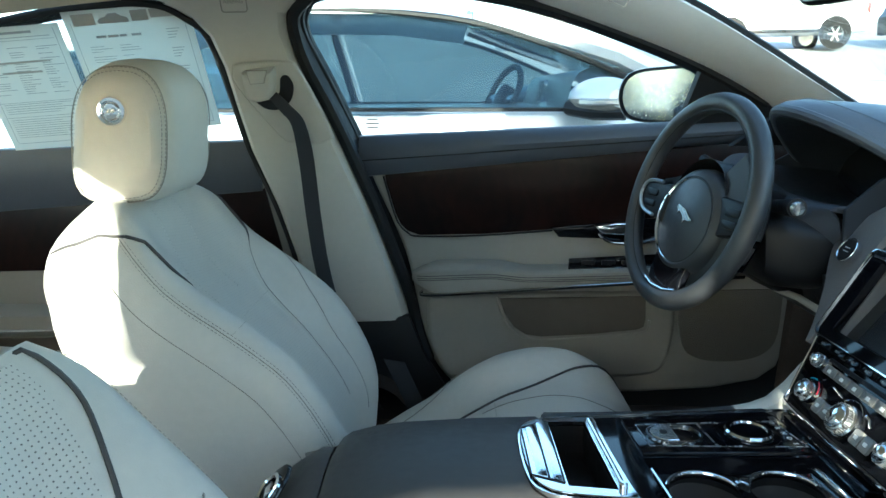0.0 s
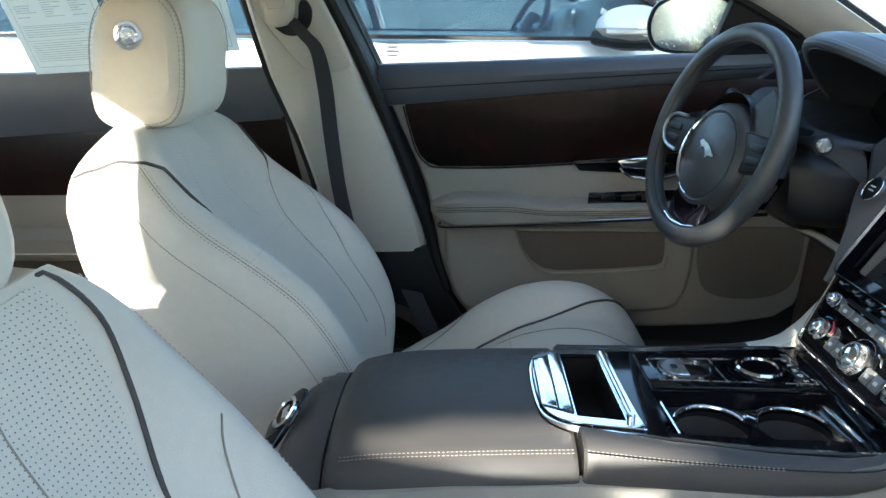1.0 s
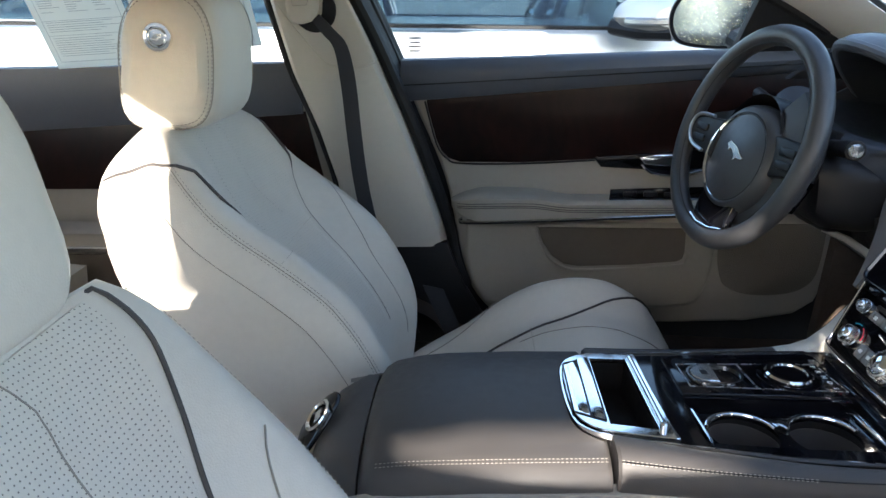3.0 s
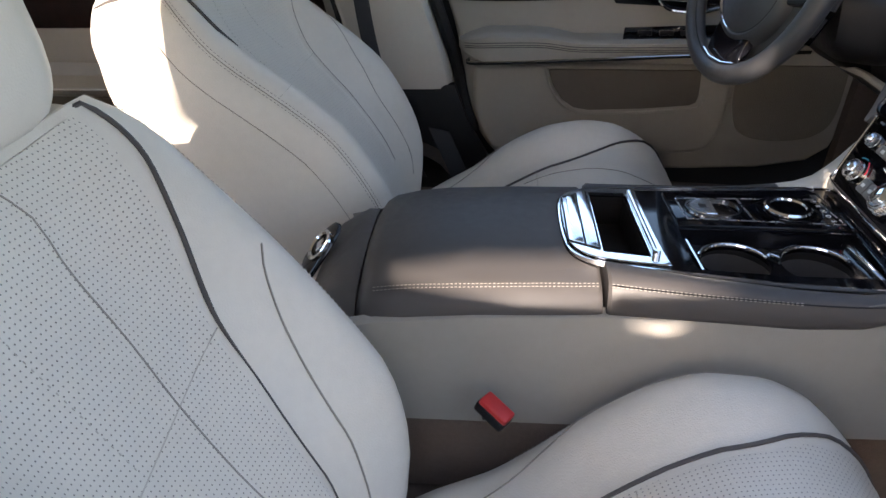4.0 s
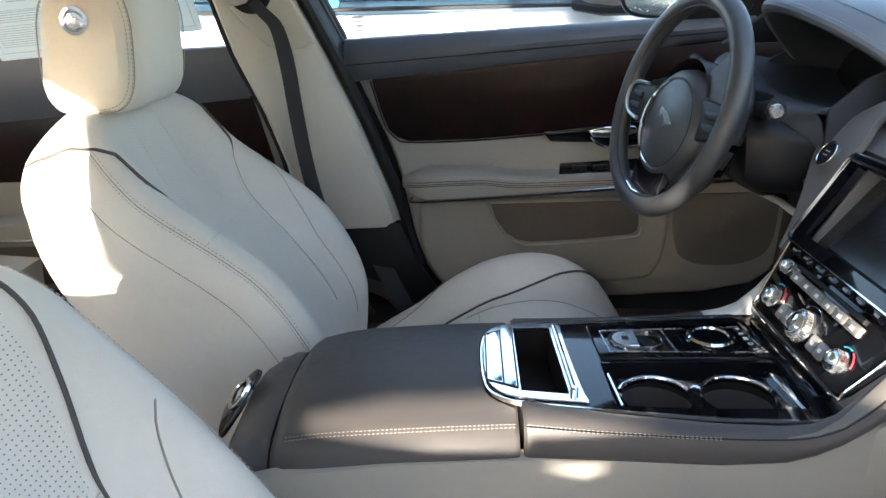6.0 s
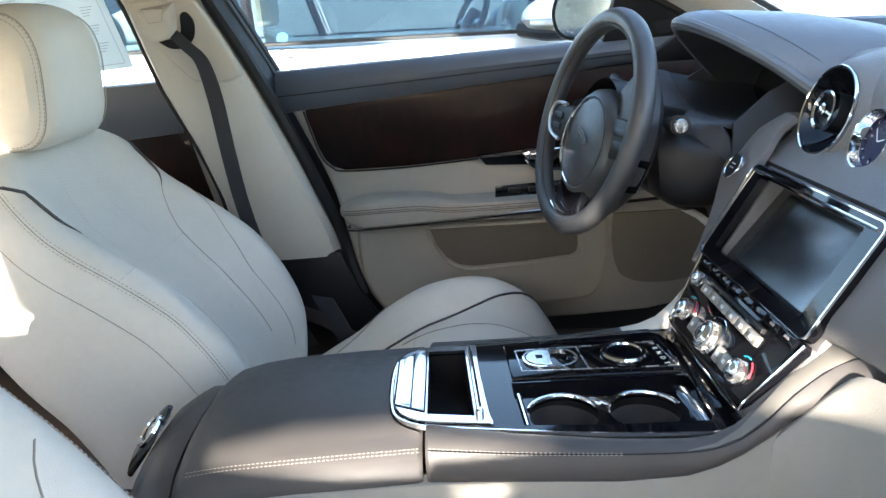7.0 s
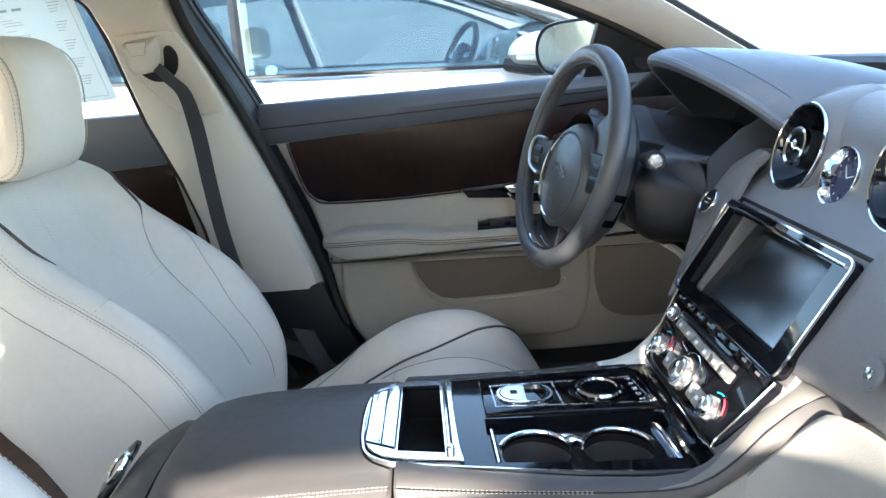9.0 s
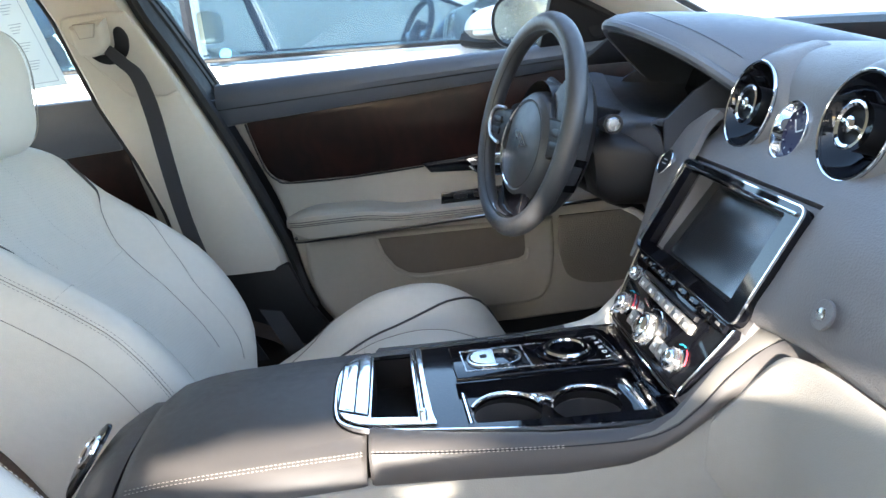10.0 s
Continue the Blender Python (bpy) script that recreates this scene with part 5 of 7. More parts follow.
part("tray_bar", tube([tuple(PAN @ Vector((lerp(0.2125, 0.206, (y + 0.09) / 0.17), y, 0.008))) for y in (-0.090, 0.0, 0.080)], 0.0036, 10), CHROME, con)
part("tray_pin", lathe([(0.005, 0), (0.005, 0.006), (0.003, 0.008), (0, 0.008)], 12, PAN @ pose(0.2125, -0.092, 0.006)), CHROME, con)
# raised selector strip
strip = part("selector_strip", slab([(0.258, -0.006), (0.254, 0.092), (0.47, 0.100), (0.484, -0.004)], 0.004, PAN @ pose(0, 0, 0.0), 0.002, 3), PIANO, con, "gloss black strip with gear selector")
SP = PAN @ pose(0, -0.010, 0.004)
part("strip_line", band([(0.272, 0.022), (0.268, 0.084), (0.462, 0.094), (0.474, 0.018)], [(0.2735, 0.0235), (0.2697, 0.0825), (0.461, 0.0925), (0.4722, 0.0195)], 0.0008, SP), SATIN, strip)
part("strip_divider", slab([(0.358, 0.022), (0.352, 0.088), (0.354, 0.088), (0.360, 0.022)], 0.0008, SP, 0, 1), SATIN, strip)
bo = [(0.313 + x, 0.054 + y) for x, y in rounded(0.074, 0.052, 0.0255, 7)]
bi = [(0.313 + x, 0.054 + y) for x, y in rounded(0.068, 0.046, 0.0225, 7)]
part("park_brake_bezel", band(bo, bi, 0.003, SP), CHROME, strip, "chrome oval park brake bezel")
part("park_brake_switch", slab([(min(x, 0.3135), y) for x, y in [(lerp(a, 0.313, 0.05), lerp(b, 0.054, 0.05)) for a, b in bi] if x < 0.325], 0.004, SP, 0.0008, 1), PALEM, strip, "brushed metal park brake switch")
part("lock_mark", slab([(0.294, 0.050), (0.303, 0.050), (0.303, 0.060), (0.294, 0.060)], 0.0008, SP @ pose(0, 0, 0.0038), 0.0003, 1), BLACK, strip)
part("selector_base", lathe([(0.040, 0), (0.040, 0.0015), (0.034, 0.002), (0.034, 0)], 40, SP @ pose(0.412, 0.056, 0)), PIANO, strip)
part("selector_dial", lathe([(0.031, 0), (0.031, 0.005), (0.0285, 0.0075), (0.0235, 0.0075), (0.0215, 0.004), (0.0, 0.004)], 40, SP @ pose(0.412, 0.056, 0)), CHROME, strip, "round chrome gear selector dial")
part("selector_cap", lathe([(0.0222, 0.0035), (0.0222, 0.0052), (0.0, 0.0046)], 32, SP @ pose(0.412, 0.056, 0)), PIANO, strip)
for k, ch in enumerate("PRNDS"):
    part("gear_letter", letters(ch, 0.0095, SP @ pose(0.4565 + 0.0012 * k, 0.086 - 0.0148 * k, 0.0006, 0, 0, -90)), LEGEND, strip, smooth=False)
# cup holders, sunk between the selector strip and the passenger's lip
CP = PAN @ pose(0, 0.016, -0.0125)
recess = [(0.260, -0.112), (0.258, -0.106), (0.256, -0.012), (0.478, -0.012), (0.476, -0.112), (0.470, -0.119), (0.36, -0.119)]
for ob_ in (pn, fs):
    carve(ob_, hole(recess, -0.017, 0.03))
wl = hole([(lerp(a_, 0.37, -0.003), lerp(b_, -0.066, -0.006)) for a_, b_ in recess], -0.0165, 0.0006)
bmesh.ops.delete(wl, geom=[f for f in wl.faces if abs(f.normal.z) > 0.9], context="FACES_ONLY")
part("recess_wall", wl, PIANO, con, smooth=False)
cup = part("cup_holder_plate", slab([(lerp(a_, 0.37, -0.002), lerp(b_, -0.066, -0.004)) for a_, b_ in recess], 0.003, PAN @ pose(0, 0, -0.0135), 0, 1), PIANO, con, "gloss black sunken cup holder plate")
for cx in (0.313, 0.409):
    for ob_ in (cup, fs):
        carve(ob_, lathe([(0.0405, -0.06), (0.0405, 0.03)], 36, CP @ pose(cx, -0.092, 0)))
    part("cup_well", loft([[tuple(CP @ Vector((cx + r_ * math.cos(k * math.tau / 36), -0.092 + r_ * math.sin(k * math.tau / 36), z_))) for k in range(36)] for r_, z_ in ((0.041, 0.003), (0.041, -0.055), (0.001, -0.055))], cap=False), WELL, cup)
    arc = [tuple(CP @ Vector((cx + 0.0425 * math.cos(radians(a)), -0.092 + 0.0425 * math.sin(radians(a)), 0.0055))) for a in range(14, 168, 6)]
    part("cup_rim", tube(arc, 0.0034, 8, flat=0.7), CHROME, cup, "chrome cup holder rim")
part("cup_bridge", slab([(0.3545, -0.082), (0.342, -0.060), (0.380, -0.060), (0.3675, -0.082), (0.361, -0.074)], 0.004, CP @ pose(0, 0, 0.0035), 0.0012, 2), CHROME, cup)
part("end_bar", slab([(0.460, -0.046), (0.471, -0.048), (0.474, -0.128), (0.468, -0.130)], 0.006, CP @ pose(0, 0, 0.003), 0.002, 3), CHROME, cup)
part("end_bar", tube([tuple(CP @ Vector(p)) for p in ((0.264, -0.045, 0.006), (0.268, -0.118, 0.006))], 0.0026, 8), CHROME, cup)
part("tambour_lid", slab([(0.484, -0.10), (0.484, 0.10), (0.505, 0.10), (0.505, -0.10)], 0.004, PAN @ pose(0, 0, 0.002), 0.0015, 2), PIANO, con)

# dust on the gloss surfaces
dust, rdu = bmesh.new(), random.Random(3)
for k in range(60):
    x_ = lerp(0.25, 0.482, rdu.random() ** 0.6)
    y_ = rdu.uniform(-0.100, -0.018) if k % 2 else rdu.uniform(0.0, 0.09)
    if x_ > 0.47 or x_ < 0.265 or k % 2 and min(math.hypot(x_ - cx, y_ + 0.076) for cx in (0.313, 0.409)) < 0.046:
        continue
    add(dust, lathe([(rdu.uniform(0.0003, 0.0006), 0.0), (0.0002, 0.0003), (0.0, 0.0003)], 6, PAN @ pose(x_, y_, -0.0104 if k % 2 else 0.0041)))
part("dust_specks", dust, STITCHD, con)["kind"] = "stuff"
# ---- dashboard ----
dash = thing("dashboard", (0.75, 0, 0.7), "dark leather dashboard with chrome ringed vents and centre screen", "dashboard")
ST = frame_of((0.5135, 0, 0.650), (0, -1, 0), (0.53, 0, 0.848))      # the sloping centre stack; x towards the passenger, z out of it
# stack body behind the panels
bm = block(0.322, 0.114, 0.20, 0.008, 3, m=ST @ pose(0, 0.021, -0.108))
add(bm, block(0.318, 0.156, 0.14, 0.004, 2, m=ST @ pose(0, 0.140, -0.128)))
add(bm, block(0.322, 0.018, 0.06, 0.003, 2, m=ST @ pose(0, 0.213, -0.038)))
for sx in (-1, 1):
    add(bm, block(0.032, 0.140, 0.06, 0.003, 2, m=ST @ pose(sx * 0.145, 0.142, -0.038)))
part("stack_body", bm, DASHG, dash)
# control panel
cp = part("control_panel", slab([(-0.120, -0.030), (-0.128, -0.018), (-0.157, 0.066), (-0.152, 0.073), (0.152, 0.073), (0.157, 0.066), (0.128, -0.018), (0.120, -0.030)], 0.010, ST @ pose(0, 0, -0.008), 0.003, 2), PIANO, dash, "gloss black control panel")
part("panel_edge", tube([tuple(ST @ Vector(p)) for p in curve([(-0.155, 0.072, 0.002), (-0.130, -0.014, 0.002), (-0.118, -0.031, 0.002), (0, -0.033, 0.002), (0.118, -0.031, 0.002), (0.130, -0.014, 0.002), (0.155, 0.072, 0.002)], 6)], 0.0018, 6), CHROME, cp)


def knob(x, y, r, h, ring=True):
    k = part("knob", lathe([(r * 1.12, 0), (r * 1.12, h * 0.25), (r, h * 0.35), (r * 0.94, h * 0.92), (r * 0.84, h), (r * 0.55, h), (r * 0.5, h * 0.9), (0, h * 0.9)], 32, ST @ pose(x, y, 0.002)), KNOBM, cp, "ribbed metal control knob")
    bm = bmesh.new()
    for j in range(36):
        a = math.tau * j / 36
        add(bm, block(0.0008, 0.0008, h * 0.6, 0, m=ST @ pose(x + math.cos(a) * r * 0.985, y + math.sin(a) * r * 0.985, 0.002 + h * 0.6)))
    part("ribs", bm, SATIN, k, smooth=False)
    part("cap", lathe([(r * 0.80, 0), (r * 0.78, 0.0020), (r * 0.62, 0.0046), (r * 0.34, 0.0060), (0, 0.0064)], 24, ST @ pose(x, y, 0.002 + h * 0.96)), CHROME, k, "domed chrome cap")
    return k


def arc_mark(x, y, r, a0, a1, m_, name):
    pts = [tuple(ST @ Vector((x + r * math.cos(radians(a)), y + r * math.sin(radians(a)), 0.004))) for a in range(a0, a1 + 1, 8)]
    part(name, tube(pts, 0.0009, 6), m_, cp)


for sx in (-0.093, 0.093):
    knob(sx, 0.0, 0.0138, 0.013)
    arc_mark(sx, 0.0, 0.0205, 82, 128, TEAL, "cold_mark")
    arc_mark(sx, 0.0, 0.0205, 10, 66, REDM, "hot_mark")
knob(0, 0.0, 0.0198, 0.015)
arc_mark(0, 0.0, 0.029, 40, 140, CHROME, "fan_arc")
part("fan_arm", tube([tuple(ST @ Vector(p)) for p in ((0.026, 0.022, 0.004), (0.036, 0.020, 0.004), (0.045, 0.012, 0.004))], 0.0018, 6), CHROME, cp)
part("fan_arm", tube([tuple(ST @ Vector(p)) for p in ((-0.026, 0.022, 0.004), (-0.040, 0.024, 0.004), (-0.052, 0.026, 0.004))], 0.0018, 6), CHROME, cp)
for sx in (-1, 1):
    for j in range(2):
        b_ = part("climate_button", slab([(sx * (0.036 + 0.020 * j) + x, -0.006 + y) for x, y in rounded(0.018, 0.020, 0.003)], 0.004, ST @ pose(0, 0, 0.002), 0.0015, 2), BUTTON, cp)
        part("legend", slab([(sx * (0.036 + 0.020 * j) + x, -0.006 + y) for x, y in rounded(0.007, 0.005, 0.001)], 0.0005, ST @ pose(0, 0, 0.006), 0, 1), LEGEND, b_, smooth=False)
for j in range(6):
    x = -0.075 + 0.030 * j
    b_ = part("row_button", slab([(x + a, 0.040 + b) for a, b in rounded(0.028, 0.013, 0.002)], 0.006, ST @ pose(0, 0, 0.002), 0.002, 2), BUTTON, cp, "grey push button")
    part("legend", slab([(x + a, 0.039 + b) for a, b in ((-0.004, -0.002), (0.004, -0.002), (0.0035, 0.003), (-0.003, 0.003))], 0.0005, ST @ pose(0, 0, 0.008), 0, 1), LEGEND, b_, smooth=False)
part("disc_slot", slab([(-0.090, 0.050), (-0.090, 0.056), (0.085, 0.056), (0.085, 0.050)], 0.006, ST @ pose(0, 0, 0.002), 0.002, 2), BLACK, cp)
knob(-0.112, 0.043, 0.0095, 0.010)
for j in range(8):
    x = -0.125 + 0.036 * j
    b_ = part("upper_button", slab([(x + a, 0.0665 + b) for a, b in rounded(0.034, 0.011, 0.002)], 0.004, ST @ pose(0, 0, 0.002), 0.0015, 2), PIANO, cp)
    part("legend", slab([(x + a, 0.0665 + b) for a, b in ((-0.005, -0.0015), (0.005, -0.0015), (0.005, 0.0015), (-0.005, 0.0015))], 0.0004, ST @ pose(0, 0, 0.006), 0, 1), BUTTON, b_, smooth=False)

# screen in its bezel, leaning back from the face
SCREEN_TILT = 7.0
bz = part("screen_bezel", band([(a, 0.145 + b) for a, b in rounded(0.316, 0.142, 0.012)], [(a, 0.147 + b) for a, b in rounded(0.252, 0.112, 0.004)], 0.012, ST @ pose(0, 0, -0.004)), PIANO, dash, "gloss black screen bezel with chrome edge")
part("bezel_trim", band([(a, 0.145 + b) for a, b in rounded(0.318, 0.144, 0.013)], [(a, 0.145 + b) for a, b in rounded(0.3145, 0.1405, 0.0115)], 0.003, ST @ pose(0, 0, 0.0075)), CHROME, bz, "thin chrome edge")
part("hood_bar", tube([tuple(ST @ Vector(p)) for p in ((-0.146, 0.2065, 0.0088), (0.146, 0.2065, 0.0088))], 0.0022, 8), CHROME, bz)
SCR = ST @ pose(0, 0.147, -0.020) @ pose(0, 0, 0, -SCREEN_TILT, 0, 0)
part("screen_well", slab(rounded(0.252, 0.116, 0.004), 0.004, SCR @ pose(0, 0, -0.006), 0, 1), SCREENW, bz)
part("screen", slab(rounded(0.222, 0.110, 0.003), 0.004, SCR @ pose(0.013, 0, -0.003), 0.001, 1), SCREEN, bz, "unlit dark glossy screen")

# face of the dashboard on the passenger's and the driver's side
face = [(0.66, 0.712), (0.592, 0.715), (0.583, 0.735), (0.590, 0.770), (0.612, 0.815), (0.634, 0.838), (0.648, 0.850)]
for sgn, y0, y1 in ((-1, 0.157, 0.76),):
    rows = []
    for k in range(13):
        y = lerp(y0, y1, (k / 12) ** 1.6)
        b_ = max(0.0, 1 - (y - 0.157) / 0.10) ** 2
        rows.append(curve([(lerp(x, xs_, b_) + 0.02 * (k / 12) ** 2, sgn * y, z) for (x, z), xs_ in zip(face, (0.640, 0.575, 0.568, 0.590, 0.618, 0.636, 0.648))], 4))
    part("passenger_face", sheet(rows, 0.012), DASHG, dash, "dark leather dashboard face")
bt = part("glovebox_button", lathe([(0.0145, -0.002), (0.0145, 0.0004), (0.0135, 0.0012), (0.0, 0.0012)], 28, frame_of((0.582, -0.258, 0.768), (0, -1, 0), (0.4, 0, 0.9))), DASHG, dash)
part("button_cap", lathe([(0.006, 0.0008), (0.006, 0.0028), (0.0045, 0.0036), (0, 0.0036)], 20, frame_of((0.582, -0.258, 0.768), (0, -1, 0), (0.4, 0, 0.9))), SATIN, bt)
# glovebox below, cream
plan = curve([(0.518, -0.172, 0), (0.534, -0.177, 0), (0.553, -0.190, 0), (0.569, -0.215, 0), (0.578, -0.26, 0), (0.582, -0.33, 0), (0.585, -0.45, 0), (0.595, -0.76, 0)], 4)
rows = []
for p in plan:
    zt = knots([(0.50, 0.600), (0.52, 0.622), (0.545, 0.656), (0.560, 0.686), (0.570, 0.706), (0.580, 0.717)], p.x)
    rows.append(curve([(p.x + 0.006, p.y + 0.004, zt), (p.x, p.y, zt - 0.010), (p.x - 0.004, p.y - 0.002, zt - 0.05), (p.x, p.y, 0.54), (p.x + 0.03, p.y + 0.01, 0.42)], 4))
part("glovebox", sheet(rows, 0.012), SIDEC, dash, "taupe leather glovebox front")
part("knee_panel", sheet([curve([(x, y, z) for x, z in ((0.61, 0.78), (0.635, 0.72), (0.70, 0.66), (0.80, 0.60))], 4) for y in (0.17, 0.3, 0.5, 0.76)], 0.012), BLACK, dash)
part("knee_edge", tube([(0.60, y, 0.70 + 0.02 * math.cos(9 * (y - 0.3))) for y in (0.20, 0.26, 0.32, 0.40)], 0.006, 8), CREAM, dash)
# upper roll with the vents
rows = []
prof = [(0.640, 0.838), (0.657, 0.850), (0.686, 0.872), (0.702, 0.910), (0.714, 0.945), (0.745, 0.973), (0.80, 0.982), (0.90, 0.972), (1.0, 0.945)]
for k in range(21):
    y = lerp(0.20, -0.78, k / 20)
    s = 0.012 * max(0, abs(y) - 0.2)
    rows.append(curve([(x + 0.15 * max(0, abs(y) - 0.25) ** 2, y, z - s) for x, z in prof], 4))
roll_ob = part("upper_roll", sheet(rows, 0.012), DASHG, dash, "dark leather upper dashboard")


def vent(y):
    V = frame_of((0.690, y, 0.910), (0, -1, 0), (0.30, 0, 0.95))
    v = part("air_vent", lathe([(0.0595, -0.04), (0.0595, 0.001), (0.0565, 0.003), (0.055, 0.001), (0.052, -0.034), (0.0, -0.036)], 40, V), BLACK, dash, "round air vent in gloss black and chrome")
    part("vent_collar", lathe([(0.100, -0.062), (0.085, -0.034), (0.073, -0.014), (0.066, -0.004), (0.0598, -0.001), (0.0598, -0.06)], 40, V), DASHG, v, "dark leather collar")
    part("inner_cone", lathe([(0.0560, 0.003), (0.052, -0.006), (0.042, -0.018), (0.030, -0.027), (0.030, -0.032), (0.0560, -0.032)], 40, V), PIANO, v)
    part("vent_ring", lathe([(0.0600, 0.000), (0.0600, 0.0028), (0.0590, 0.0040), (0.0574, 0.0028), (0.0570, -0.002)], 40, V), CHROME, v, "chrome ring")
    part("vent_core", lathe([(0.026, -0.03), (0.026, 0.012), (0.024, 0.016), (0.0205, 0.016), (0.019, 0.010), (0.0, 0.006)], 32, V @ pose(0, 0, -0.010)), BLACK, v)
    part("core_ring", lathe([(0.0262, 0.010), (0.0262, 0.017), (0.0235, 0.018), (0.0205, 0.016), (0.0205, 0.010)], 32, V @ pose(0, 0, -0.010)), CHROME, v)
    part("core_bar", block(0.044, 0.005, 0.005, 0.0015, 2, m=V @ pose(0, 0, 0.004, 0, 0, -12)), CHROME, v)
    part("core_boss", lathe([(0.009, 0.008), (0.009, 0.018), (0.006, 0.020), (0, 0.020)], 20, V @ pose(0, 0, -0.009)), CHROME, v)


vent(0.117)
vent(-0.117)
for y in (0.117, -0.117):
    carve(roll_ob, lathe([(0.0585, -0.08), (0.0585, 0.06)], 40, frame_of((0.690, y, 0.910), (0, -1, 0), (0.30, 0, 0.95))))
CK = frame_of((0.6915, 0.015, 0.8885), (0, -1, 0), (0.34, 0, 0.94))
ck = part("clock", lathe([(0.0372, -0.024), (0.0372, 0.002), (0.0362, 0.0040), (0.0345, 0.0030), (0.0335, -0.002), (0.0310, -0.009), (0.0300, -0.0125), (0.0, -0.0125)], 40, CK), CHROME, dash, "small analogue clock in a chrome ring")
part("clock_dial", lathe([(0.0302, -0.0125), (0.0302, -0.0090), (0.0, -0.0085)], 32, CK), DIAL, ck, "dark blue clock dial")
for j in range(12):
    a = math.tau * j / 12
    part("hour_mark", block(0.0008, 0.0030, 0.0008, 0, m=CK @ pose(0.0250 * math.sin(a), 0.0250 * math.cos(a), -0.0082, 0, 0, -math.degrees(a))), LEGEND, ck, smooth=False)
for a, ln in ((70, 0.013), (-35, 0.018)):
    part("clock_hand", block(0.0012, ln * 0.95, 0.0008, 0, m=CK @ pose(0.5 * ln * math.sin(radians(a)), 0.5 * ln * math.cos(radians(a)), -0.0077, 0, 0, -a)), LEGEND, ck, smooth=False)
carve(roll_ob, lathe([(0.0362, -0.06), (0.0362, 0.05)], 40, CK))
# start button
SB = frame_of((0.603, 0.195, 0.828), (0, -1, 0), (0.53, 0, 0.848))
sb = part("start_button", lathe([(0.0195, -0.004), (0.0195, 0.0012), (0.0187, 0.0022), (0.0176, 0.0010), (0.0, 0.0005)], 32, SB), CHROME, dash, "round chrome ringed start button")
part("button_face", lathe([(0.0172, 0.0005), (0.0168, 0.0016), (0.0, 0.0016)], 28, SB), BLACK, sb)
for dy in (-0.003, 0.003):
    part("legend", block(0.013, 0.0017, 0.0006, 0, m=SB @ pose(0, dy, 0.0018)), LEGEND, sb, smooth=False)
# strip of face between the stack and the column
side_f = [(0.538, 0.700, 0.165), (0.552, 0.722, 0.176), (0.578, 0.765, 0.204), (0.598, 0.800, 0.234), (0.612, 0.826, 0.247), (0.630, 0.852, 0.240), (0.652, 0.878, 0.222), (0.674, 0.898, 0.202)]
rows = [curve([(x, lerp(0.157 if z < 0.86 else 0.172, ym, q), z) for x, z, ym in side_f], 4) for q in (0.0, 0.25, 0.5, 0.75, 1.0)]
for ox, oy in ((0.004, 0.006), (0.012, 0.010), (0.030, 0.012), (0.10, 0.013)):
    rows.append(curve([(x + ox, ym + oy, z - ox * 0.1) for x, z, ym in side_f], 4))
part("column_side_face", sheet(rows, 0.010), DASHG, dash)

# top of the dashboard under the windscreen, and the veneered hoop along its base
part("scuttle_panel", sheet([[(x, y, z) for x, z in ((0.80, 0.925), (0.95, 0.940), (1.08, 0.945), (1.16, 0.955))] for y in (-0.76, -0.3, 0.2, 0.5, 0.79)], 0.010), NAVY, dash)
run = curve([(0.84, 0.800, 0.0), (0.96, 0.790, 0.0), (1.03, 0.740, 0.0), (1.06, 0.640, 0.0), (1.075, 0.45, 0.0), (1.09, 0.0, 0.0), (1.075, -0.45, 0.0), (1.06, -0.640, 0.0), (0.96, -0.780, 0.0)], 5)
part("hoop_top", sheet([[p + Vector((0, 0, 0.989)), p + Vector((0.004, 0, 1.001)), p + Vector((0.02, 0, 1.006)), p + Vector((0.05, 0, 1.004))] for p in run], 0.004), NAVY, dash)
part("hoop_veneer", sheet([[p + Vector((0.006, 0, 0.935)), p + Vector((0.003, 0, 0.965)), p + Vector((0.006, 0, 0.991))] for p in run], 0.004), WOOD, dash, "burl walnut hoop under the windscreen")

# instrument hood
lip = curve([(0.705, 0.175, 0.930), (0.662, 0.205, 0.968), (0.622, 0.250, 1.000), (0.585, 0.315, 1.026), (0.572, 0.375, 1.034), (0.585, 0.435, 1.026), (0.622, 0.500, 1.000), (0.662, 0.545, 0.968), (0.705, 0.575, 0.930)], 5)
rings = []
for s in (0.0, 0.04, 0.10, 0.25, 0.45, 0.65, 0.85, 1.0):
    row = []
    for p in lip:
        end = Vector((0.97, 0.375 + (p.y - 0.375) * 1.25, 0.945 + 0.15 * (p.z - 0.93)))
        q = lerp(p, end, s)
        q.z += 0.030 * math.sin(math.pi * s) ** 0.8 + (0.004 if 0 < s < 0.2 else 0)
        row.append(q)
    rings.append(row)
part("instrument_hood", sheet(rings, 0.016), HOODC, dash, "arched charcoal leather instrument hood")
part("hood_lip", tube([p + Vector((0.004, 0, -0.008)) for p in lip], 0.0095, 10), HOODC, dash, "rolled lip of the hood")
part("hood_seam", tube([p + Vector((0, 0, 0.0012)) for p in rings[2][3:-3]], 0.0006, 5), HOODC, dash)
inner_rows = [[Vector((lerp(p.x, 0.80, s), 0.375 + (p.y - 0.375) * lerp(0.96, 0.90, s), lerp(p.z - 0.016, p.z - 0.03, s))) for p in lip] for s in (0.02, 0.5, 1)]
part("hood_lining", sheet(inner_rows, 0.003), LINING, dash)
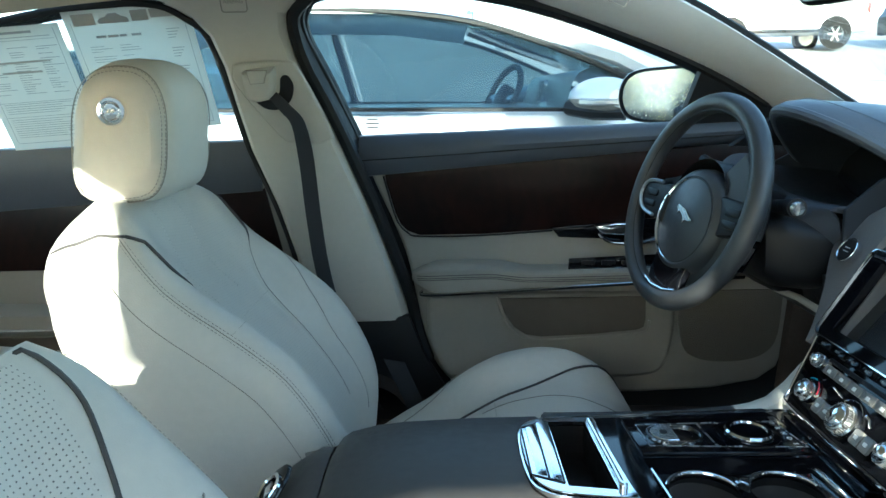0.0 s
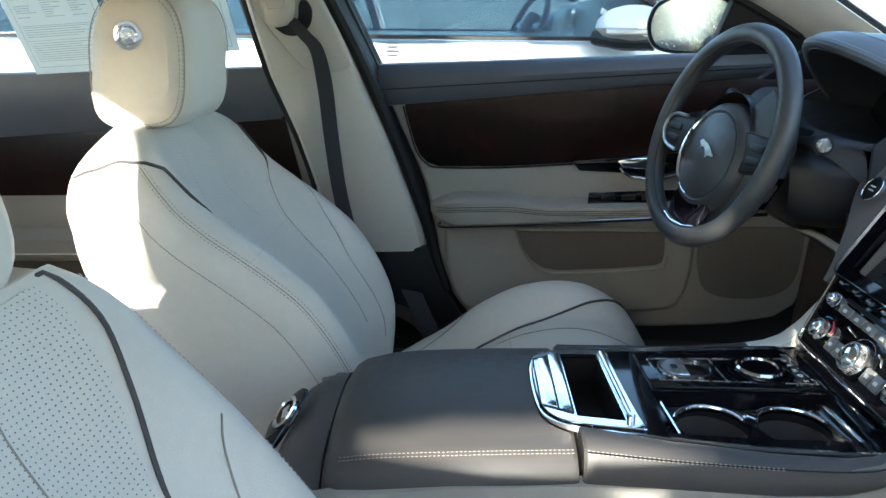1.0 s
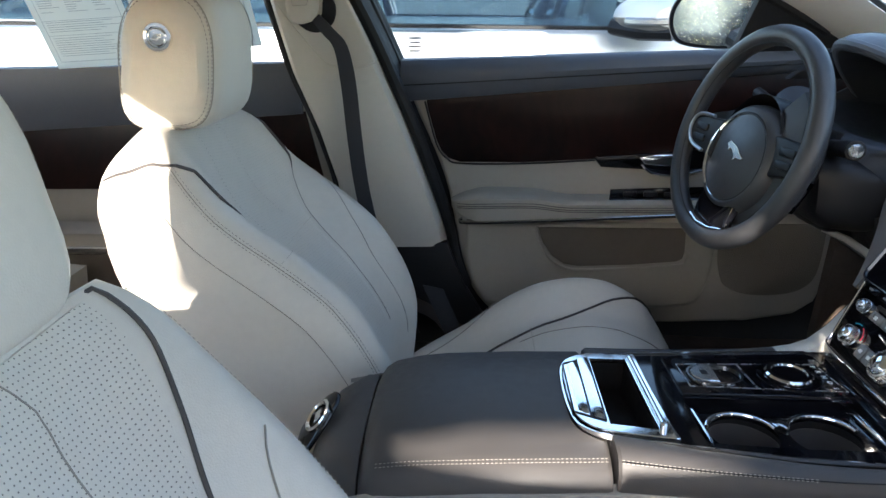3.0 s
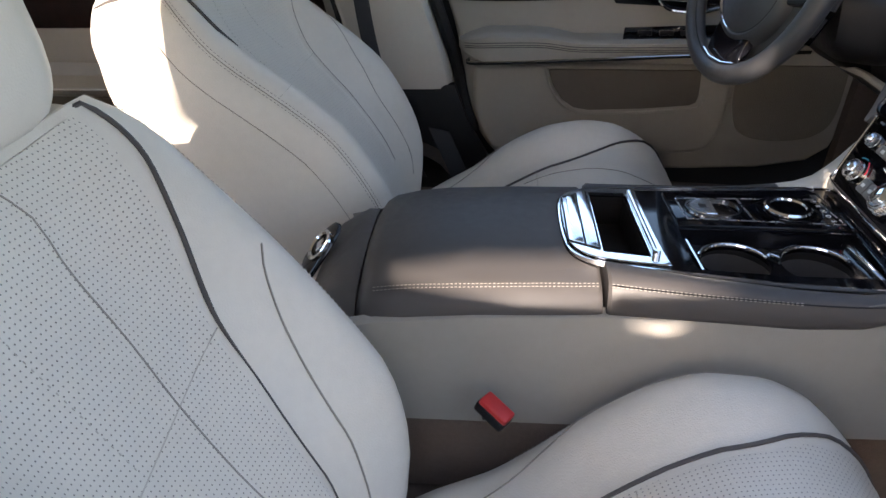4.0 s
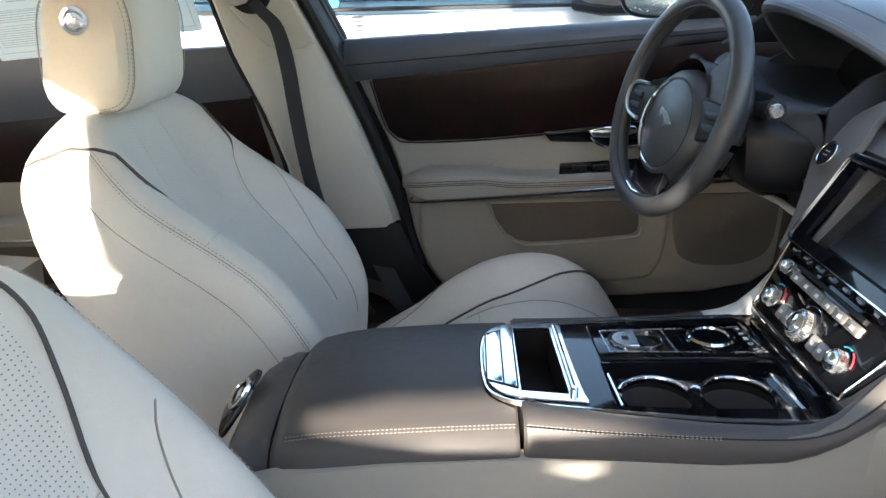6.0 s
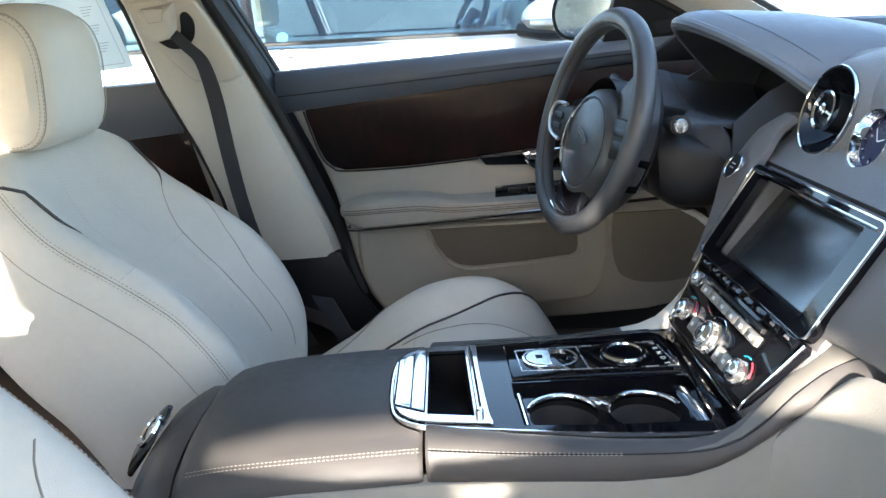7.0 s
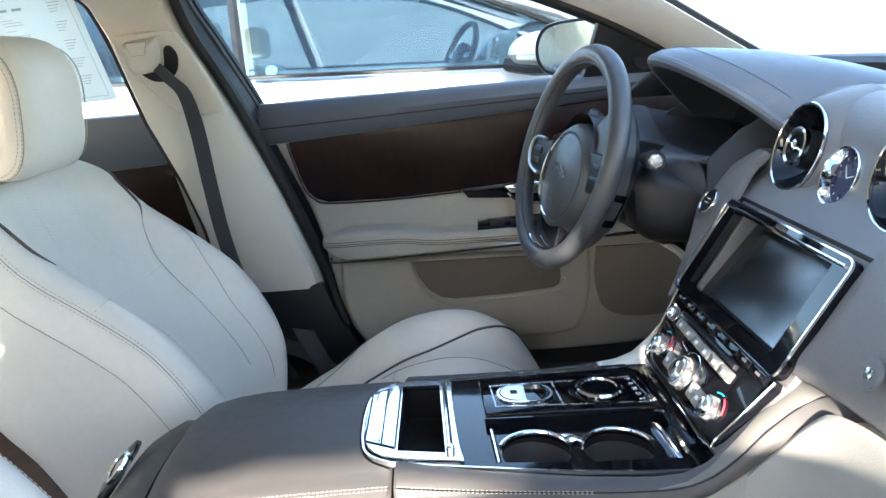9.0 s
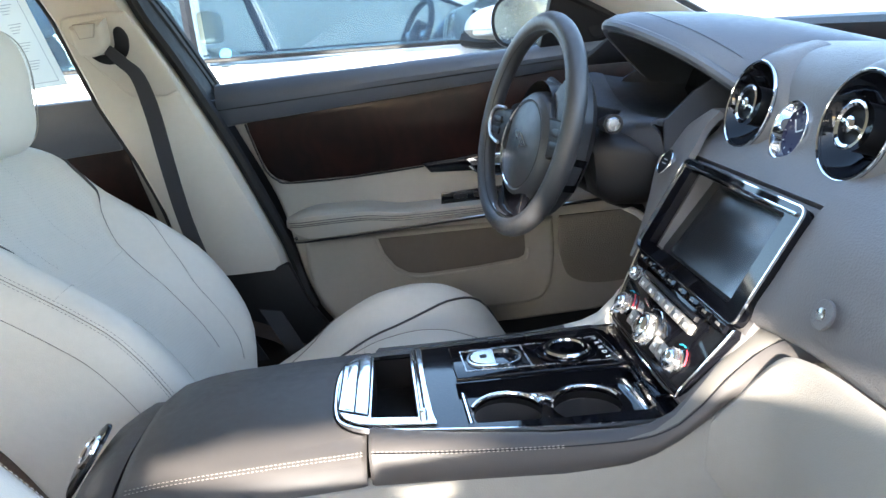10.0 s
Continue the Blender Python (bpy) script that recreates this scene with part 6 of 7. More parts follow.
part("instrument_screen", slab([(-0.175, -0.06), (-0.165, 0.07), (-0.1, 0.115), (0.1, 0.115), (0.165, 0.07), (0.175, -0.06)], 0.01, frame_of((0.775, 0.375, 0.89), (0, -1, 0), (0.35, 0, 0.94)), 0.004, 2), SCREEN, dash, "unlit instrument cluster screen")
bm = bmesh.new()
bm.faces.new([bm.verts.new(p) for p in inner_rows[-1]] + [bm.verts.new((0.80, 0.580, 0.80)), bm.verts.new((0.80, 0.170, 0.80))])
bmesh.ops.solidify(bm, geom=bm.faces[:], thickness=0.006)
part("binnacle_back", bm, LINING, dash, smooth=False)
for yy in (0.232, 0.574):
    part("binnacle_side", slab([(0.612, 0.80), (0.612, 0.882), (0.660, 0.925), (0.700, 0.945), (0.806, 0.955), (0.806, 0.80)], 0.006, frame_of((0, yy, 0), (1, 0, 0), (0, 0, 1)), 0, 1), LINING, dash, smooth=False)
fl = lambda y: 0.884 + 1.6 * max(0.0, y - 0.40) ** 2
ysf = [lerp(0.238, 0.582, k / 14) for k in range(15)]
part("cluster_floor", sheet([curve([(x, y, fl(y) + d) for x, d in ((0.606, -0.002), (0.66, -0.014), (0.72, -0.020), (0.80, -0.022))], 4) for y in ysf], 0.006), LINING, dash)
turn_in = lambda y: 0.052 * max(0.0, (0.31 - y) / 0.072) ** 2
part("cluster_apron", sheet([curve([(x + turn_in(y) * (1 if d < -0.01 else 0.4), y, fl(y) + d) for x, d in ((0.625, -0.170), (0.598, -0.100), (0.566, -0.050), (0.557, -0.022), (0.574, -0.003), (0.600, 0.001), (0.620, -0.004))], 4) for y in ysf], 0.006), NAVY, dash, "charcoal apron under the instruments")

# ---- steering wheel and column ----
sw = thing("steering_wheel", (0.4275, 0.37, 0.876), "black leather steering wheel with round hub and silver trim", "steering wheel")
yaw = radians(12)
WH = frame_of((0.4275, 0.37, 0.876), (math.sin(yaw), -math.cos(yaw), 0), (0.292, 0.06, 0.956))
WR = 0.171
rim = [tuple(WH @ Vector((WR * math.cos(a), WR * math.sin(a) * 1.0, 0))) for a in [math.tau * k / 72 for k in range(72)]]
part("rim", tube(rim, 0.0168, 16, True), RIM, sw, "thick black leather rim")
line = [tuple(WH @ Vector(((WR - 0.0140) * math.cos(a), (WR - 0.0140) * math.sin(a), 0.0095))) for a in [math.tau * k / 72 for k in range(72)]]
part("rim_seam", tube(line, 0.0010, 5, True), BLACK, sw)
HB = WH @ pose(0, -0.032, -0.018)
hub = part("hub", lathe([(0.074, -0.050), (0.083, -0.024), (0.086, -0.006), (0.083, 0.008), (0.076, 0.0165), (0.070, 0.0195), (0.0665, 0.0180), (0.064, 0.0195), (0.0, 0.024)], 40, HB @ Matrix.Diagonal((1.12, 1.10, 1, 1))), RIM, sw, "round padded hub")
part("hub_seam", tube([tuple(HB @ Vector((0.0745 * math.cos(a), 0.0732 * math.sin(a), 0.0181))) for a in [math.tau * k / 48 for k in range(48)]], 0.0013, 5, True), BLACK, hub)
part("hub_crescent", tube([tuple(HB @ Vector((0.0745 * math.cos(radians(a)), 0.0735 * math.sin(radians(a)), 0.0196))) for a in range(112, 258, 6)], lambda t: 0.0052 * math.sin(math.pi * min(0.98, max(0.02, t))) + 0.0006, 6), CHROME, hub, "silver crescent")
part("emblem", slab([(-0.023, 0.007), (-0.018, 0.013), (-0.009, 0.010), (0.001, 0.008), (0.011, 0.002), (0.019, -0.004), (0.028, -0.007), (0.018, -0.010), (0.010, -0.009), (0.003, -0.014), (0.003, -0.007), (-0.006, 0.0), (-0.013, 0.003), (-0.016, -0.003), (-0.018, 0.004)], 0.0020, HB @ pose(0.004, 0.010, 0.0238) @ Matrix.Scale(1.1, 4), 0.0004, 1), KNOBM, hub, "silver emblem")
for sx in (-1, 1):
    dz_ = -0.012 if sx > 0 else 0.0
    sp = part("spoke", slab([(sx * 0.060, 0.026), (sx * 0.158, 0.022), (sx * 0.160, -0.026), (sx * 0.062, -0.044)], 0.016, WH @ pose(0, -0.004, -0.010 + dz_), 0.005, 3), BLACK, sw)
    if sx < 0:
        part("spoke_trim", tube([tuple(WH @ Vector((p[0], p[1], p[2] + dz_))) for p in curve([(sx * 0.088, 0.022, 0.0085), (sx * 0.130, 0.021, 0.0085), (sx * 0.150, 0.010, 0.0080), (sx * 0.152, -0.012, 0.0080), (sx * 0.130, -0.032, 0.0085), (sx * 0.090, -0.040, 0.0085)], 5)], 0.0034, 6), BRUSHED, sp, "silver spoke trim")
    for yy in (0.004, -0.016):
        part("spoke_button", slab([(sx * 0.117 + a, yy + b) for a, b in rounded(0.038, 0.013, 0.004)], 0.004, WH @ pose(0, -0.004, 0.0055 + dz_), 0.0015, 2), BLACK, sp)
part("lower_spoke", slab([(-0.056, -0.098), (-0.060, -0.130), (-0.056, -0.157), (0.052, -0.160), (0.042, -0.134), (0.046, -0.108)], 0.014, WH @ pose(0, 0, -0.016), 0.005, 3), PIANO, sw, "gloss black lower spoke")
part("lower_spoke_trim", tube([tuple(WH @ Vector(p)) for p in ((-0.052, -0.146, 0.006), (-0.02, -0.1535, 0.009), (0.02, -0.1535, 0.009), (0.050, -0.147, 0.006))], 0.0018, 6), CHROME, sw)
for sx in (-1, 1):
    part("shift_paddle", slab([(sx * 0.085, 0.045), (sx * 0.150, 0.030), (sx * 0.150, -0.010), (sx * 0.085, -0.005)], 0.004, WH @ pose(0, 0, -0.030), 0.002, 2), BLACK, sw)
arc_ = [radians(a) for a in range(-78, 62, 7)]
rows = [[tuple(WH @ Vector((r * math.cos(a), -0.012 + r * math.sin(a), z))) for r, z in ((0.082, -0.014), (0.128, -0.022), (0.138, -0.034), (0.136, -0.052), (0.120, -0.068), (0.085, -0.080))] for a in arc_]
cov = part("back_cover", sheet(rows, 0.004), RIM, sw, "charcoal rear cover of the wheel")
pd = [tuple(WH @ Vector((r * math.cos(a), -0.012 + r * math.sin(a), z))) for a, r, z in ((radians(-32), 0.1395, -0.036), (radians(-32), 0.1375, -0.056), (radians(-8), 0.1375, -0.056), (radians(-8), 0.1395, -0.036))]
part("paddle_slot", loft([[Vector(pd[0]).lerp(Vector(pd[3]), k / 4) for k in range(5)], [Vector(pd[1]).lerp(Vector(pd[2]), k / 4) + Vector((0, 0, 0)) for k in range(5)]], closed=False, cap=False), PIANO, cov)
part("back_boss", lathe([(0.074, -0.09), (0.080, -0.05), (0.078, -0.01)], 32, WH), BLACK, sw)

col = thing("steering_column", (0.52, 0.37, 0.83), "black plastic steering column shroud with stalks", "steering column")
CX = WH @ pose(0, 0, -0.07)
rings = []
for s, w, h, dz in ((0.0, 0.068, 0.062, -0.004), (0.06, 0.076, 0.072, -0.014), (0.12, 0.082, 0.082, -0.022), (0.20, 0.086, 0.09, -0.028)):
    rings.append([tuple(CX @ Vector((math.copysign(abs(math.cos(a)) ** 0.7, math.cos(a)) * w, math.copysign(abs(math.sin(a)) ** 0.7, math.sin(a)) * h + dz, -s))) for a in [math.tau * k / 28 for k in range(28)]])
part("shroud", loft(rings), BLACK, col, "black plastic column shroud")
rings = []
for x, y0_, y1_, z0_, z1_ in ((0.512, 0.300, 0.440, 0.790, 0.858), (0.520, 0.272, 0.468, 0.758, 0.868), (0.540, 0.260, 0.480, 0.742, 0.872), (0.580, 0.250, 0.490, 0.738, 0.868), (0.66, 0.245, 0.495, 0.742, 0.855)):
    cy_, cz_ = (y0_ + y1_) / 2, (z0_ + z1_) / 2
    rings.append([(x + 0.10 * (0.80 - cz_ - math.sin(a) * (z1_ - z0_) / 2) * 1.5, cy_ + math.copysign(abs(math.cos(a)) ** 0.55, math.cos(a)) * (y1_ - y0_) / 2, cz_ + math.copysign(abs(math.sin(a)) ** 0.55, math.sin(a)) * (z1_ - z0_) / 2) for a in [math.tau * k / 32 for k in range(32)]])
part("column_cowl", loft(rings), BLACK, col, "smooth black lower cowl of the column")
stk = part("stalk", tube([(0.540, 0.300, 0.878), (0.534, 0.260, 0.882), (0.531, 0.228, 0.887), (0.5285, 0.205, 0.889)], lambda t: lerp(0.010, 0.0145, min(1, t * 1.4)), 16), BLACK, col, "black wiper stalk with silver tip")
part("stalk_tip", lathe([(0.0105, 0), (0.0105, 0.003), (0.009, 0.005), (0.0, 0.0055)], 24, frame_of((0.527, 0.203, 0.889), (1, 0, 0.2), (0, 0, 1))), SATIN, stk, "silver marked stalk end")
part("left_stalk", tube([(0.53, 0.45, 0.90), (0.52, 0.50, 0.915), (0.51, 0.55, 0.93)], 0.010, 10), BLACK, col)

# inside mirror
im = thing("rear_view_mirror", (0.42, 0.0, 1.2), "black framed inside rear-view mirror", "mirror")
MF = frame_of((0.452, -0.066, 1.190), (0.25, -1, 0), (-0.10, 0, 1))
part("mirror_shell", slab(rounded(0.24, 0.075, 0.025), 0.028, MF @ pose(0, 0, -0.028), 0.008, 3), BLACK, im)
part("mirror_glass", slab(rounded(0.228, 0.064, 0.022), 0.002, MF, 0, 1), MIRRORM, im)
part("mirror_stem", tube([(0.475, -0.02, 1.20), (0.49, -0.01, 1.27)], 0.012, 10), BLACK, im)

# ---- outside ----
bm = bmesh.new()


def ground_z(x, y):
    return 0.115 * max(0.0, y - 3.0) - 0.09 * max(0.0, y - 45.0)


xs = [-400, -120, -40, -12, -4, 0, 4, 8, 12, 20, 40, 120, 400]
ys = [-400, -100, -30, -8, -2, 0, 2, 3, 5, 10, 20, 30, 45, 60, 150, 400]
grid = [[bm.verts.new((x, y, ground_z(x, y))) for x in xs] for y in ys]
for a, b in zip(grid, grid[1:]):
    for j in range(len(xs) - 1):
        bm.faces.new((a[j], a[j + 1], b[j + 1], b[j]))
tagged(link("ground", bm, ASPHALT), "pale sunlit concrete of the parking lot", "ground", kind="structure")

# bay out of view, its tone raised so bounced light fills the cabin
bay = thing("road", (0, -4, 0), "worn grey concrete of the unseen bay, lightened to bounce light", "concrete", kind="structure")
part("slab", block(40, 21.6, 0.02, 0, m=pose(0, -9.3, -0.002)), BAY, bay, smooth=False)


def wheel(root, c, r, w=0.2, out=-1):
    t = part("wheel", lathe([(r * 0.62, -w / 2), (r * 0.95, -w / 2), (r, -w * 0.3), (r, w * 0.3), (r * 0.95, w / 2), (r * 0.62, w / 2)], 28, frame_of(c, (1, 0, 0), (0, 0, 1))), TYRE, root)
    part("rim", lathe([(r * 0.64, w * 0.4), (r * 0.60, w * 0.46), (r * 0.56, w * 0.34), (0, w * 0.30)], 28, frame_of(c, (1, 0, 0), (0, 0, 1))), SATIN, t)
    for k in range(6):
        a = math.tau * k / 6
        part("spoke", block(r * 0.5, r * 0.10, 0.03, 0.005, 1, m=frame_of(c, (1, 0, 0), (0, 0, 1)) @ pose(math.cos(a) * r * 0.32, math.sin(a) * r * 0.32, w * 0.38, 0, 0, math.degrees(a))), SATIN, t)
    return t


def sedan(y0, x0):
    """The parked saloon beside the driver's door; y0 is its near flank, x0 the foot of its centre pillar."""
    c = thing("parked_sedan", (x0, y0 + 0.9, 0), "silver saloon car parked alongside with dark tinted windows", "car")
    flank = [(-0.02, 1.002), (0.0, 0.945), (0.03, 0.80), (0.03, 0.60), (0.0, 0.35), (-0.05, 0.25)]
    rings = []
    for x, dz, dy in [(-2.2, 0.02, 0.14), (-1.9, 0.03, 0.04), (-1.0, 0.02, 0.0), (0.0, 0.0, 0.0), (1.0, -0.01, 0.0), (1.4, -0.04, 0.02), (2.1, -0.14, 0.08), (2.45, -0.25, 0.25)]:
        near = [(x0 + x, y0 + dy - o + 0.03, z + dz * (1 if z > 0.5 else 0)) for o, z in flank]
        far = [(x0 + x, y0 + 1.82 - dy + o - 0.03, z + dz * (1 if z > 0.5 else 0)) for o, z in flank]
        rings.append(near + far[::-1])
    part("body", loft(rings), SILVER, c, "silver painted body")
    # roof
    rr = []
    for x, z, hw in [(-1.55, 1.10, 0.50), (-1.2, 1.29, 0.55), (-0.7, 1.42, 0.58), (-0.2, 1.455, 0.59), (0.25, 1.445, 0.59), (0.64, 1.39, 0.57)]:
        m_ = y0 + 0.91
        rr.append([(x0 + x, m_ - hw, z - 0.035), (x0 + x, m_ - hw * 0.9, z - 0.008), (x0 + x, m_, z + 0.01), (x0 + x, m_ + hw * 0.9, z - 0.008), (x0 + x, m_ + hw, z - 0.035)])
    part("roof", sheet(rr, 0.03), SILVER, c)
    # pillars on both flanks
    for side in (0, 1):
        yy = lambda a: y0 + a if side == 0 else y0 + 1.82 - a
        part("front_pillar", tube([(x0 + 1.70, yy(0.07), 0.95), (x0 + 1.22, yy(0.20), 1.205), (x0 + 0.66, yy(0.34), 1.392)], 0.050 if side == 0 else 0.022, 8), SILVER if side == 0 else BLACK, c)
        part("rear_pillar", tube([(x0 - 1.75, yy(0.10), 1.02), (x0 - 1.45, yy(0.25), 1.17), (x0 - 0.9, yy(0.36), 1.335)], 0.06, 8), SILVER, c)
        part("window_trim", tube(curve([(x0 + 1.50, yy(0.05), 0.97), (x0 + 1.12, yy(0.165), 1.165), (x0 + 0.70, yy(0.285), 1.325), (x0 + 0.35, yy(0.325), 1.385), (x0, yy(0.335), 1.405), (x0 - 0.5, yy(0.335), 1.40), (x0 - 1.1, yy(0.31), 1.31), (x0 - 1.55, yy(0.20), 1.10)], 5), 0.012, 6), BLACK, c)
        part("centre_pillar", tube([(x0 - 0.02, yy(0.03), 0.97), (x0 - 0.10, yy(0.33), 1.40)], 0.022, 6, flat=1.2), BLACK, c)
        part("pillar_strip", tube([(x0 + 0.012, yy(0.012), 0.985), (x0 - 0.068, yy(0.32), 1.40)], 0.006, 6), CHROME, c)
        part("belt_strip", tube([(x0 - 1.7, yy(0.015), 1.018), (x0, yy(0.005), 1.006), (x0 + 1.25, yy(0.02), 0.988)], 0.008, 6), BLACK, c)
        win = [(x0 + 0.03, 0.985, 0.025), (x0 + 1.48, 0.965, 0.04), (x0 + 1.12, 1.165, 0.165), (x0 + 0.70, 1.325, 0.285), (x0 + 0.35, 1.385, 0.325), (x0, 1.40, 0.335), (x0 - 0.05, 1.40, 0.335)]
        for nm, pts in (("front_window", win), ("rear_window", [(x0 - 0.01, 0.985, 0.025), (x0 - 0.09, 1.40, 0.335), (x0 - 0.5, 1.395, 0.335), (x0 - 1.1, 1.305, 0.31), (x0 - 1.45, 1.08, 0.17), (x0 - 1.5, 1.0, 0.05)])):
            bm = bmesh.new()
            f = bm.faces.new([bm.verts.new((x, yy(a + 0.012), z)) for x, z, a in pts])
            bmesh.ops.triangulate(bm, faces=[f])
            bmesh.ops.solidify(bm, geom=bm.faces[:], thickness=0.004)
            part(nm, bm, TINT, c, "dark tinted side glass", smooth=False)
        # mirror
        rings = []
        for k in range(9):
            t = k / 8
            r = 0.085 * math.sin(math.pi * (0.10 + 0.82 * t)) ** 0.6
            ctr = Vector((x0 + lerp(1.06, 1.20, t * 0.6), yy(lerp(0.02, -0.20, t)), 1.035))
            rings.append([ctr + Vector((math.cos(a) * r * 1.35, 0, math.sin(a) * r * 0.88)) for a in [math.tau * j / 18 for j in range(18)]])
        mr = part("wing_mirror", loft(rings), SILVER, c, "silver wing mirror with lamp strip")
        part("mirror_underside", loft([[p + Vector((0, -0.003 if side == 0 else 0.003, -0.003)) for p in ring[9:]] + [ring[0] + Vector((0, -0.003 if side == 0 else 0.003, -0.012))] for ring in rings], closed=False, cap=False), BUTTON, mr)
        part("mirror_lamp", tube(curve([(x0 + 1.005, yy(-0.15), 1.022), (x0 + 1.05, yy(-0.185), 1.020), (x0 + 1.13, yy(-0.200), 1.020), (x0 + 1.20, yy(-0.190), 1.022)], 3), 0.012, 6), BRUSHED, mr)
        part("mirror_base", tube([(x0 + 0.98, yy(-0.04), 1.0), (x0 + 1.06, yy(-0.13), 0.985), (x0 + 1.16, yy(-0.18), 0.985)], 0.03, 8), BLACK, mr)
    part("windscreen", sheet([[(x0 + 1.64, y0 + a, 0.955), (x0 + 1.18, y0 + a * 0.8 + 0.18, 1.20), (x0 + 0.62, y0 + a * 0.62 + 0.345, 1.40)] for a in (0.08, 0.91, 1.74)], 0.004), TINT, c)
    part("rear_screen", sheet([[(x0 - 1.9, y0 + a, 1.02), (x0 - 1.55, y0 + a * 0.75 + 0.22, 1.12), (x0 - 1.15, y0 + a * 0.62 + 0.345, 1.28)] for a in (0.12, 0.91, 1.70)], 0.004), TINT, c)
    # inside: seats, dash and wheel
    for yy in (y0 + 0.45, y0 + 1.37):
        st = part("seat", loft([[(x0 + x, yy + a * w, z) for a, z, x in ((-1, 0.55, 0.02 - 0.05), (1, 0.55, -0.03), (1, zt, xt), (-1, zt, xt))] for w, zt, xt in ((0.25, 1.02, -0.18), (0.24, 1.05, -0.24))]), IVORY, c)
        part("seat_headrest", block(0.10, 0.24, 0.17, 0.04, 3, m=pose(x0 - 0.26, yy, 1.16)), IVORY, st)
    part("dash", loft([curve([(x0 + x, y0 + a, z) for x, z in ((1.05, 0.62), (1.0, 0.90), (1.03, 1.10), (1.12, 1.15), (1.30, 1.12), (1.58, 0.95))], 3) for a in (0.15, 1.67)], closed=False, cap=False), BUTTON, c)
    for dy in (-0.05, 0.05):
        dv = part("dash_vent", slab(rounded(0.085, 0.10, 0.02), 0.012, frame_of((x0 + 1.005, y0 + 0.84 + dy, 1.06), (0, -1, 0), (0.2, 0, 1)), 0.003, 2), BLACK, c)
        part("vent_edge", band(rounded(0.090, 0.105, 0.02), rounded(0.078, 0.093, 0.016), 0.014, frame_of((x0 + 1.004, y0 + 0.84 + dy, 1.06), (0, -1, 0), (0.2, 0, 1))), CHROME, dv)
    part("centre_panel", slab(rounded(0.22, 0.26, 0.03), 0.02, frame_of((x0 + 1.0, y0 + 0.84, 0.90), (0, -1, 0), (0.2, 0, 1)), 0.005, 2), SATIN, c)
    V = frame_of((x0 + 0.84, y0 + 1.30, 1.03), (0.32, -0.95, 0), (0.4, 0.13, 0.9))
    part("wheel_hub", lathe([(0.075, -0.03), (0.075, 0.01), (0.05, 0.02), (0, 0.022)], 20, V), BLACK, c)
    for a_ in (0, 180, 270):
        part("wheel_spoke", block(0.11, 0.03, 0.012, 0.003, 1, m=V @ pose(0.115 * math.cos(radians(a_)), 0.115 * math.sin(radians(a_)), 0, 0, 0, a_)), SATIN, c)
    part("steering_wheel", tube([tuple(V @ Vector((0.18 * math.cos(a), 0.18 * math.sin(a), 0))) for a in [math.tau * k / 32 for k in range(32)]], 0.017, 8, True), RIM, c)
    part("floor_pan", block(3.0, 1.6, 0.1, 0.02, 2, m=pose(x0 - 0.2, y0 + 0.91, 0.5)), BLACK, c)
    part("window_sticker", lathe([(0.022, 0), (0.022, 0.001), (0, 0.001)], 20, frame_of((x0 + 0.09, y0 + 0.058, 1.025), (1, 0, 0), (0, 0.5, 1))), BLUEST, c)
    for x in (-1.35, 1.45):
        wheel(c, (x0 + x, y0 + 0.13, 0.33), 0.33)
        wheel(c, (x0 + x, y0 + 1.69, 0.33), 0.33)
    return c


sedan(1.95, -0.50)


def suv(x0, y0, paint, label, long=4.9, tall=1.8, flip=1):
    z0 = ground_z(x0, y0)
    c = thing("parked_suv", (x0, y0, z0), label, "car", "parked cars")
    s = long / 4.9 * flip
    side = [(-2.4, 0.45), (-2.42, 0.95), (-2.30, 1.08), (-2.05, 1.68), (-1.6, 1.79), (0.0, 1.80), (0.45, 1.72), (1.10, 1.15), (2.15, 1.02), (2.42, 0.85), (2.45, 0.45)]
    outline = [(a * s, b * tall / 1.8) for a, b in side]
    m = frame_of((x0, y0 + 0.95, z0), (1, 0, 0), (0, 0, 1))
    part("body", slab(outline, 1.9, m, 0.10, 3), paint, c)
    gls = [[(-1.95, 1.14), (-1.85, 1.60), (-1.15, 1.66), (-1.15, 1.14)], [(-1.05, 1.14), (-1.05, 1.66), (-0.15, 1.67), (-0.15, 1.14)], [(-0.05, 1.14), (-0.05, 1.67), (0.30, 1.62), (0.85, 1.16)]]
    for g in gls:
        part("side_window", slab([(a * s, b * tall / 1.8) for a, b in g], 0.012, m @ pose(0, 0, 1.898), 0.003, 1), FARGLASS, c)
    for x in (-1.45, 1.5):
        part("wheel_arch", lathe([(0.46, 0), (0.46, 0.015), (0, 0.015)], 28, frame_of((x0 + x * s, y0 - 0.948, z0 + 0.42), (1, 0, 0), (0, 0, 1))), BLACK, c)
        wheel(c, (x0 + x * s, y0 - 0.88, z0 + 0.38), 0.38)
        wheel(c, (x0 + x * s, y0 + 0.80, z0 + 0.38), 0.38)
    part("door_line", block(0.012, 0.01, 0.9, 0, m=pose(x0 - 0.1 * s, y0 - 0.951, z0 + 0.75)), BUTTON, c, smooth=False)
    part("sill_strip", block(2.2 * s, 0.02, 0.10, 0.01, 2, m=pose(x0, y0 - 0.955, z0 + 0.48)), BLACK, c)
    part("mirror", block(0.14, 0.20, 0.14, 0.04, 2, m=pose(x0 + 0.75 * s, y0 - 1.05, z0 + 1.16)), paint, c)
    part("tail_lamp", block(0.10, 0.06, 0.34, 0.02, 2, m=pose(x0 - 2.38 * s, y0 - 0.88, z0 + 1.05)), REDL, c)
    return c


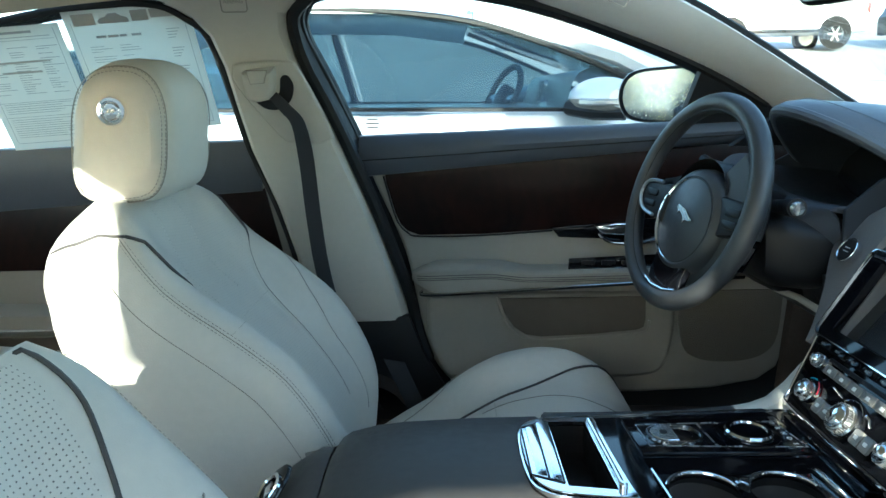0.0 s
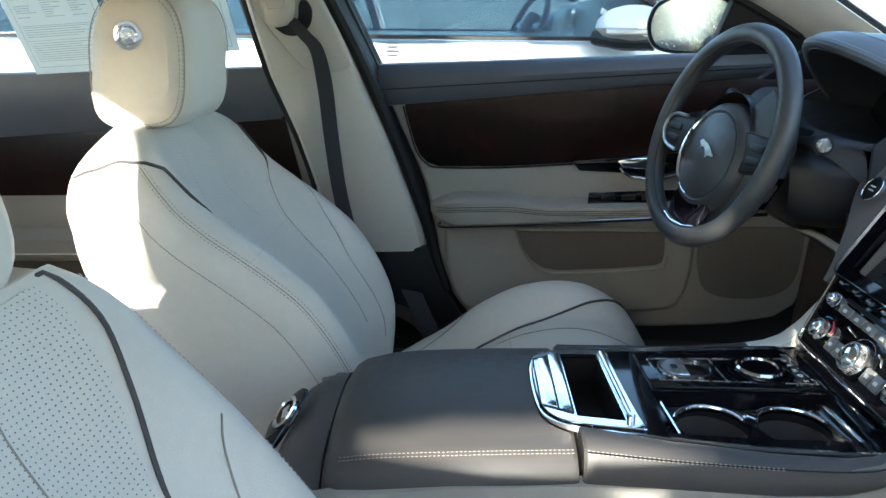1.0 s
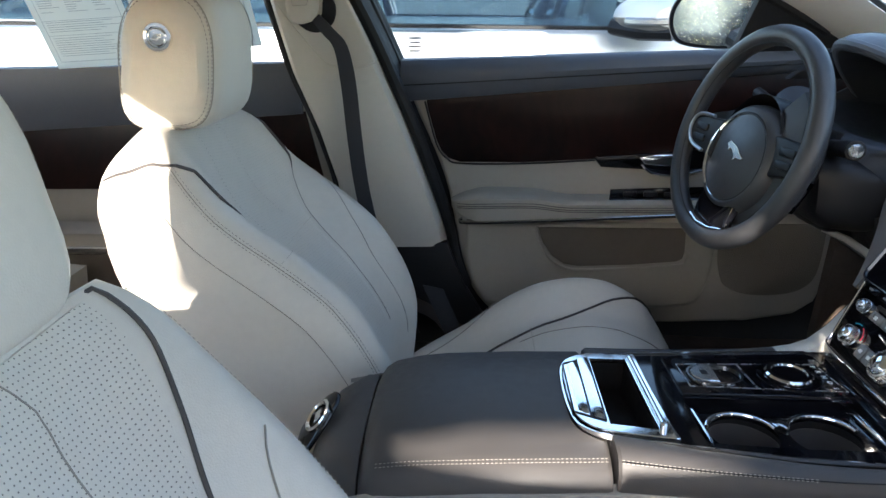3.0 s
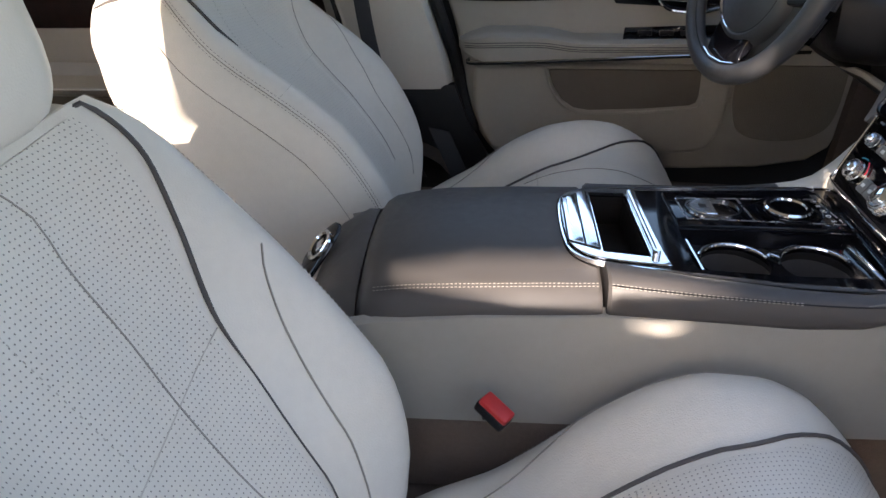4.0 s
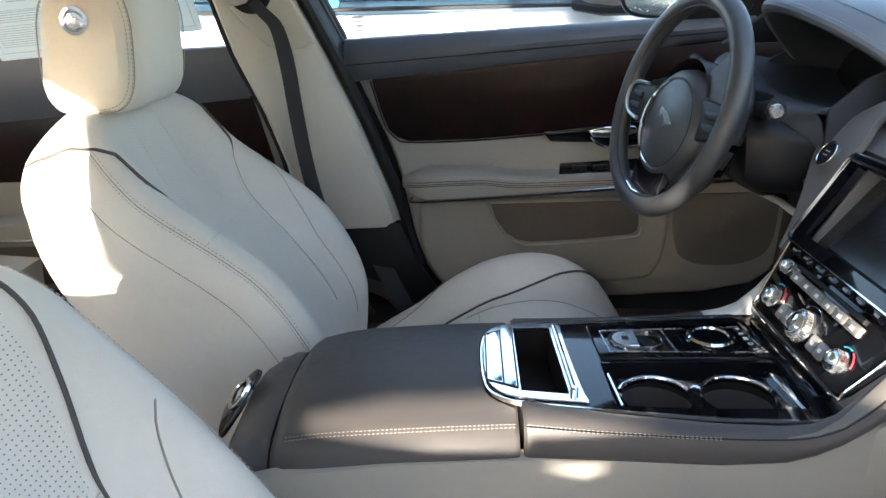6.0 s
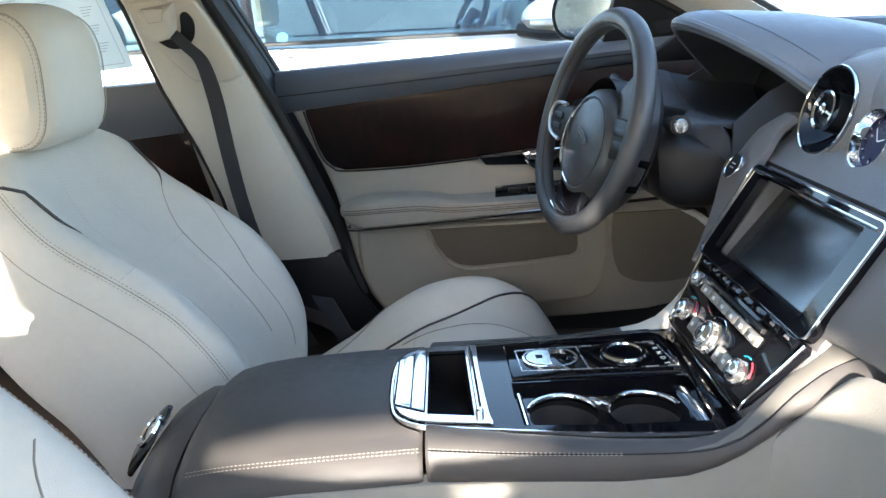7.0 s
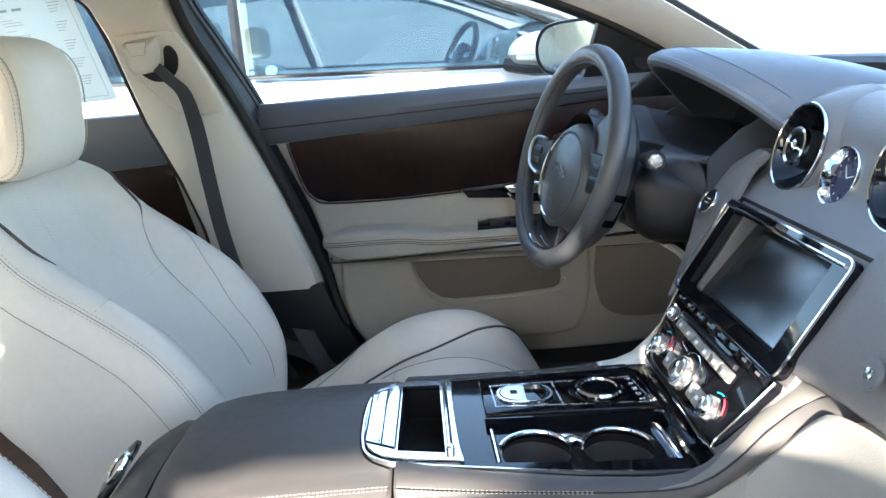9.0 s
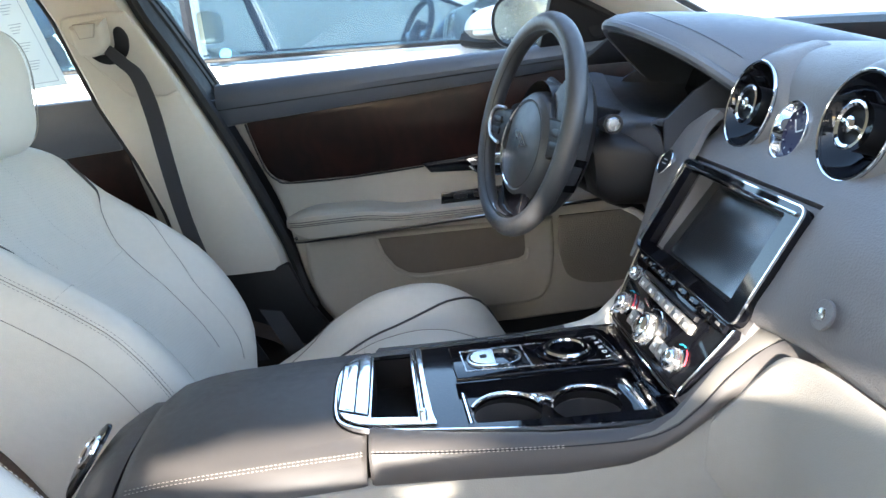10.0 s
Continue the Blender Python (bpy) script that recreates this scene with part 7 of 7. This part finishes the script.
suv(9.7, 21.5, WHITEP, "white sport utility vehicle parked across the lot", 4.9, 1.8, -1)
suv(15.6, 21.0, DARKP, "dark pickup-sized vehicle parked across the lot", 5.0, 1.85)
suv(4.0, 23.0, DARKP, "dark car parked in the far row", 4.5, 1.5)
suv(-5.2, 8.5, WHITEP, "white car with red tail lamps parked one row on", 4.6, 1.5)
pole = thing("bollard", (12.9, 20.0, ground_z(0, 20.0)), "yellow steel bollard beside the parked cars", "bollard")
part("post", lathe([(0.09, 0), (0.09, 1.1), (0.06, 1.16), (0, 1.17)], 16, pose(12.9, 20.0, ground_z(0, 20.0))), YELLOW, pole)
part("foot", lathe([(0.14, 0), (0.14, 0.03), (0.09, 0.05)], 16, pose(12.9, 20.0, ground_z(0, 20.0))), ASPHALT, pole)
for k, yl in enumerate((8.0, 10.5, 13.0)):
    ln = thing("lot_line", (10, yl, ground_z(0, yl)), "faded painted line on the parking lot", "painted line", "painted lines")
    part("paint", block(16, 0.12, 0.012, 0, m=frame_of((9 + k, yl, ground_z(0, yl) + 0.008), (1, 0, 0), (0, 1, 0.115))), BUTTON, ln, smooth=False)

# own wing mirror on the driver's door
wm = thing("wing_mirror", (0.60, 0.92, 0.97), "black wing mirror of the driver's door with rain-spotted glass", "mirror")
MW = frame_of((0.588, 1.062, 1.048), (0.95, -0.31, 0), (0, 0, 1))
half_m = [(-0.118, -0.01), (-0.108, 0.038), (-0.075, 0.062), (0.0, 0.070), (0.085, 0.072), (0.112, 0.052), (0.118, 0.0), (0.105, -0.055), (0.06, -0.070), (-0.04, -0.070), (-0.098, -0.055)]
ring = [(p_.x, p_.y) for p_ in curve([(a, b, 0) for a, b in half_m], 5, True)]
rings = []
for d_, sc_ in ((0.004, 0.97), (0.006, 1.0), (-0.01, 1.03), (-0.05, 0.95), (-0.085, 0.70), (-0.10, 0.35)):
    rings.append([tuple(MW @ Vector((a * sc_, b * sc_, d_))) for a, b in ring])
part("mirror_shell", loft(rings), BLACK, wm)
MG = frame_of(MW @ Vector((0, 0, 0.004)), (0.95, -0.31, 0), (0, -0.030, 1))     # the glass is set a little downwards
part("mirror_glass", slab([(a * 0.92, b * 0.90) for a, b in ring], 0.002, MG @ pose(0, 0, 0.006), 0, 1), WETMIRROR, wm, "silvered mirror glass")
drops = bmesh.new()
rd = random.Random(9)
for k in range(110):
    a, b = rd.uniform(-0.10, 0.10), rd.uniform(-0.058, 0.060)
    add(drops, lathe([(rd.uniform(0.0006, 0.0017), 0.0), (0.0005, 0.0006), (0.0, 0.0007)], 7, MG @ pose(a, b, 0.0081)))
part("rain_spots", drops, LEGEND, wm)["kind"] = "stuff"
part("mirror_sail", slab([(0.530, 0.0), (0.560, 0.155), (0.610, 0.135), (0.780, 0.045), (0.780, 0.0)], 0.02, frame_of((0, 0.815, 0.965), (1, 0, 0), (0, -0.45, 1)), 0.004, 2), BLACK, wm)
part("mirror_foot", tube([(0.63, 0.88, 0.99), (0.63, 0.95, 0.985), (0.62, 1.02, 1.0)], 0.028, 10), BLACK, wm)

# paper sheets taped inside the rear side glass
def paper(corner, x_dir, wide, high, bars, label):
    m = frame_of(corner, x_dir, (0, -0.42, 0.908))
    s_ = thing("window_sheet", corner, label, "paper sheet", "papers on the rear window")
    part("paper", slab([(0, 0), (wide, 0), (wide, high), (0, high)], 0.0006, m, 0, 1), PAPER, s_, smooth=False)
    for name, mt, items in bars:
        bm_ = bmesh.new()
        for x_, y_, w_, h_ in items:
            add(bm_, block(w_, h_, 0.0004, 0, m=m @ pose(x_ + w_ / 2, y_, 0.0009)))
        part(name, bm_, mt, s_, smooth=False)["kind"] = "stuff"
    return s_


rng = random.Random(4)
lines = [(0.022 + 0.060 * c_, 0.236 - 0.0050 * r_, rng.uniform(0.018, 0.046), 0.0011) for c_ in range(3) for r_ in range(22) if rng.random() < 0.80]
lines += [(0.045, 0.262, 0.10, 0.0048), (0.030, 0.252, 0.15, 0.0012), (0.015, 0.246, 0.172, 0.0007)]
lines2 = [(0.022, 0.108 - 0.0052 * r_, rng.uniform(0.10, 0.16), 0.0010) for r_ in range(5)] + [(0.022, 0.072 - 0.0052 * r_, rng.uniform(0.11, 0.165), 0.0010) for r_ in range(9)]
edge = [(0.014, 0.016, 0.178, 0.0010), (0.014, 0.078, 0.178, 0.0008), (0.014, 0.112, 0.178, 0.0008), (0.014, 0.143, 0.0008, 0.25), (0.191, 0.143, 0.0008, 0.25)]
big = [(0.040, 0.200, 0.120, 0.0042), (0.050, 0.178, 0.085, 0.0042)]
paper((-0.945, 0.792, 0.950), (1, -0.02, 0.06), 0.205, 0.275, [("text_line", INK, lines + lines2 + edge), ("stamped_line", TAUPEI, big)], "white printed vehicle sheet taped inside the rear glass")
cols = [(0.035 + 0.062 * c_, 0.196 - 0.0055 * r_, rng.uniform(0.022, 0.048), 0.0010) for c_ in range(2) for r_ in range(24) if rng.random() < 0.72]
ticks = [(0.202, 0.222 - 0.040 * r_ - 0.006 * q_, 0.026 - 0.004 * q_, 0.0013) for r_ in range(5) for q_ in range(4)]
title = [(0.055 + 0.0245 * k_, 0.216, w_, 0.0050) for k_, w_ in enumerate((0.020, 0.022, 0.014, 0.020))]
hd = [(0.018, 0.253, 0.046, 0.024), (0.139, 0.254, 0.034, 0.022), (0.178, 0.256, 0.050, 0.018)]
frame2 = [(0.012, 0.012, 0.232, 0.0009), (0.012, 0.130, 0.0009, 0.236), (0.243, 0.130, 0.0009, 0.236)]
sh2 = paper((-0.735, 0.790, 0.985), (1, -0.02, 0.06), 0.258, 0.272, [("text_line", INK, cols + ticks + title + frame2), ("header_bar", TAUPEI, hd)], "printed equipment list sheet taped inside the rear glass")
pic = [(0.070, 0.243), (0.069, 0.249), (0.076, 0.254), (0.086, 0.256), (0.094, 0.262), (0.110, 0.263), (0.119, 0.256), (0.130, 0.252), (0.133, 0.246), (0.131, 0.242)]
part("printed_car", slab(pic, 0.0004, frame_of((-0.735, 0.790, 0.985), (1, -0.02, 0.06), (0, -0.42, 0.908)) @ pose(0, 0, 0.0007), 0, 1), INK, sh2, "small grey printed car outline", smooth=False)

# unseen board screen, added beside the bay only to shade the walker's side
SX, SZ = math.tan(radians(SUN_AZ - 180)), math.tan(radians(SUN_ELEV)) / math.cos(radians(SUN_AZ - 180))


def shade_boards(name, y, label, category, outlines, sun_holes, posts, post_wide):
    """Added shade-casting boards in the plane y; outlines are given where the sun carries them to the plane y = -2.2.
    """
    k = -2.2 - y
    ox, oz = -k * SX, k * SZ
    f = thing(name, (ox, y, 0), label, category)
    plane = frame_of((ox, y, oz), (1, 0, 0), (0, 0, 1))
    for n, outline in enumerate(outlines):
        bd = part("board", slab(outline, 0.03, plane, 0, 1), SHADEWOOD, f, smooth=False)
        for g in sun_holes.get(n, []):
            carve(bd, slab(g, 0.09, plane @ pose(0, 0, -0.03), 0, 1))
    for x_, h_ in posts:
        part("post", block(post_wide, post_wide, h_, 0.006, 2, m=pose(x_, y + post_wide / 2 + 0.001, h_ / 2)), SHADEWOOD, f)
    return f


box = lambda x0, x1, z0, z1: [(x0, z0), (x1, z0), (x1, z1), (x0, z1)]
# holes shaped to drop sun patches on lid, side panel, glovebox and wheel rim
sun_holes = {1: [[(-0.260, 1.254), (-0.146, 1.273), (0.008, 1.277), (0.215, 1.250), (0.023, 1.236), (0.018, 1.220), (-0.083, 1.222), (-0.232, 1.238)],
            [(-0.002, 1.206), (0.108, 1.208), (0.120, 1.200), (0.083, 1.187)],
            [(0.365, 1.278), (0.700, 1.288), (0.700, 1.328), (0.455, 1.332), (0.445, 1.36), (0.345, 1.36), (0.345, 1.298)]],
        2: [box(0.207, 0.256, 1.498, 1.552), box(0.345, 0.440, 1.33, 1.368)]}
shade_boards("fence", -2.2, "unseen board screen added to shade the cabin, with holes for sun patches", "fence",
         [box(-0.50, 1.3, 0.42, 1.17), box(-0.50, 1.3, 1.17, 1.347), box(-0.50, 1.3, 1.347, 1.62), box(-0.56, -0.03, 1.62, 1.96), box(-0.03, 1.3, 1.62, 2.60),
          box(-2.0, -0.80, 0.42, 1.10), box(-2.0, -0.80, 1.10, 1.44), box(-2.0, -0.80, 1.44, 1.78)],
         sun_holes, ((-1.95, 1.78), (-0.85, 1.78), (-0.3, 1.96), (1.25, 2.60)), 0.06)
# an added, unseen taller panel farther off; its shadow edge falls softly on the seat behind the console
shade_boards("shade_panel", -7.5, "unseen board panel on a post, added to cast a soft shadow edge", "board panel", [box(-0.618, -0.30, 1.402, 2.40)], {}, ((-0.38, 2.6),), 0.09)
